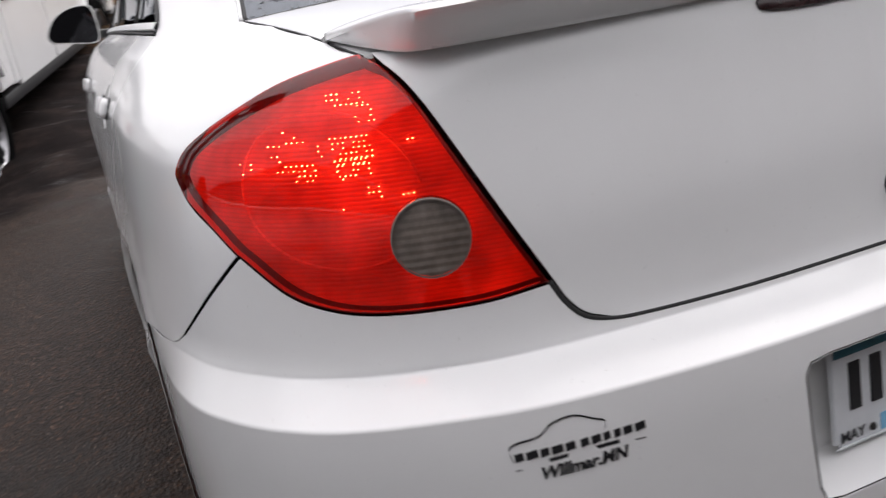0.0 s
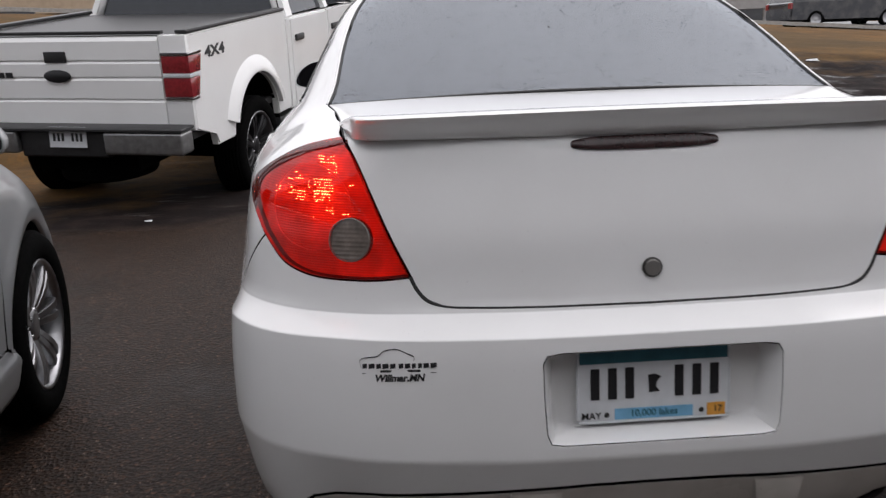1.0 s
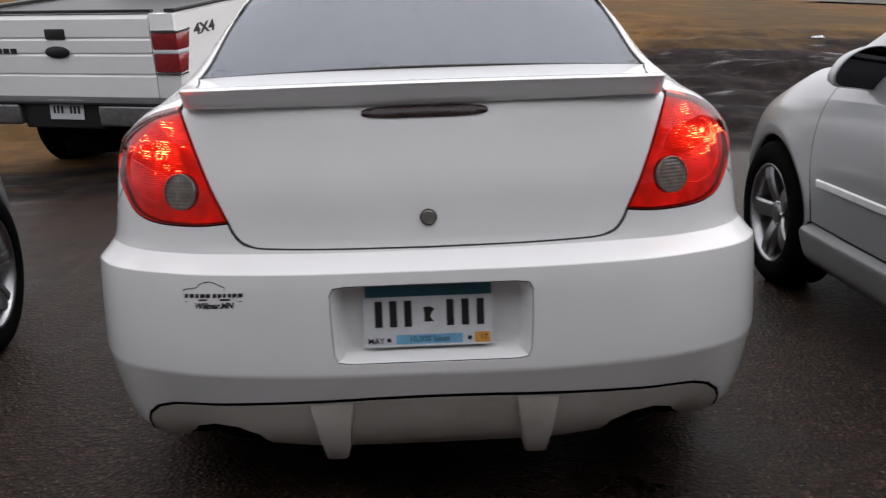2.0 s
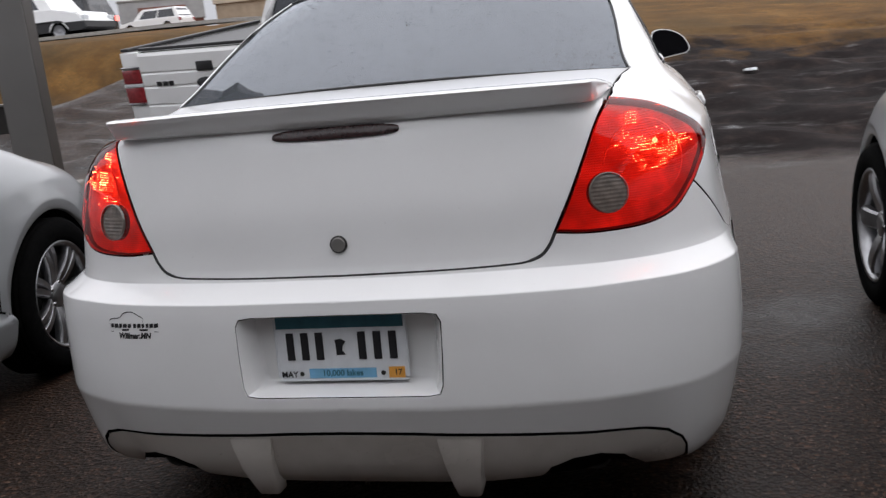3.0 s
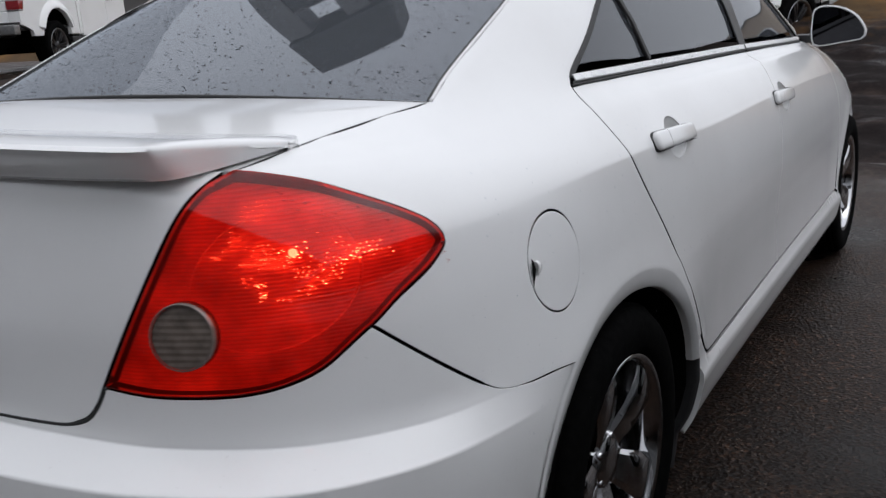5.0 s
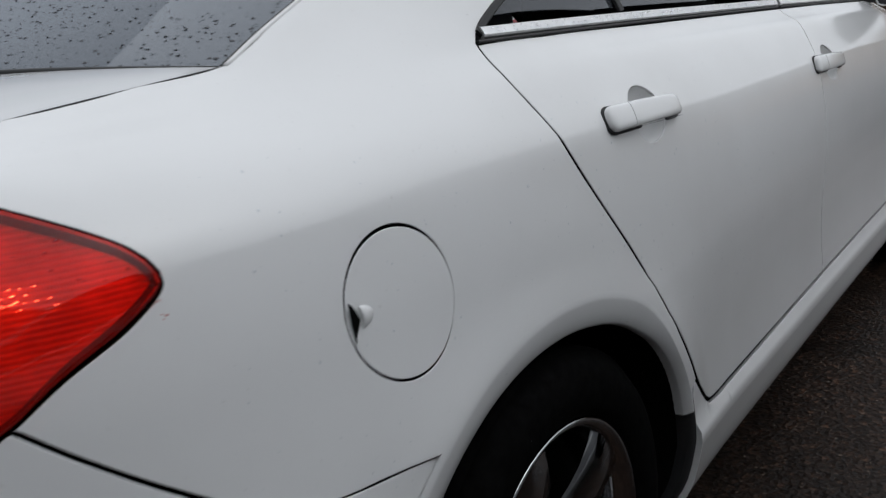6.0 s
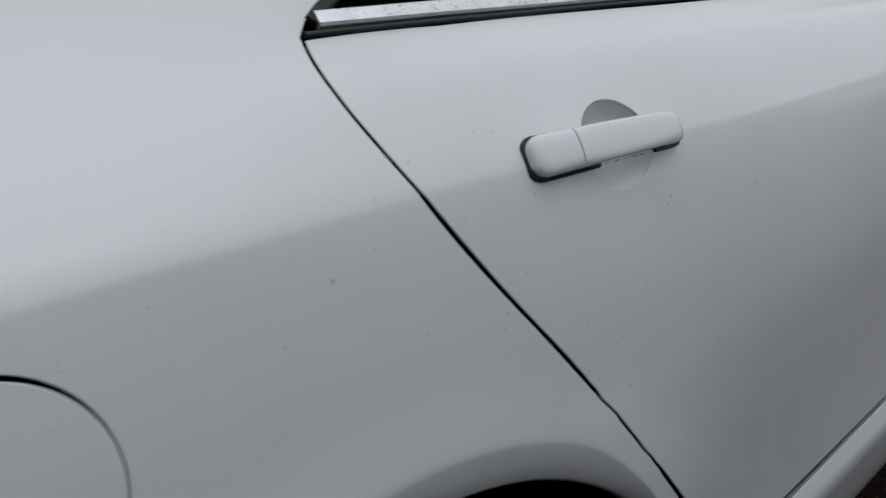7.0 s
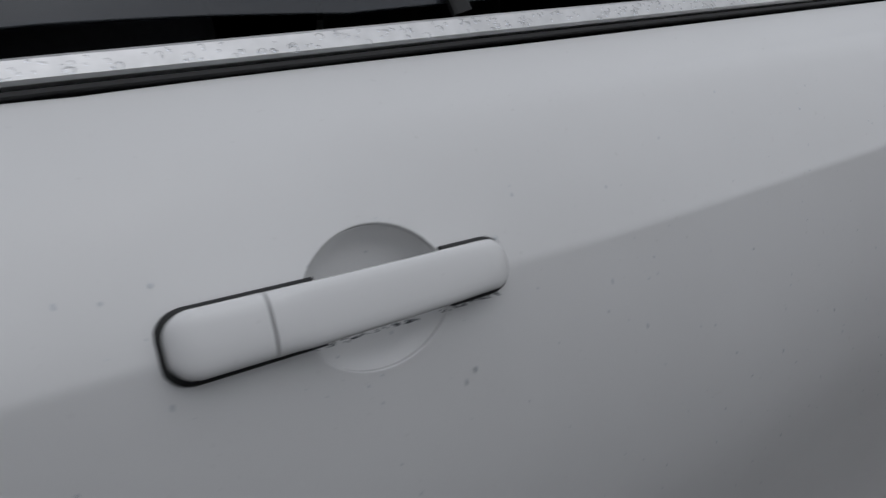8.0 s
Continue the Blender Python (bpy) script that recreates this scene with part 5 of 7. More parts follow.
    for t in np.linspace(0, 1, 16):
        rows.append([(w[0] * (1 - t) + (a * .66) * t, w[1] * (1 - t) + (base_y - .17 * a * a) * t, w[2] * (1 - t) + base_z * t + .03 * math.sin(math.pi * t) * (1 - a * a)) for a, w in zip(np.linspace(-1, 1, 29), wtop)])
    patch("windshield", rows, SIDE_GLASS, car, thick=.004, flip=True)
    ys = np.linspace(3.40, 4.22, 16)
    fl = on_side(np.column_stack([ys, np.interp(ys, [3.32, 3.5, 3.7, 3.9, 4.1, 4.22], [.985, .978, .955, .925, .885, .855])]))
    rows = []
    for k_, e in enumerate(fl):
        t = k_ / 15
        rows.append([(a * (e[0] - .004), e[1] + (1 - a * a) * (.20 + .30 * t), e[2] + (1 - a * a) * (.03 - .01 * t) - .05 * t * t * (1 - abs(a) ** 3)) for a in np.linspace(-1, 1, 25)])
    patch("hood", rows, mat, car, thick=.012, flip=True)
    # nose
    u, v = np.meshgrid(np.linspace(station_u(y=4.256), U_END, 26), np.linspace(0, 13.5, 24), indexing="ij")
    pn = skin(u, v)
    k = pn.shape[0] * pn.shape[1]
    pf = pn.reshape(-1, 3)
    gf = grid_faces(*u.shape)
    nn = skin_normal(u, v).reshape(-1, 3)
    mesh_object("front_bumper", np.vstack([pf, pf * [-1, 1, 1]]), gf + [tuple(i + k for i in q[::-1]) for q in gf], mat, car, normals=np.vstack([nn, nn * [-1, 1, 1]]))
    # underside and cabin
    bm = bmesh.new()
    box(bm, (-.60, .30, .19), (.60, 4.5, .30), .02)
    box(bm, (-.70, 1.42, .20), (.70, 3.36, .34), .02)
    # black box added behind the valance so the exhaust cut-outs stay dark
    box(bm, (-.66, .215, .19), (.66, .40, .36), .02)
    part("underside", bm, SHELL, car)
    seats(car)
    if moulding:
        for s in (False, True):
            for y0_, y1_ in ((1.47, 2.24), (2.30, 3.33)):
                strip_on_skin("side_moulding", uv([(y, .545) for y in np.linspace(y0_, y1_, 20)], "s"), .030, .008, STRIP, car, s, "bright side moulding")
    return car


def RECESS_XZ():
    """The half outline of the plate recess at even steps."""
    out = []
    for a, b in zip(RECESS, RECESS[1:]):
        n = max(1, int(math.hypot(b[0] - a[0], b[1] - a[1]) / .02))
        out += [(a[0] + (b[0] - a[0]) * k / n, a[1] + (b[1] - a[1]) * k / n) for k in range(n)]
    return np.array(out + [RECESS[-1]])


def fix_normals(ob):
    bm = bmesh.new()
    bm.from_mesh(ob.data)
    bmesh.ops.remove_doubles(bm, verts=bm.verts, dist=.0004)
    bmesh.ops.recalc_face_normals(bm, faces=bm.faces)
    for f in bm.faces:
        f.smooth = True
    for e in bm.edges:
        e.smooth = e.calc_face_angle(0.0) < radians(50)
    bm.to_mesh(ob.data)
    bm.free()


def sill_lift(u, v):
    p = skin(u, v)
    k = np.clip((.372 - p[:, 2]) / .03, 0, 1)
    return .012 * k * k * (3 - 2 * k)


def notch(parent, mat):
    """The finger notch at the rear edge of the fuel flap: a raised bump that takes a highlight, and a black patch for
    shade.
    """
    q = uv([(.640, .812)], "s")
    p, n = skin(q[:, 0], q[:, 1])[0], skin_normal(q[:, 0], q[:, 1])[0]
    rows = []
    for s in np.linspace(0, 1, 7):
        r = .020 * math.sin(s * math.pi / 2)
        rows.append([(p[0] + n[0] * (.0065 * math.cos(s * math.pi / 2)), p[1] + .004 + r * 1.0 * math.cos(w), p[2] + r * .62 * math.sin(w)) for w in np.linspace(-math.pi / 2, math.pi / 2, 9)])
    ob = patch("finger_notch", rows, mat, parent, thick=0)
    fix_normals(ob)
    # flat black patch drawn for the shade in the notch
    bm = bmesh.new()
    for z0, z1, y0 in ((.789, .833, .6285),):
        vs = [bm.verts.new((p[0] + n[0] * .0015 + dx, y, z)) for y, z, dx in ((.6285, .833, 0), (.634, .828, .001), (.642, .812, .002), (.634, .796, .002), (.632, .786, .002))]
        bm.faces.new(vs)
    part("notch_shade", bm, SHELL, parent)


def brake_lamp(parent):
    """The long dark red high brake lamp in the lid."""
    n, rows = 40, []
    a = np.arange(n) * 2 * math.pi / n
    ex, ez = np.cos(a), np.sin(a)
    ex, ez = np.sign(ex) * np.abs(ex) ** .42, np.sign(ez) * np.abs(ez) ** .5
    for s, d in ((1.0, -.003), (1.0, .003), (.97, .005), (.8, .006), (.02, .0062)):
        h = .0125 * (s if s > .9 else s * .9)
        x = ex * .147 * s
        z = .999 + ez * h * (1 - .18 * np.abs(ex) ** 4)
        q = uv(np.column_stack([np.abs(x), z]), "r")
        pp = skin(q[:, 0], q[:, 1]) + skin_normal(q[:, 0], q[:, 1]) * d
        pp[:, 0] *= np.where(x < 0, -1, 1)
        rows.append(pp)
    v = np.vstack(rows)
    f = [(i * n + j, i * n + (j + 1) % n, (i + 1) * n + (j + 1) % n, (i + 1) * n + j) for i in range(len(rows) - 1) for j in range(n)]
    ob = mesh_object("high_brake_light", v, f, BRAKE_DARK, parent, "dark red high brake light")
    fix_normals(ob)
    return ob


def make_spoiler(car, mat):
    """Lip spoiler: a wing with an undercut rear face whose ends turn forward and run out on the deck."""
    half = [(0, .138), (.12, .1392), (.25, .144), (.38, .152), (.48, .162), (.53, .170), (.556, .182), (.569, .205), (.577, .245), (.587, .305), (.596, .362), (.600, .395)]
    r = spline(half, 5)
    r = np.vstack([(r * [-1, 1])[:0:-1], r])
    rows = []
    for x, yt in r:
        a = abs(x)
        k = float(np.clip((yt - .178) / .217, 0, 1))
        top = (1.0715 - .006 * (a / .6) ** 2) * (1 - k ** 1.25) + 1.0380 * k ** 1.25
        low = 1.0165 + .003 * (a / .56) ** 2 + .0145 * k ** 1.3
        xf, yf = x * (1 - .025 * (1 - k)) if a > .53 else x, .462 - .060 * k ** 2
        zf = 1.0440 - .004 * a - .003 * k
        h = top - low
        u = .030 * (1 - .45 * k)

        def at(s, z, dy=0.0):
            return (xf + (x - xf) * s, yf + (yt - yf) * s + dy, z)
        rows.append([at(0, zf - .010), at(.03, zf), at(.3, zf * .72 + top * .28 + .002), at(.6, zf * .36 + top * .64 + .003), at(.86, zf * .06 + top * .94 + .002), at(.955, top), at(.985, top - .0008), at(1, top - .005),
                     at(1, top - .35 * h, u * .30), at(1, top - .7 * h, u * .7), at(1, low + .10 * h, u), at(1, low, u + .006), at(.8, low + .004), at(.05, zf - .012)])
    for k_ in (0, -1):  # the ends close down on the deck
        z_ = rows[k_][0][2] - .004
        end = [(x_ * .999, y_ + .004, min(q_, z_)) for x_, y_, q_ in rows[k_]]
        rows = [end] + rows if k_ == 0 else rows + [end]
    sp = patch("spoiler", rows, mat, car, "painted lip spoiler on the trunk lid", thick=0)
    bm = bmesh.new()
    bm.from_mesh(sp.data)
    bmesh.ops.holes_fill(bm, edges=[e for e in bm.edges if e.is_boundary])
    bm.to_mesh(sp.data)
    bm.free()
    fix_normals(sp)
    return sp


def drops(name, rows, n, size, parent, seed=3, mat=None, flip=False):
    """Rain drops: low domes scattered over a sheet of points."""
    g = np.asarray(rows, float)
    rnd = np.random.default_rng(seed)
    nu, nv = g.shape[:2]
    verts, faces = [], []
    for _ in range(n):
        a, b = rnd.random() * (nu - 1.01), rnd.random() * (nv - 1.01)
        i, j = int(a), int(b)
        s, t = a - i, b - j
        p = g[i, j] * (1 - s) * (1 - t) + g[i + 1, j] * s * (1 - t) + g[i, j + 1] * (1 - s) * t + g[i + 1, j + 1] * s * t
        e1, e2 = g[i + 1, j] - g[i, j], g[i, j + 1] - g[i, j]
        nn = np.cross(e2, e1)
        nn /= np.linalg.norm(nn)
        if flip:
            nn = -nn
        e1 = e1 / np.linalg.norm(e1)
        e2 = np.cross(nn, e1)
        r = size[0] + (size[1] - size[0]) * rnd.random() ** 2.2
        k = len(verts)
        st, sw = 1 + .3 * rnd.random(), 1 + .9 * rnd.random() ** 2
        for ring, h in ((1.0, -.0002), (.72, .30), (.3, .45)):
            for q in range(7):
                w = 2 * math.pi * q / 7
                verts.append(p + (e1 * math.cos(w) * st + e2 * math.sin(w) * sw) * r * ring + nn * h * r)
        verts.append(p + nn * .5 * r)
        for lv in range(2):
            for q in range(7):
                z = (q + 1) % 7
                faces.append((k + lv * 7 + q, k + lv * 7 + z, k + lv * 7 + 7 + z, k + lv * 7 + 7 + q))
        for q in range(7):
            faces.append((k + 14 + q, k + 14 + (q + 1) % 7, k + 21))
    ob = mesh_object(name, verts, faces, mat or WATER, parent, "rain drops on the surface")
    tagged(ob, kind="stuff")
    return ob


LENS_DROP = glass("red_lens_drop", (.72, .42, .40), .01, 1.33)
CLEAR_DROP = glass("clear_drop", (.80, .82, .84), .01, 1.33)
WATER = glass("water_drop", (.34, .35, .36), .01, 1.33)


def seats(car):
    """Seats and parcel shelf, dimly seen through the tinted glass."""
    def add(nm, boxes, lb=""):
        bm = bmesh.new()
        for lo, hi, bv in boxes:
            box(bm, lo, hi, bv, 3)
        part(nm, bm, INTERIOR, car, lb, smooth=50)
    add("parcel_shelf", [((-.56, .74, 1.02), (.56, 1.18, 1.04), .008)])
    add("rear_bench", [((-.62, 1.16, .60), (.62, 1.36, 1.10), .05), ((-.62, 1.30, .36), (.62, 1.85, .56), .05)])
    for x in (-.36, .36):
        add("rear_headrest", [((x - .12, 1.15, 1.08), (x + .12, 1.25, 1.22), .04)])
        add("front_seat", [((x - .25, 2.15, .62), (x + .25, 2.32, 1.14), .06), ((x - .25, 2.25, .36), (x + .25, 2.80, .56), .05), ((x - .13, 2.14, 1.14), (x + .13, 2.24, 1.31), .04)])
    add("dashboard", [((-.66, 3.05, .78), (.66, 3.55, .94), .06)])


main_car = sedan("sedan", "white four-door sedan with lit red tail lights, parked on wet asphalt", WHITE, "chrome", "tyre on a chrome five-spoke rim", lit=True, spoiler=True, plate=True)


# ---- ground: one sheet, a wet lot that rises over mud and grass to a road ----
def height(x, y):
    e = y - edge(x)
    plateau = np.interp(x, [-60, -12, 0, 3, 9, 16, 40], [2.3, 2.2, 1.95, 1.7, 1.3, .8, .4])
    z = hermite([-1, 0, 1.8, 4, 6, 16, 20, 2000], [0, 0, .09, .32, .54, 1, 1, 1], np.clip(e, -1, 1999).ravel()).reshape(np.shape(e))
    z = z * plateau + .04 * np.clip(e - 18, 0, 37)
    # a paved terrace behind the sign
    flat = np.clip((-7.5 - x) / 2, 0, 1) * np.clip((y - 5.5) / 2.5, 0, 1) * np.clip((16.5 - y) / 2, 0, 1)
    flat = flat * flat * (3 - 2 * flat)
    return z * (1 - flat) + .56 * flat


def edge(x):
    hollow, bank = np.clip((-1.4 - x) / .7, 0, 1), np.clip((-7 - x) / 3, 0, 1)
    return 2.5 * hollow * hollow * (3 - 2 * hollow) * (1 - bank * bank * (3 - 2 * bank)) + 5.45 + .09 * np.sin(x * .9) + .05 * np.sin(x * 2.3 + 1) + .06 * np.clip(x, -6, 6)


def ground_sheet():
    xs = np.concatenate([np.linspace(-900, -40, 14)[:-1], np.linspace(-40, -8, 33)[:-1], np.linspace(-8, 8, 129)[:-1], np.linspace(8, 40, 33)[:-1], np.linspace(40, 900, 14)])
    ys = np.concatenate([np.linspace(-900, -20, 12)[:-1], np.linspace(-20, 3.5, 25)[:-1], np.linspace(3.5, 14, 106)[:-1], np.linspace(14, 45, 50)[:-1], np.linspace(45, 1500, 20)])
    X, Y = np.meshgrid(xs, ys, indexing="ij")
    Z = height(X, Y)
    e = Y - edge(X)
    rough = np.clip(e / .8, 0, 1) * np.clip((6.5 - e) / 3, 0.12, 1)
    N = np.array([noise.fractal((x * 1.1, y * 1.6, 0), .9, 2.2, 4) if -12 < x < 12 and 3 < y < 16 else 0 for x, y in zip(X.ravel(), Y.ravel())]).reshape(X.shape)
    ruts = np.array([noise.fractal((x * .45 + y * .2, y * 2.6, 3.0), .8, 2.1, 5) if -12 < x < 14 and 5 < y < 14 else 0 for x, y in zip(X.ravel(), Y.ravel())]).reshape(X.shape)
    Z = Z + (.075 * N + .065 * ruts) * rough + .06 * np.clip(e / 1.0, 0, 1) * (e < 8)
    v = np.column_stack([X.ravel(), Y.ravel(), Z.ravel()])
    ob = mesh_object("ground", v, grid_faces(*X.shape), ground_material())
    return tagged(ob, "wet dark asphalt lot rising into mud and dry brown grass", "ground", kind="structure")


def ground_material():
    m = Mat("wet_lot_mud_and_grass", (.05, .05, .05), .4)
    sep = m.nt.nodes.new("ShaderNodeSeparateXYZ")
    m.link(m.coords(), sep.inputs[0])

    def math_(op, a, b=0.0, c=0.0, clamp=False):
        n = m.nt.nodes.new("ShaderNodeMath")
        n.operation, n.use_clamp = op, clamp
        for i, k in enumerate((a, b, c)):
            if isinstance(k, bpy.types.NodeSocket):
                m.link(k, n.inputs[i])
            else:
                n.inputs[i].default_value = k
        return n.outputs[0]
    # asphalt: dark binder with small stones, damp and puddled
    grit = m.noise(95, 6, .7)
    stone = m.node("TexVoronoi", Scale=75.0)
    m.link(m.coords(), stone.inputs["Vector"])
    asphalt = m.ramp(grit, [(.34, (.003, .0019, .0015)), (.5, (.011, .0072, .0056)), (.68, (.034, .023, .0175))])
    cell = m.ramp(stone.outputs["Color"], [(.25, (.35, .34, .33)), (.6, (.95, .93, .9)), (.80, (1.5, 1.4, 1.3)), (.9, (3.2, 2.9, 2.6))])
    asphalt = m.mixc(1.0, asphalt, cell, "MULTIPLY")
    speck = m.ramp(m.noise(80, 3, .6), [(.63, 0.0), (.68, 1.0)])
    asphalt = m.mixc(speck, asphalt, (.13, .11, .095))
    # strips near x 2.6 and -1.35 shifted to the mask's paler end
    dx = math_("ABSOLUTE", math_("SUBTRACT", sep.outputs["X"], 2.6))
    paler = math_("MULTIPLY", math_("SUBTRACT", 1.0, math_("MULTIPLY", dx, .42), clamp=True), .13)
    dl = math_("ABSOLUTE", math_("ADD", sep.outputs["X"], 1.35))
    paler_left = math_("MULTIPLY", math_("SUBTRACT", 1.0, math_("MULTIPLY", dl, .8), clamp=True), .10)
    paler = math_("ADD", paler, paler_left)
    wet = m.ramp(math_("ADD", m.noise(.9, 6, .62), paler), [(.39, 1.0), (.53, 0.0)])
    dry = m.ramp(wet, [(0.0, (1.9, 1.7, 1.55)), (1.0, (.42, .39, .36))])
    asphalt = m.mixc(1.0, asphalt, dry, "MULTIPLY")
    # mud and grass
    mud = m.ramp(m.noise(3.2, 7, .65), [(.30, (.0035, .0025, .0026)), (.52, (.011, .0078, .0075)), (.72, (.036, .025, .021))])
    grass = m.ramp(m.noise(1.4, 8, .68), [(.28, (.046, .021, .006)), (.5, (.145, .068, .017)), (.72, (.25, .13, .036))])
    tired = m.ramp(m.noise(.23, 4, .6), [(.42, 0.0), (.62, .75)])
    grass = m.mixc(tired, grass, (.062, .043, .021))
    blades = m.noise(30, 5, .7, (1, .35, 1))
    grass = m.mixc(m.ramp(blades, [(.35, .65), (.65, 0.0)]), grass, (.07, .05, .025))
    wob = m.noise(1.3, 5, .6)
    line = math_("SUBTRACT", math_("MULTIPLY_ADD", sep.outputs["X"], -.06, sep.outputs["Y"]), 5.5)
    a = math_("MULTIPLY_ADD", math_("MULTIPLY_ADD", wob, 1.0, -.5), .9, line)
    a = math_("ADD", a, math_("MULTIPLY", math_("SUBTRACT", math_("MULTIPLY", sep.outputs["X"], -1.0), .9, clamp=True), .9))
    is_mud = math_("MULTIPLY", a, 2.5, clamp=True)
    # the paved lot goes on behind the sign
    beyond = math_("MULTIPLY", math_("MULTIPLY", math_("SUBTRACT", -4.6, sep.outputs["X"]), .7, clamp=True), math_("MULTIPLY", math_("SUBTRACT", 15.2, sep.outputs["Y"]), .6, clamp=True))
    is_mud = math_("MULTIPLY", is_mud, math_("SUBTRACT", 1.0, beyond))
    # grass starts sooner to the left, where the lot's edge is turf
    b = math_("MULTIPLY_ADD", math_("MULTIPLY_ADD", wob, 1.0, -.5), 5.0, math_("SUBTRACT", line, 4.2))
    left = math_("MULTIPLY", math_("ADD", math_("MULTIPLY", sep.outputs["X"], -1.0), -.8), 2.4)
    b = math_("ADD", b, math_("MINIMUM", math_("MAXIMUM", left, 0.0), 4.2))
    is_grass = math_("MULTIPLY", b, .8, clamp=True)
    col = m.mixc(is_mud, asphalt, m.mixc(is_grass, mud, grass))
    m.color(col)
    r0 = m.ramp(wet, [(0.0, .46), (.6, .36), (1.0, .22)])
    r = m.mixc(is_mud, r0, m.mixc(is_grass, m.ramp(m.noise(1.6, 5, .6, (1, 2.6, 1)), [(.30, (.12,) * 3), (.36, (.55,) * 3), (.44, (.85,) * 3)]), (.9, .9, .9)))
    m.link(r, m.b.inputs["Roughness"])
    hgt = m.mixc(is_mud, m.mixc(math_("MULTIPLY", wet, .45), m.mixc(.5, grit, stone.outputs["Distance"]), (.5, .5, .5)), m.mixc(.5, m.noise(14, 6, .7), blades))
    m.link(m.mixc(is_mud, (.155, .155, .155), (.11, .11, .11)), m.b.inputs["Specular IOR Level"])
    m.set("Specular Tint", (1.0, .88, .82, 1))
    m.bump(hgt, .6, .015)
    return m.m


ground_sheet()


def ground_z(x, y):
    return float(height(np.array([float(x)]), np.array([float(y)]))[0])


# ---- dealer sticker on the bumper ----
def on_bumper(x, z, lift=.0007):
    q = uv([(abs(x), z)], "r")
    p = skin(q[:, 0], q[:, 1])[0] + skin_normal(q[:, 0], q[:, 1])[0] * lift
    return (math.copysign(p[0], x), p[1], p[2])


def decal(name, loops, parent, label=""):
    """Flat ink shapes laid on the bumper: polygons of (x, z)."""
    verts, faces = [], []
    for lp in loops:
        k = len(verts)
        verts += [on_bumper(x, z) for x, z in lp]
        faces.append(tuple(range(k, k + len(lp))))
    return mesh_object(name, verts, faces, INK, parent, label, smooth=False)


def bumper_sticker():
    st = empty("dealer_sticker")
    tagged(st, "small black dealer sticker with a car outline on the white bumper", "sticker")
    x0, x1 = -.574, -.428
    wd = x1 - x0

    def at(s, t):  # s along, t up, in shares of the width
        return (x0 + s * wd, .598 + t * wd + .006 * s)
    line = spline([at(0.02, .02), at(.0, .12), at(.06, .16), at(.22, .18), at(.32, .25), at(.48, .27), at(.62, .21), at(.70, .17), at(.69, .11)], 5)
    lo = [(p[0], p[1] - .0022) for p in line]
    decal("car_outline", [[tuple(line[i]), lo[i], lo[i + 1], tuple(line[i + 1])] for i in range(len(line) - 1)], st)
    # bars in place of the dealer's name
    for s0, s1 in ((.03, .09), (.11, .19), (.21, .27), (.29, .37), (.39, .46), (.50, .56), (.58, .65), (.67, .72), (.75, .80), (.82, .89), (.91, .99)):
        decal("name_bar", [[at(s0, .01), at(s1, .022), at(s1, .082), at(s0, .075)]], st)
    decal("maker_bar", [[at(.26, -.035), at(.78, -.035), at(.78, -.005), at(.26, -.005)]], st)
    decal("rule", [[at(.02, -.055), at(.98, -.055), at(.98, -.045), at(.02, -.045)]], st)
    tm = text_mesh("town", "Willmar,MN", .0185, INK, st, pose(0, 0, 0), bold=.0008, depth=0, lean=.25)
    cx, cz = at(.5, -.115)
    for v in tm.data.vertices:
        p = on_bumper(cx + v.co.x, cz + v.co.y + .04 * v.co.x)
        v.co = p
    tm.matrix_basis = Matrix.Identity(4)
    st.parent = None
    return st


bumper_sticker()


# ---- neighbouring sedans ----
def neighbour(name, label, at, mat, style, wl, moulding, mirror_at):
    car = sedan(name, label, mat, style, wl, moulding=moulding, mirror_at=mirror_at, tail_parts=True)
    car.matrix_world = at
    return car


neighbour("sedan", "silver four-door sedan with multi-spoke alloy wheels on wet asphalt", pose(-2.15, -2.475, 0, 0, 0, 5.5), SILVER, "many", "tyre on a multi-spoke alloy rim", True, (.86, 3.30, 1.0))
neighbour("sedan", "silver-grey four-door sedan with five-spoke alloy wheels and bright side moulding", pose(2.375, -1.90, 0, 0, 0, 0), SILVER, "five", "tyre on a five-spoke alloy rim", True, (.86, 3.06, .985))


# ---- pickup ----
def prism(bm, loop, x0, x1):
    """A plate: a side outline (y, z) pushed from x0 to x1."""
    a = [bm.verts.new((x0, y, z)) for y, z in loop]
    b = [bm.verts.new((x1, y, z)) for y, z in loop]
    n = len(loop)
    for i in range(n):
        bm.faces.new((a[i], a[(i + 1) % n], b[(i + 1) % n], b[i]))
    bm.faces.new(a[::-1]), bm.faces.new(b)
    return bm


def arch_loop(cy, cz, r, t0, t1, n=12):
    return [(cy + r * math.cos(radians(t)), cz + r * math.sin(radians(t))) for t in np.linspace(t0, t1, n)]


def truck_wheel(parent, x, y, r, mirror, hub):
    w = wheel(parent, x, y, "many", mirror, "off-road tyre on a dark alloy rim", RIM_DARK)
    k = r / .318
    w.matrix_basis = pose(-x if mirror else x, y, hub, 0, 0, 180 if mirror else 0) @ Matrix.Diagonal((1.25, k, k, 1))
    return w


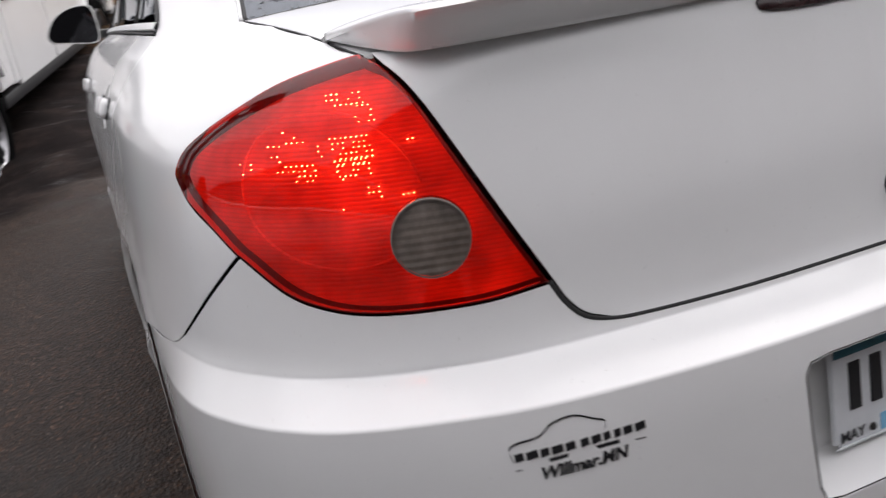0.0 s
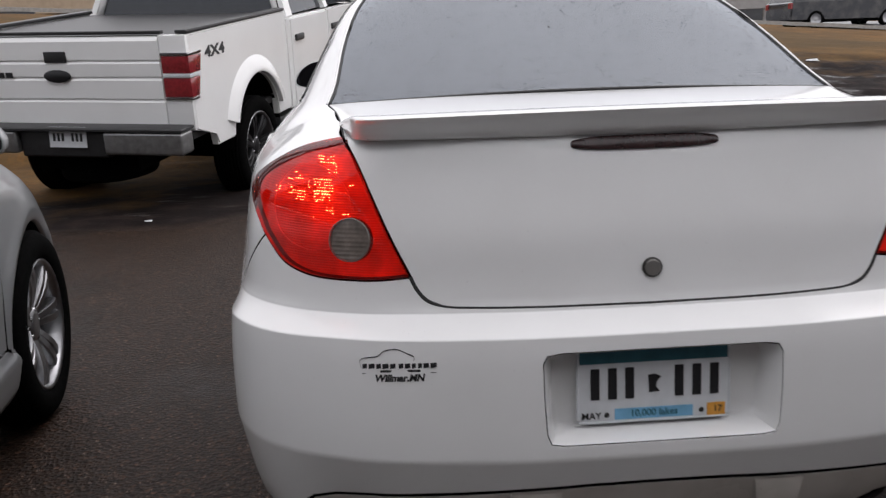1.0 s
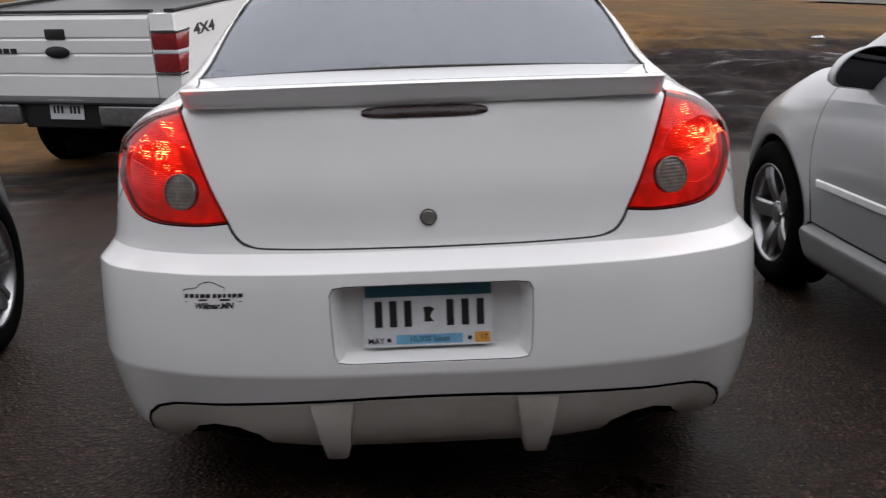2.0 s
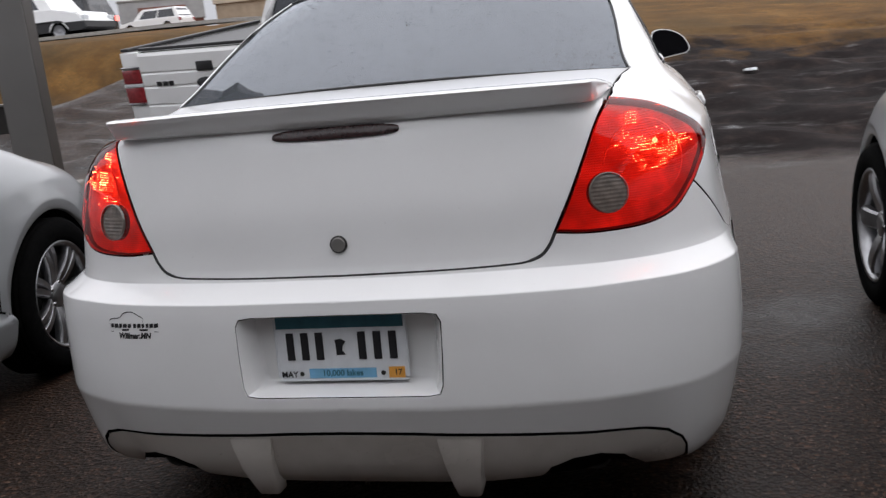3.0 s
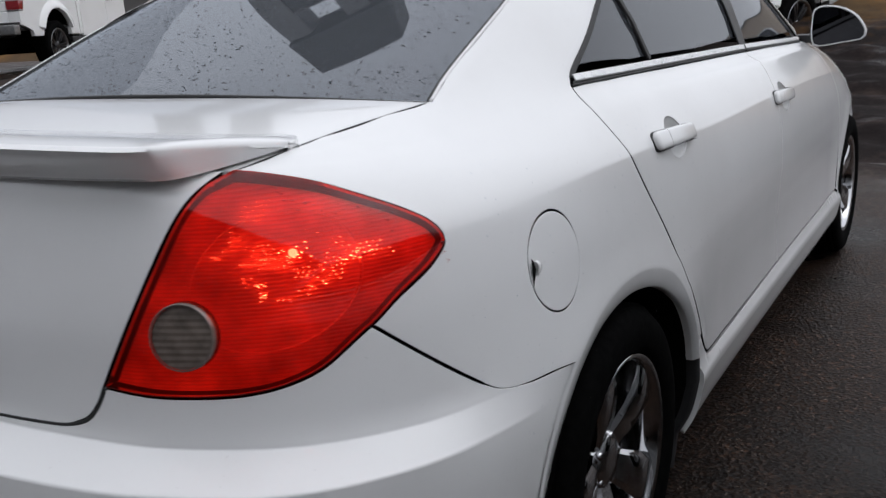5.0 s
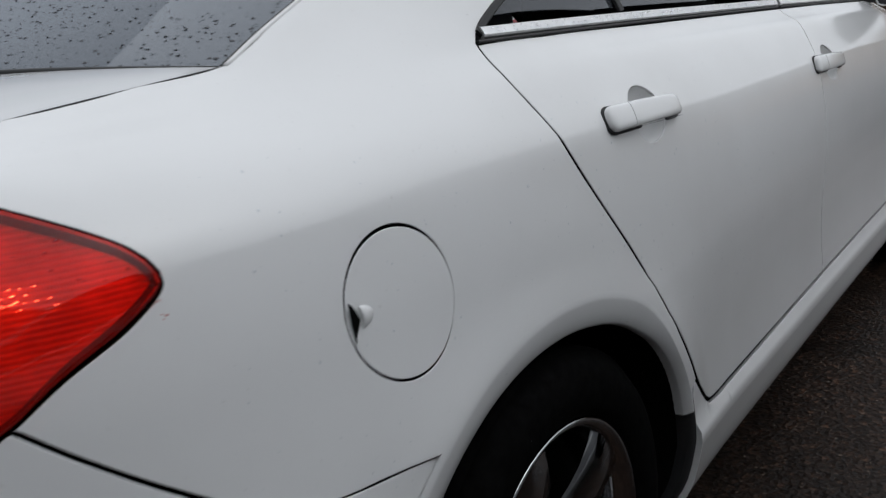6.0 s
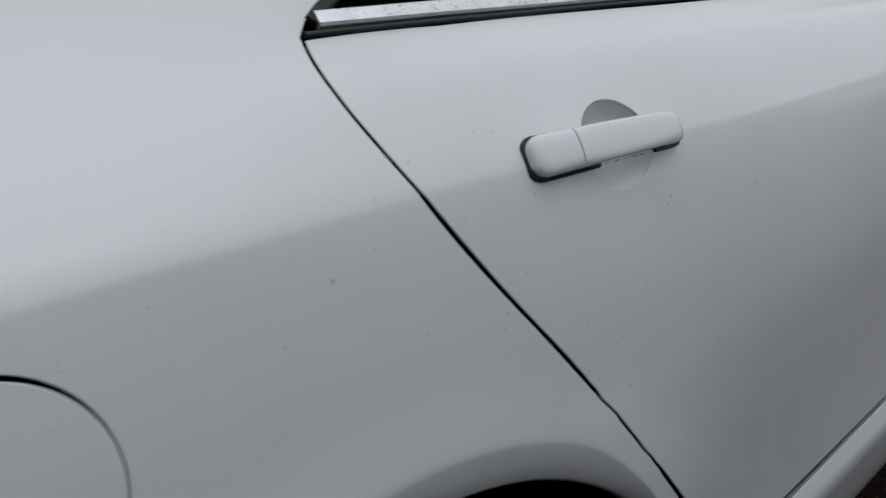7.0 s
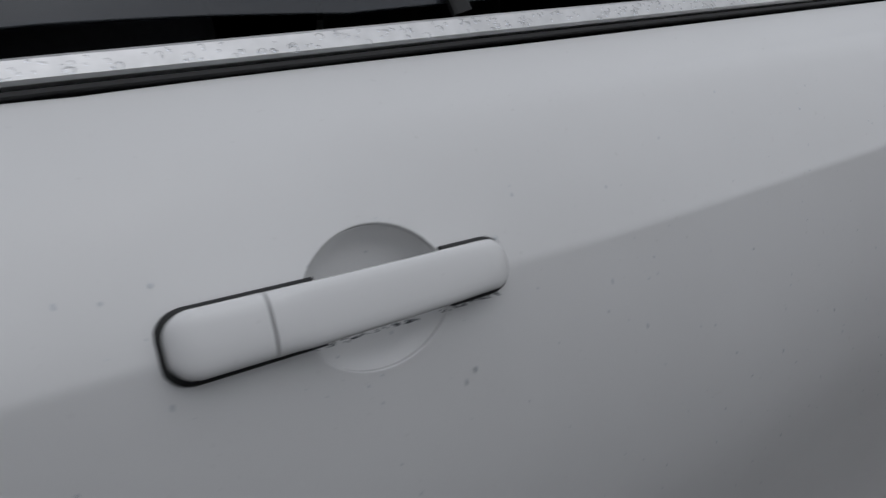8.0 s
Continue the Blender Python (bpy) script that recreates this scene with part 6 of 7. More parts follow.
def pickup(at, mat, label):
    """Crew-cab pickup; origin on the ground under the rear axle, nose to +y."""
    t = empty("pickup_truck")
    tagged(t, label, "pickup truck")
    W, tail, rail = 1.0, -1.13, 1.485
    R, AZ, AR = .43, .555, .51  # tyre; middle and radius of the arches
    for sg, mir in ((1, False), (-1, True)):
        # bed side with a flared arch
        bm = bmesh.new()
        loop = [(tail + .02, rail), (.78, rail + .01), (.78, .62), (.47, .62)] + arch_loop(0, AZ, AR, 25, 155) + [(-.47, .62), (-.78, .62), (-.80, .72), (tail + .02, .80)]
        prism(bm, loop, sg * (W - .06), sg * W)
        bmesh.ops.bevel(bm, geom=[e for e in bm.edges if abs(e.verts[0].co.x - e.verts[1].co.x) < .001 and abs(abs(e.verts[0].co.x) - W) < .001], offset=.012, segments=2, affect="EDGES")
        side = part("bed_side", bm, mat, t, smooth=35)
        a = np.radians(np.linspace(20, 160, 26))
        rows = [[(sg * (W - .004 + o), r * math.cos(w), AZ + r * math.sin(w)) for w in a] for r, o in ((.505, -.03), (.505, .045), (.515, .052), (.56, .045), (.62, .018), (.65, .0))]
        fix_normals(patch("wheel_flare", rows, mat, t, thick=0))
        bm = bmesh.new()
        box(bm, (min(sg * (W - .09), sg * (W + .004)), tail + .02, rail + .004), (max(sg * (W - .09), sg * (W + .004)), .78, rail + .034), .012)
        part("rail_cap", bm, BLACK, t, "black bed rail cap", smooth=40)
        bm = bmesh.new()
        box(bm, (min(sg * .788, sg * (W - .002)), tail - .002, .80), (max(sg * .788, sg * (W - .002)), tail + .07, rail), .012, 2)
        part("corner_post", bm, mat, t, smooth=40)
        # tail lamp
        lamp = empty("tail_light")
        lamp.parent = t
        lamp["label"] = "red tail light with a pale bar"
        xi, xo = sg * .795, sg * (W + .012)
        for nm, z0, z1, m_, po in (("upper_lens", 1.215, 1.340, DULL_RED, 0), ("lower_lens", 1.045, 1.185, DULL_RED, 0), ("clear_bar", 1.187, 1.213, PLATE_WHITE, .004), ("top_trim", 1.342, 1.362, CHROME, .003), ("foot_trim", 1.025, 1.043, CHROME, .003)):
            bm = bmesh.new()
            lo_, hi_ = (min(xi, xo), tail - .012 - po, z0), (max(xi, xo), tail + .20, z1)
            box(bm, lo_, hi_, .010 if z1 - z0 > .05 else .004)
            for v in bm.verts:  # the lamp narrows towards its foot
                if v.co.y > tail + .1:
                    v.co.y -= max(0, 1.36 - v.co.z) * .30
            part(nm, bm, m_, lamp, smooth=40)
        # cab side, doors and glass
        bm = bmesh.new()
        loop = [(.80, .60), (.80, 1.43), (3.05, 1.40), (3.06, .60)]
        prism(bm, loop, sg * (W - .10), sg * (W - .004))
        bmesh.ops.bevel(bm, geom=list(bm.edges), offset=.02, segments=2, affect="EDGES")
        part("cab_side", bm, mat, t, smooth=40)
        for y0, y1 in ((.90, 1.92), (1.96, 3.02)):
            bm = bmesh.new()
            prism(bm, [(y0, .58), (y0, 1.41), (y1, 1.40), (y1, .58)], sg * (W - .03), sg * (W + .006))
            bmesh.ops.bevel(bm, geom=list(bm.edges), offset=.008, segments=2, affect="EDGES")
            door = part("door", bm, mat, t, smooth=40)
            bm = bmesh.new()
            box(bm, (min(sg * W, sg * (W + .03)), y0 + .08, 1.20), (max(sg * W, sg * (W + .03)), y0 + .28, 1.26), .012)
            part("door_handle", bm, BLACK, door, "black pull handle", smooth=40)
        gx0, gx1 = sg * (W - .05), sg * (W - .20)
        wins = (((.98, 1.44), (1.10, 1.84), (1.88, 1.86), (1.92, 1.44)), ((1.98, 1.44), (1.98, 1.86), (2.48, 1.83), (2.98, 1.44)))
        for q in wins:
            rows = [[(gx0, q[0][0], q[0][1]), (gx1 + sg * .02, q[1][0], q[1][1])], [(gx0, q[3][0], q[3][1]), (gx1 + sg * .02, q[2][0], q[2][1])]]
            patch("side_window", rows, SIDE_GLASS, t, thick=.006, smooth=False)
        for q in (((.84, 1.42), (.97, 1.86), (1.10, 1.86), (.98, 1.42)), ((1.90, 1.42), (1.87, 1.87), (1.99, 1.87), (2.0, 1.42)), ((2.97, 1.41), (2.40, 1.86), (2.50, 1.88), (3.14, 1.41)), ((.97, 1.84), (1.02, 1.90), (2.42, 1.89), (2.46, 1.82))):
            rows = [[(gx0 if z < 1.6 else gx1, y, z) for y, z in (q[0], q[1])], [(gx0 if z < 1.6 else gx1, y, z) for y, z in (q[3], q[2])]]
            patch("pillar", rows, mat, t, thick=.05, smooth=False, flip=sg > 0)
        # fender, rocker, mirror, wheels
        bm = bmesh.new()
        loop = [(3.08, .62), (3.08, 1.38), (3.4, 1.34), (4.42, 1.24), (4.52, 1.10), (4.52, .62), (4.16, .62)] + arch_loop(3.70, AZ, AR, 25, 155) + [(3.24, .62)]
        prism(bm, loop, sg * (W - .16), sg * (W - .004))
        bmesh.ops.bevel(bm, geom=[e for e in bm.edges if e.calc_length() > .1], offset=.03, segments=2, affect="EDGES")
        part("front_fender", bm, mat, t, smooth=40)
        rows = [[(sg * (W - .004 + o), 3.70 + r * math.cos(w), AZ + r * math.sin(w)) for w in a] for r, o in ((.505, -.03), (.505, .03), (.54, .035), (.60, .012), (.62, .0))]
        fix_normals(patch("wheel_flare", rows, mat, t, thick=0))
        bm = bmesh.new()
        box(bm, (min(sg * (W - .12), sg * (W - .01)), .50, .48), (max(sg * (W - .12), sg * (W - .01)), 3.22, .58), .02)
        part("rocker", bm, BLACK, t, smooth=40)
        bm = bmesh.new()
        box(bm, (min(sg * (W + .03), sg * (W + .22)), 2.84, 1.42), (max(sg * (W + .03), sg * (W + .22)), 2.94, 1.66), .035, 3)
        box(bm, (min(sg * (W - .06), sg * (W + .08)), 2.86, 1.44), (max(sg * (W - .06), sg * (W + .08)), 2.92, 1.50), .01)
        part("side_mirror", bm, BLACK, t, "black side mirror", smooth=40)
        truck_wheel(t, W - .13, 0, R, mir, .43)
        truck_wheel(t, W - .13, 3.70, R, mir, .43)
        for ay in (0, 3.70):
            fix_normals(patch("wheel_liner", [[(sg * x, ay + .508 * math.cos(w), AZ + .508 * math.sin(w)) for w in np.radians(np.linspace(-5, 185, 18))] for x in (W - .02, .52)] + [[(sg * .52, ay + .02 * math.cos(w), AZ + .02 * math.sin(w)) for w in np.radians(np.linspace(-5, 185, 18))]], SHELL, t, thick=0))
        if sg > 0:
            em = empty("side_emblem")
            em.parent = t
            text_mesh("lettering", "4X4", .112, INK, em, pose(W + .0015, -.69, 1.325, 0, 0, 90) @ Matrix.Diagonal((1.75, 1, 1, 1)), bold=.004, depth=.001)
    # tailgate
    rows = []
    for z, o in ((.81, .004), (.83, -.004), (1.005, -.006), (1.02, .004), (1.035, -.008), (1.165, -.010), (1.18, .0), (1.195, -.010), (1.285, -.012), (1.30, -.002), (1.315, -.012), (1.445, -.010), (1.47, .004), (1.475, .03)):
        rows.append([(x, tail + o, z) for x in np.linspace(-.785, .785, 24)])
    gate = patch("tailgate", rows, mat, t, "white tailgate with three pressed lines", thick=.05, smooth=False, flip=True)
    bm = bmesh.new()
    box(bm, (-.135, tail - .022, 1.295), (.045, tail - .004, 1.375), .010)
    part("tailgate_handle", bm, BLACK, gate, "black tailgate handle", smooth=40)
    v, f = lathe([(-.004, .0), (-.004, .105), (.010, .112), (.016, .100), (.018, .0)], 36, "z")
    badge = mesh_object("oval_badge", [(q[0] - .045, tail - .012 - q[2], 1.198 + q[1] * .42) for q in v], f, INK, gate, "dark oval badge, plain")
    fix_normals(badge)
    bm = bmesh.new()
    for k in range(3):
        box(bm, (-.62 + k * .07, tail - .016, 1.185), (-.565 + k * .07, tail - .008, 1.225), .002)
    part("model_badge", bm, INK, gate)
    bm = bmesh.new()
    box(bm, (-.80, tail + .02, rail + .002), (.80, tail + .075, rail + .030), .012)
    part("tailgate_cap", bm, BLACK, gate, "black cap on the tailgate", smooth=40)
    # bumper with a step, plate
    bp = empty("rear_bumper")
    bp.parent = t
    for nm, lo, hi, m_ in (("bumper_left", (-.98, tail - .20, .655), (-.36, tail - .02, .82), METAL_STEP), ("bumper_right", (.36, tail - .20, .655), (.98, tail - .02, .82), METAL_STEP), ("bumper_middle", (-.36, tail - .15, .62), (.36, tail - .02, .82), BLACK), ("step_pad", (-.99, tail - .205, .822), (.99, tail + .0, .85), BLACK)):
        bm = bmesh.new()
        box(bm, lo, hi, .022, 3)
        part(nm, bm, m_, bp, smooth=40)
    pl = empty("license_plate")
    pl.parent = t
    pl["label"] = "pale blue-white licence plate"
    pl.matrix_basis = pose(.05, tail - .158, .775, -6, 0, 0)
    bm = bmesh.new()
    box(bm, (-.1525, -.003, -.076), (.1525, .003, .076), .002)
    part("sheet", bm, PLATE_WHITE, pl)
    bars("head", [(0, .060, .29, .022)], PLATE_BLUE, pl, pose(0, -.0035, 0))
    for x in (-.11, -.075, -.04, .04, .075, .11):
        bars("number_bar", [(x, .0, .02, .06)], INK, pl, pose(0, -.0035, 0))
    # bed floor, front wall, cab back, roof, hood, nose, chassis, spare
    bm = bmesh.new()
    box(bm, (-.94, tail + .05, .72), (.94, .78, .78), .01)
    box(bm, (-.94, .72, .72), (.94, .79, 1.46), .01)
    part("bed", bm, BLACK, t)
    cover = bmesh.new()
    box(cover, (-.90, tail + .05, 1.45), (.90, .76, 1.48), .01)
    part("bed_cover", cover, BLACK, t, "black bed cover")
    bm = bmesh.new()
    box(bm, (-.94, .82, .60), (.94, .90, 1.43), .02)
    part("cab_back", bm, mat, t, smooth=40)
    rows = [[(x, .855, 1.435), (x * .86, .985, 1.84)] for x in np.linspace(-.90, .90, 9)]
    patch("cab_rear_window", rows, SIDE_GLASS, t, thick=.006, smooth=False)
    for sg in (-1, 1):
        tube("rear_window_frame", [(sg * .90, .845, 1.43), (sg * .775, .975, 1.85)], .03, mat, t)
    tube("rear_window_foot", [(-.9, .843, 1.433), (.9, .843, 1.433)], .022, BLACK, t)
    rows = [[(x, y, z + .035 * (1 - (x / .8) ** 2)) for x in np.linspace(-.80, .80, 13)] for y, z in ((.95, 1.84), (.99, 1.885), (1.1, 1.905), (1.7, 1.925), (2.2, 1.91), (2.42, 1.885), (2.5, 1.85))]
    patch("roof", rows, mat, t, thick=.05, flip=True)
    rows = [[(x * (.80 + .12 * s) / .8, 2.47 + (3.10 - 2.47) * s + .10 * (1 - (x / .8) ** 2) * s, 1.86 + (1.40 - 1.86) * s) for x in np.linspace(-.80, .80, 13)] for s in np.linspace(0, 1, 5)]
    patch("windshield", rows, SIDE_GLASS, t, thick=.006, flip=True)
    rows = [[(x, y, z + .03 * (1 - (x / .86) ** 2)) for x in np.linspace(-.86, .86, 13)] for y, z in ((3.08, 1.385), (3.6, 1.35), (4.2, 1.29), (4.45, 1.24), (4.54, 1.14))]
    patch("hood", rows, mat, t, thick=.03, flip=True)
    bm = bmesh.new()
    box(bm, (-.94, 4.40, .60), (.94, 4.60, 1.16), .05)
    part("grille", bm, BLACK, t, smooth=40)
    bm = bmesh.new()
    box(bm, (-.98, 4.42, .42), (.98, 4.70, .64), .05)
    part("front_bumper", bm, METAL_STEP, t, smooth=40)
    bm = bmesh.new()
    box(bm, (-.45, tail + .1, .46), (.45, 4.3, .62), .02)
    box(bm, (-.80, -.07, .34), (.80, .07, .46), .03)
    box(bm, (-.92, .9, .52), (.92, 3.1, .64), .02)
    part("chassis", bm, SHELL, t)
    v, f = lathe([(-.10, .19), (-.11, .30), (-.09, .36), (-.06, .375), (.06, .375), (.09, .36), (.11, .30), (.10, .19)], 32, "z")
    sp = mesh_object("spare_tyre", [(q[0], q[1] - .72, q[2] + .46) for q in v], f, TYRE, t, "spare tyre under the bed")
    rows = [[(x, y, 1.15) for x in (-.88, .88)] for y in (.95, 3.0)]
    bm = bmesh.new()
    for x in (-.42, .42):
        box(bm, (x - .26, 1.05, .7), (x + .26, 1.2, 1.45), .06)
        box(bm, (x - .26, 2.1, .7), (x + .26, 2.25, 1.50), .06)
        box(bm, (x - .12, 2.08, 1.5), (x + .12, 2.18, 1.68), .04)
    part("cab_seats", bm, INTERIOR, t, smooth=45)
    t.matrix_world = at
    return t


RIM_DARK = simple("black_alloy", (.03, .03, .032), .3, .6, vary=.2, scale=40, bump=.05)
METAL_STEP = simple("dull_chrome", (.30, .30, .30), .35, .8, vary=.2, scale=18, bump=.1)
near_truck = pickup(Matrix.Translation((-2.515, 6.675, -.057)) @ pose(0, 0, 0, 0, 0, -16.2) @ pose(0, 0, 0, 6.1) @ pose(0, 0, 0, 0, 1.3, 0) @ Matrix.Scale(1.017, 4), TRUCK_WHITE, "white four-wheel-drive pickup parked nose-up on the grassy bank")
copy_thing(near_truck, Matrix.Translation((-13.6, 9.11, .58)) @ pose(0, 0, 0, 0, 0, 27))


# ---- twin-post sign ----
def twin_post_sign():
    s = empty("pylon_sign")
    tagged(s, "tall twin-post steel sign, post sides and cross bars coloured dark for shade", "sign")
    for x in (0.0, .89):
        post = empty("post")
        post.parent = s
        bm = bmesh.new()
        box(bm, (x - .205, -.02, -.3), (x + .145, .0, 6.94), .004)
        box(bm, (x - .205, .40, -.3), (x + .145, .42, 6.94), .004)
        part("flange", bm, METAL_POST, post, "brushed grey steel face")
        bm = bmesh.new()
        # the channel's shade is put into the dark colour of the sides
        box(bm, (x - .20, .002, -.3), (x - .12, .398, 6.94), .004)
        box(bm, (x + .07, .002, -.3), (x + .15, .398, 6.94), .004)
        part("web", bm, METAL_DARK, post, "steel side, coloured dark for its channel's shade")
        bm = bmesh.new()
        box(bm, (x - .32, -.14, -.1), (x + .32, .46, .12), .02)
        part("footing", bm, CONCRETE, post, "concrete footing")
    for z0, z1 in ((.70, .97), (5.85, 6.22)):
        bm = bmesh.new()
        box(bm, (.152, .02, z0), (.684, .38, z1), .01)
        part("cross_bar", bm, METAL_DARK, s, "steel cross bar, coloured dark for its channel's shade")
        bm = bmesh.new()
        box(bm, (.152, -.01, z1 + .001), (.684, .41, z1 + .02), .004)
        part("bar_plate", bm, METAL_POST, s)
    bm = bmesh.new()
    box(bm, (-.24, -.10, 6.98), (1.34, .48, 8.55), .03)
    part("sign_box", bm, METAL_DARK, s, "dark sign box, blank")
    bm = bmesh.new()
    box(bm, (-.02, -.026, 1.82), (.07, -.021, 1.94), .002)
    part("rating_label", bm, LABEL_GREY, s, "small grey rating label")
    s.matrix_world = pose(-6.07, 5.87, ground_z(-5.8, 5.8), 0, 0, 23)
    return s


METAL_POST = simple("brushed_grey_steel", (.17, .165, .158), .42, .35, vary=.07, scale=1.6, bump=.03)
LABEL_GREY = simple("grey_label", (.24, .24, .235), .5, vary=.1, scale=60, bump=0)
# darker copy of the post steel for shaded channels; also the sign box
METAL_DARK = simple("dark_sign_steel", (.03, .028, .026), .5, .2, vary=.25, scale=8, bump=.06)
CONCRETE = simple("grey_concrete", (.28, .27, .25), .85, vary=.2, scale=14, bump=.3)
twin_post_sign()


# ---- an unseen wall behind the camera, added to block light and close the lot ----
def back_wall():
    bm = bmesh.new()
    box(bm, (-26, -8.3, -.2), (26, -8.0, 7.4), .02)
    ob = part("wall_south", bm, BLOCKER_GREY, None)
    tagged(ob, "plain dark wall behind the lot, unseen, added to hold back light", "wall", kind="structure")


BLOCKER_GREY = simple("blocking_wall_grey", (.09, .09, .095), .7, vary=.15, scale=1.5, bump=.1)
back_wall()


# ---- road on the bank, far vehicles and buildings ----
def road_strip():
    xs = np.linspace(-120, 120, 121)
    rows = []
    for d in np.linspace(0, 14, 8):
        y = 5.1 + .06 * np.clip(xs, -6, 6) + 17.5 + d
        z = height(xs, y + 3) + .03
        rows.append(np.column_stack([xs, y, z]))
    m = simple("grey_wet_road", (.11, .11, .115), .4, vary=.15, scale=3, bump=.1)
    ob = patch("road", rows, m, None, thick=0, flip=True)
    tagged(ob, "grey wet road along the top of the bank", "road", kind="structure")
    kerb = []
    for d, h in ((-.30, .0), (-.28, .10), (-.02, .10), (0, .0)):
        y = 5.1 + .06 * np.clip(xs, -6, 6) + 17.4 + d
        kerb.append(np.column_stack([xs, y, height(xs, y + 3) + .03 + h]))
    ob = patch("kerb", kerb, CONCRETE, None, thick=0, flip=True, smooth=False)
    tagged(ob, "pale concrete kerb of the road", "kerb", kind="structure")


def far_vehicle(name, label, category, paint_mat, size, at, lamps=False, cladding=False):
    """A vehicle seen from afar: body with arches, glasshouse, windows, lamps and wheels; length along +y."""
    L, Wd, H, hood = size
    t = empty(name)
    tagged(t, label, category)
    hw = Wd / 2
    sill, belt = .32, H * .57
    prof = [(-L / 2, sill + .12), (-L / 2 + .03, belt * .92), (-L / 2 + .12, belt), (L / 2 - hood, belt), (L / 2 - .25, belt * .86), (L / 2 - .02, belt * .62), (L / 2, sill + .1), (L / 2 - .1, sill)]
    prof += [(L * .31 + .36, sill)] + arch_loop(L * .31, .33, .36, 10, 170, 9) + [(L * .31 - .36, sill), (-L * .29 + .36, sill)] + arch_loop(-L * .29, .33, .36, 10, 170, 9) + [(-L * .29 - .36, sill), (-L / 2 + .08, sill)]
    bm = bmesh.new()
    prism(bm, prof, -hw, hw)
    bmesh.ops.bevel(bm, geom=[e for e in bm.edges if abs(abs(e.verts[0].co.x) - hw) < .001 and abs(e.verts[0].co.x - e.verts[1].co.x) < .001 and min(e.verts[0].co.z, e.verts[1].co.z) > sill + .05], offset=.05, segments=2, affect="EDGES")
    part("body", bm, paint_mat, t, smooth=40)
    if cladding:
        bm = bmesh.new()
        prism(bm, [(-L / 2 - .02, .40), (-L / 2 - .02, .64), (L / 2 + .01, .60), (L / 2 + .02, .40)] + prof[7:], -hw - .012, hw + .012)
        part("lower_cladding", bm, BLACK, t, "dark grey lower cladding")
        for sg in (-1, 1):
            tube("roof_rail", [(sg * (hw - .27), y, H + z) for y, z in ((-L / 2 + .55, -.02), (-L / 2 + .75, .05), (L / 2 - hood - .95, .05), (L / 2 - hood - .75, -.02))], .022, BLACK, t)
    y0, y1 = -L / 2 + .10, L / 2 - hood
    rows = []
    for s, z in ((0, belt - .01), (.5, belt + (H - belt) * .55), (.88, H - .06), (1, H)):
        x = hw - .06 - .17 * s
        a, b = y0 + .30 * s, y1 - .62 * s
        rows.append([(-x, a, z), (-x, b, z), (x, b, z), (x, a, z), (-x, a, z)])
    bm = bmesh.new()
    rings = [[bm.verts.new(p) for p in r[:4]] for r in rows]
    for ra, rb in zip(rings, rings[1:]):
        for i in range(4):
            bm.faces.new((ra[i], ra[(i + 1) % 4], rb[(i + 1) % 4], rb[i]))
    bm.faces.new(rings[-1])
    part("glasshouse", bm, paint_mat, t, smooth=50)
    n = 3 if L > 4.5 else 2
    for sg in (-1, 1):
        for k in range(n):
            a0, a1 = .06 + k * .88 / n, .06 + (k + 1) * .88 / n - .03
            q = []
            for s, z in ((.12, belt + .05), (.80, H - .12)):
                x = hw - .052 - .17 * s * 1.0
                ya, yb = y0 + .30 * s + .05, y1 - .62 * s - .08
                q.append([(sg * x, ya + (yb - ya) * a, z) for a in (a0, a1)])
            patch("side_window", q, FAR_GLASS, t, thick=.01, smooth=False, flip=sg < 0)
        for yy in (L * .31, -L * .29):
            v, f = lathe([(-.10, .20), (-.10, .31), (.06, .33), (.10, .30), (.10, .21), (.07, .19), (.08, .05), (.085, 0)], 20)
            w = mesh_object("wheel", v, f, [TYRE, ALLOY], t)
            w.data.polygons.foreach_set("material_index", np.array([1 if i >= 4 * 20 else 0 for i in range(len(w.data.polygons))], dtype=np.int32))
            w.matrix_basis = pose(sg * (hw - .10), yy, .33, 0, 0, 0 if sg > 0 else 180)
        bm = bmesh.new()
        box(bm, (min(sg * (hw - .22), sg * (hw - .01)), -L / 2 - .01, belt * .72), (max(sg * (hw - .22), sg * (hw - .01)), -L / 2 + .10, belt * .94), .02)
        part("tail_light", bm, LIT_RED if lamps else DULL_RED, t, "lit red tail light" if lamps else "red tail light")
        bm = bmesh.new()
        box(bm, (min(sg * (hw - .30), sg * (hw - .04)), L / 2 - .12, belt * .62), (max(sg * (hw - .30), sg * (hw - .04)), L / 2 + .005, belt * .76), .02)
        part("headlight", bm, PLATE_WHITE, t)
    for yy, zz, nm in ((y0 + .155, belt, "rear_window"), (y1 - .30, belt, "windshield")):
        sgn = -1 if nm == "rear_window" else 1
        q = []
        for s, z in ((.12, belt + .05), (.82, H - .10)):
            x = (hw - .16 - .17 * s)
            y = (y0 + .30 * s - .012) if sgn < 0 else (y1 - .62 * s + .012)
            q.append([(-x, y, z), (x, y, z)])
        patch(nm, q, FAR_GLASS, t, thick=.01, smooth=False, flip=sgn < 0)
    bm = bmesh.new()
    box(bm, (-hw + .12, -L / 2 + .25, .22), (hw - .12, L / 2 - .25, .40), .03)
    part("underside", bm, SHELL, t)
    t.matrix_world = at
    return t


FAR_GLASS = simple("dark_window", (.03, .032, .036), .08, vary=.2, scale=5, bump=0, Coat_Weight=1.0)
LIT_RED = glow("lit_tail_lamp", (1.0, .05, .06), 3.0)


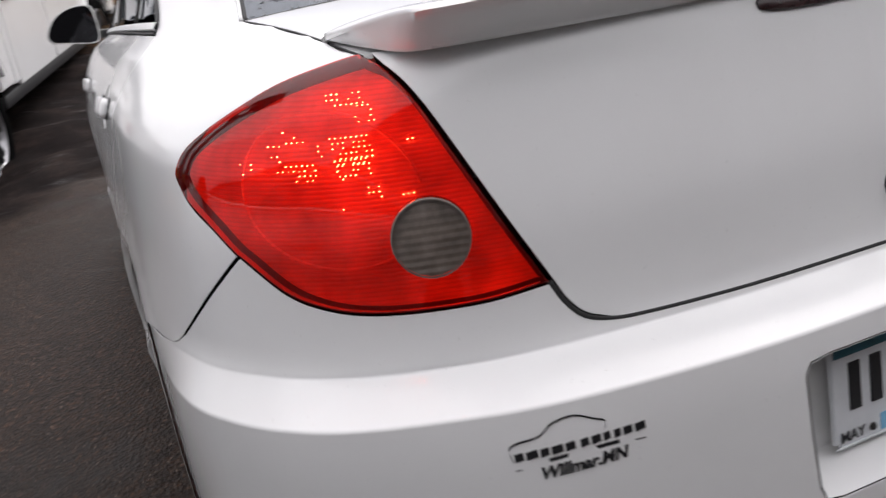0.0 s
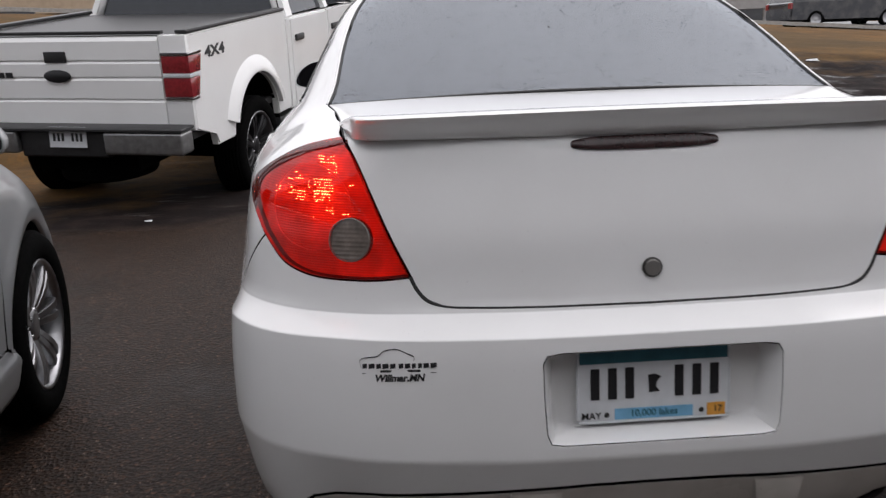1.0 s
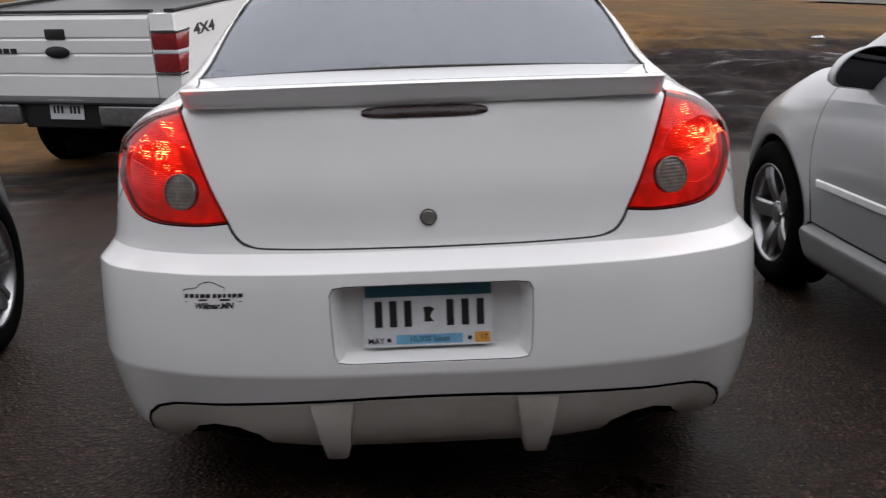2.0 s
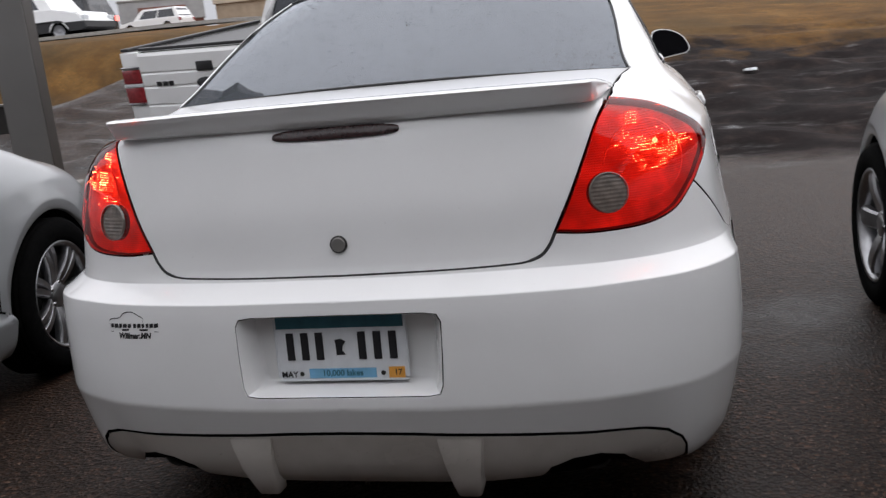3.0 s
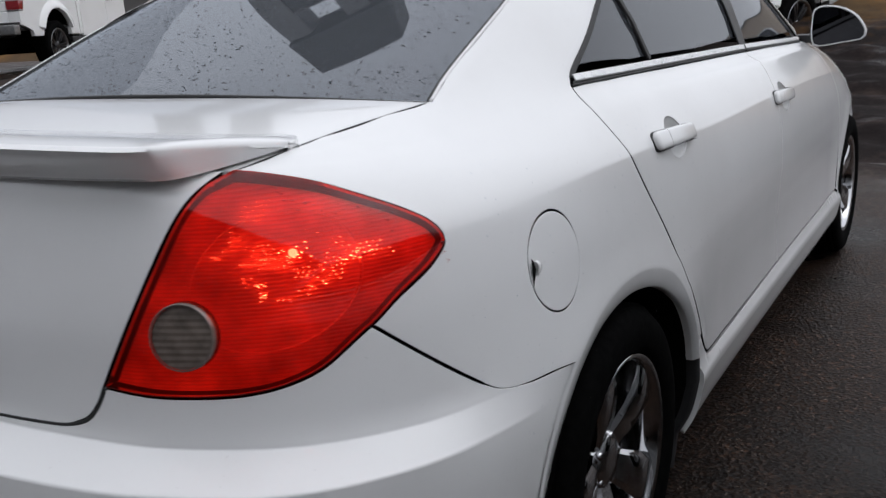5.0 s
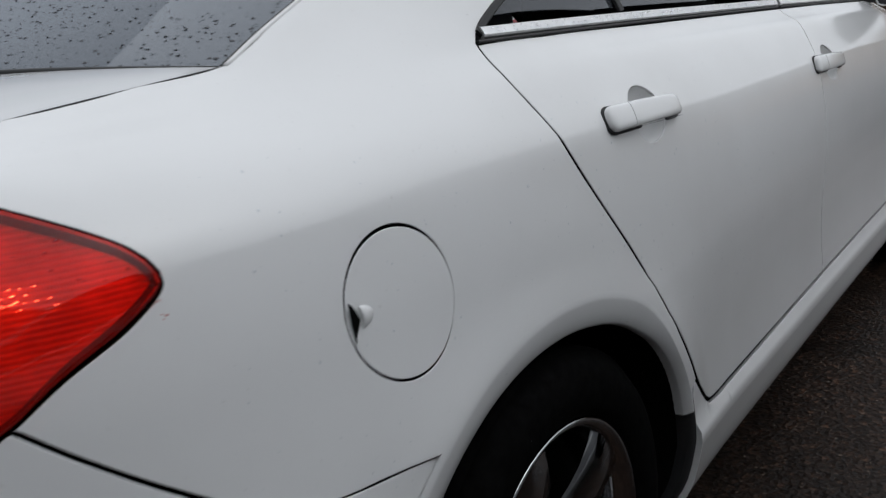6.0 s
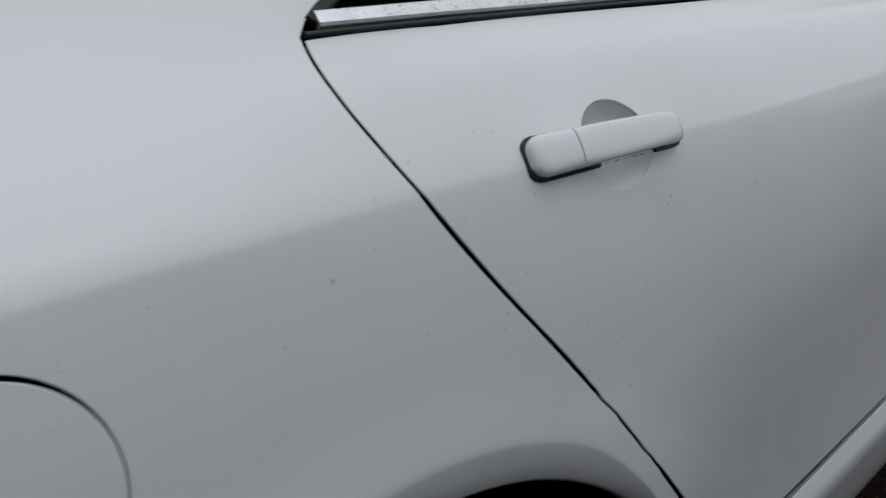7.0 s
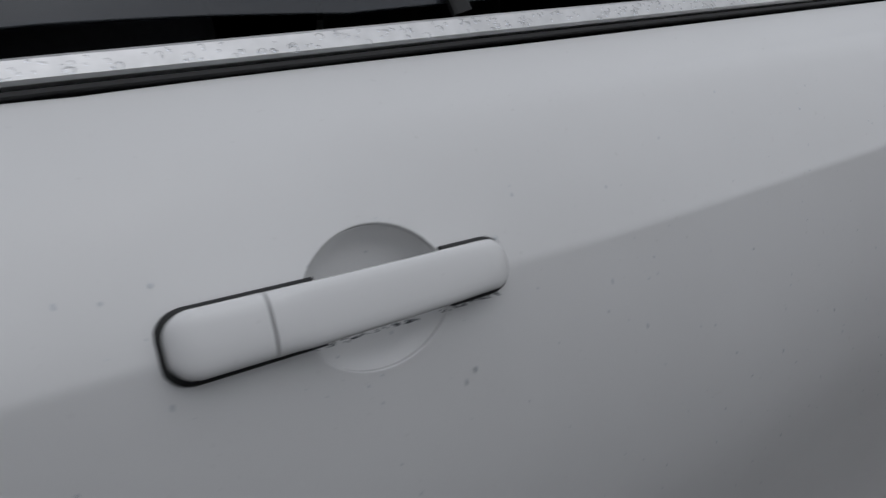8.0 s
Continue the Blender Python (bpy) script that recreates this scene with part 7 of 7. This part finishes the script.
def spot(az, d, dz=0.0, turn=0.0, eye=(1.0, -1.3)):
    """A place on the ground at a bearing to the left of +y and a distance."""
    x, y = eye[0] - d * math.sin(radians(az)), eye[1] + d * math.cos(radians(az))
    return Matrix.Translation((x, y, ground_z(x, y) + dz)) @ pose(0, 0, 0, 0, 0, turn)


road_strip()
far_vehicle("pickup_suv", "dark grey sport utility vehicle on the road, rear lamps lit", "suv", DARK_PAINT, (5.0, 1.9, 1.82, 1.25), spot(34.8, 45, .05, 88), True)
far_vehicle("suv", "white sport utility vehicle on the road", "suv", TRUCK_WHITE, (5.2, 1.95, 1.86, 1.15), spot(36.4, 35, .05, -88), cladding=True)
far_vehicle("minivan", "silver minivan parked beyond the road", "minivan", SILVER, (4.9, 1.95, 1.75, 1.1), spot(2.9, 64, .05, 85))
far_vehicle("van", "white van parked beyond the road", "van", TRUCK_WHITE, (5.4, 1.95, 1.85, 1.1), spot(-1.0, 64, .05, -88))
far_vehicle("car", "pale car parked beyond the road", "car", SILVER, (4.4, 1.8, 1.45, 1.1), spot(6.7, 64, .05, 88))
far_vehicle("suv", "black sport utility vehicle beyond the road", "suv", DARK_PAINT, (4.8, 1.9, 1.75, 1.2), spot(-27.5, 38, .05, -86, (-.5, -1.5)))
far_vehicle("car", "dark car parked beyond the road", "car", DARK_PAINT, (4.5, 1.8, 1.45, 1.1), spot(43.5, 44, .05, 86))
far_vehicle("car", "white car far along the road", "car", TRUCK_WHITE, (4.4, 1.8, 1.45, 1.1), spot(29.2, 60, .05, 86))


def building(name, label, az0, az1, d, base, top, wall, fascia, doors=(), roofs=(), turn=None):
    """A low commercial block between two bearings, with plinth, fascia, openings and roof edge."""
    b = empty(name)
    tagged(b, label, "building")
    ex, ey = 1.0, -1.3
    p0 = np.array((ex - d * math.sin(radians(az0)), ey + d * math.cos(radians(az0))))
    p1 = np.array((ex - d * math.sin(radians(az1)), ey + d * math.cos(radians(az1))))
    Lw = float(np.linalg.norm(p1 - p0))
    ang = math.degrees(math.atan2(p1[1] - p0[1], p1[0] - p0[0]))
    h = top - base
    bm = bmesh.new()
    box(bm, (0, 0, -1.5), (Lw, 18, h * .62), .03)
    part("wall", bm, wall, b)
    bm = bmesh.new()
    box(bm, (-.15, -.25, h * .62), (Lw + .15, 18.1, h - .12), .04)
    part("fascia", bm, fascia, b)
    bm = bmesh.new()
    box(bm, (-.25, -.35, h - .118), (Lw + .25, 18.2, h), .02)
    part("roof", bm, CONCRETE, b)
    for s, w, hh in doors:
        bm = bmesh.new()
        box(bm, (s * Lw - w / 2, -.06, .02), (s * Lw + w / 2, .10, hh), .02)
        win = part("window", bm, FAR_GLASS, b)
        bm = bmesh.new()
        for lo, hi in (((s * Lw - w / 2 - .08, -.10, 0), (s * Lw - w / 2, .08, hh + .08)), ((s * Lw + w / 2, -.10, 0), (s * Lw + w / 2 + .08, .08, hh + .08)), ((s * Lw - w / 2, -.10, hh), (s * Lw + w / 2, .08, hh + .08))):
            box(bm, lo, hi, .01)
        part("frame", bm, METAL_POST, win)
    for s, w, z, hh, m_ in roofs:
        bm = bmesh.new()
        box(bm, (s * Lw - w / 2, -.42, z), (s * Lw + w / 2, -.26, z + hh), .02)
        part("sign_panel", bm, m_, b, "blank sign panel")
    b.matrix_world = pose(p0[0], p0[1], base, 0, 0, ang)
    return b


TAN_WALL = simple("tan_stucco", (.42, .33, .24), .9, vary=.12, scale=1.5, bump=.1)
TAN_LIGHT = simple("pale_tan_stucco", (.55, .46, .36), .9, vary=.10, scale=1.5, bump=.1)
GREY_WALL = simple("pale_grey_block", (.36, .36, .36), .85, vary=.12, scale=2, bump=.1)
DARK_FASCIA = simple("charcoal_cladding", (.05, .053, .055), .6, vary=.15, scale=2, bump=.1)
BRICK_RED = simple("red_brown_block", (.22, .10, .075), .85, vary=.2, scale=3, bump=.2)
ORANGE_SIGN = simple("orange_sign", (.55, .16, .04), .5, vary=.1, scale=2, bump=0)
YELLOW_SIGN = simple("yellow_sign", (.6, .5, .04), .5, vary=.1, scale=2, bump=0)
building("building", "long low store, charcoal fascia over pale grey walls", 58, 32.0, 72, 2.2, 6.8, GREY_WALL, DARK_FASCIA, [(.12, 3, 2.4), (.3, 3, 2.4), (.52, 4, 2.5), (.75, 3, 2.4), (.9, 2.4, 2.4)], [(.60, 5.2, 2.95, 1.1, ORANGE_SIGN), (.551, 1.35, 3.95, 1.75, DARK_FASCIA)])
building("building", "low red-brown and grey shop with a flat roof", 31.0, 26.3, 84, 2.2, 7.2, BRICK_RED, GREY_WALL, [(.25, 2.4, 2.4), (.7, 2.4, 2.4)], [(.5, 4, 3.4, .9, BRICK_RED)])
building("building", "wide tan stucco store with blank pale sign panels", 25.5, -14, 92, 2.2, 9.6, TAN_WALL, TAN_LIGHT, [(.1, 4, 2.6), (.3, 4, 2.6), (.52, 5, 3), (.75, 4, 2.6), (.92, 4, 2.6)], [(.2, 8, 4.9, 1.4, PLATE_WHITE), (.62, 9, 4.9, 1.6, TAN_LIGHT)])
building("building", "low grey warehouse beyond the road", -16, -45, 105, .6, 5.0, GREY_WALL, GREY_WALL, [(.2, 4, 3), (.5, 4, 3), (.8, 4, 3)])


def litter(at, s):
    """A crumpled scrap of pale paper."""
    bm = bmesh.new()
    bmesh.ops.create_icosphere(bm, subdivisions=2, radius=s)
    for v in bm.verts:
        k = noise.noise(v.co * 9 / s * .2) * .6 + 1
        v.co = Vector((v.co.x * 1.5 * k, v.co.y * k, abs(v.co.z) * .45 * k))
    ob = part("litter", bm, PLATE_WHITE, None)
    ob.matrix_world = Matrix.Translation(at)
    return tagged(ob, "scrap of pale litter lying on the mud", "litter", group="litter on the bank")


for x, y, s in ((1.95, 9.0, .055), (5.6, 10.8, .06), (-2.2, 4.9, .02)):
    litter((x, y, ground_z(x, y) + .07 * min(1, max(0, (y - 5.2)))), s)
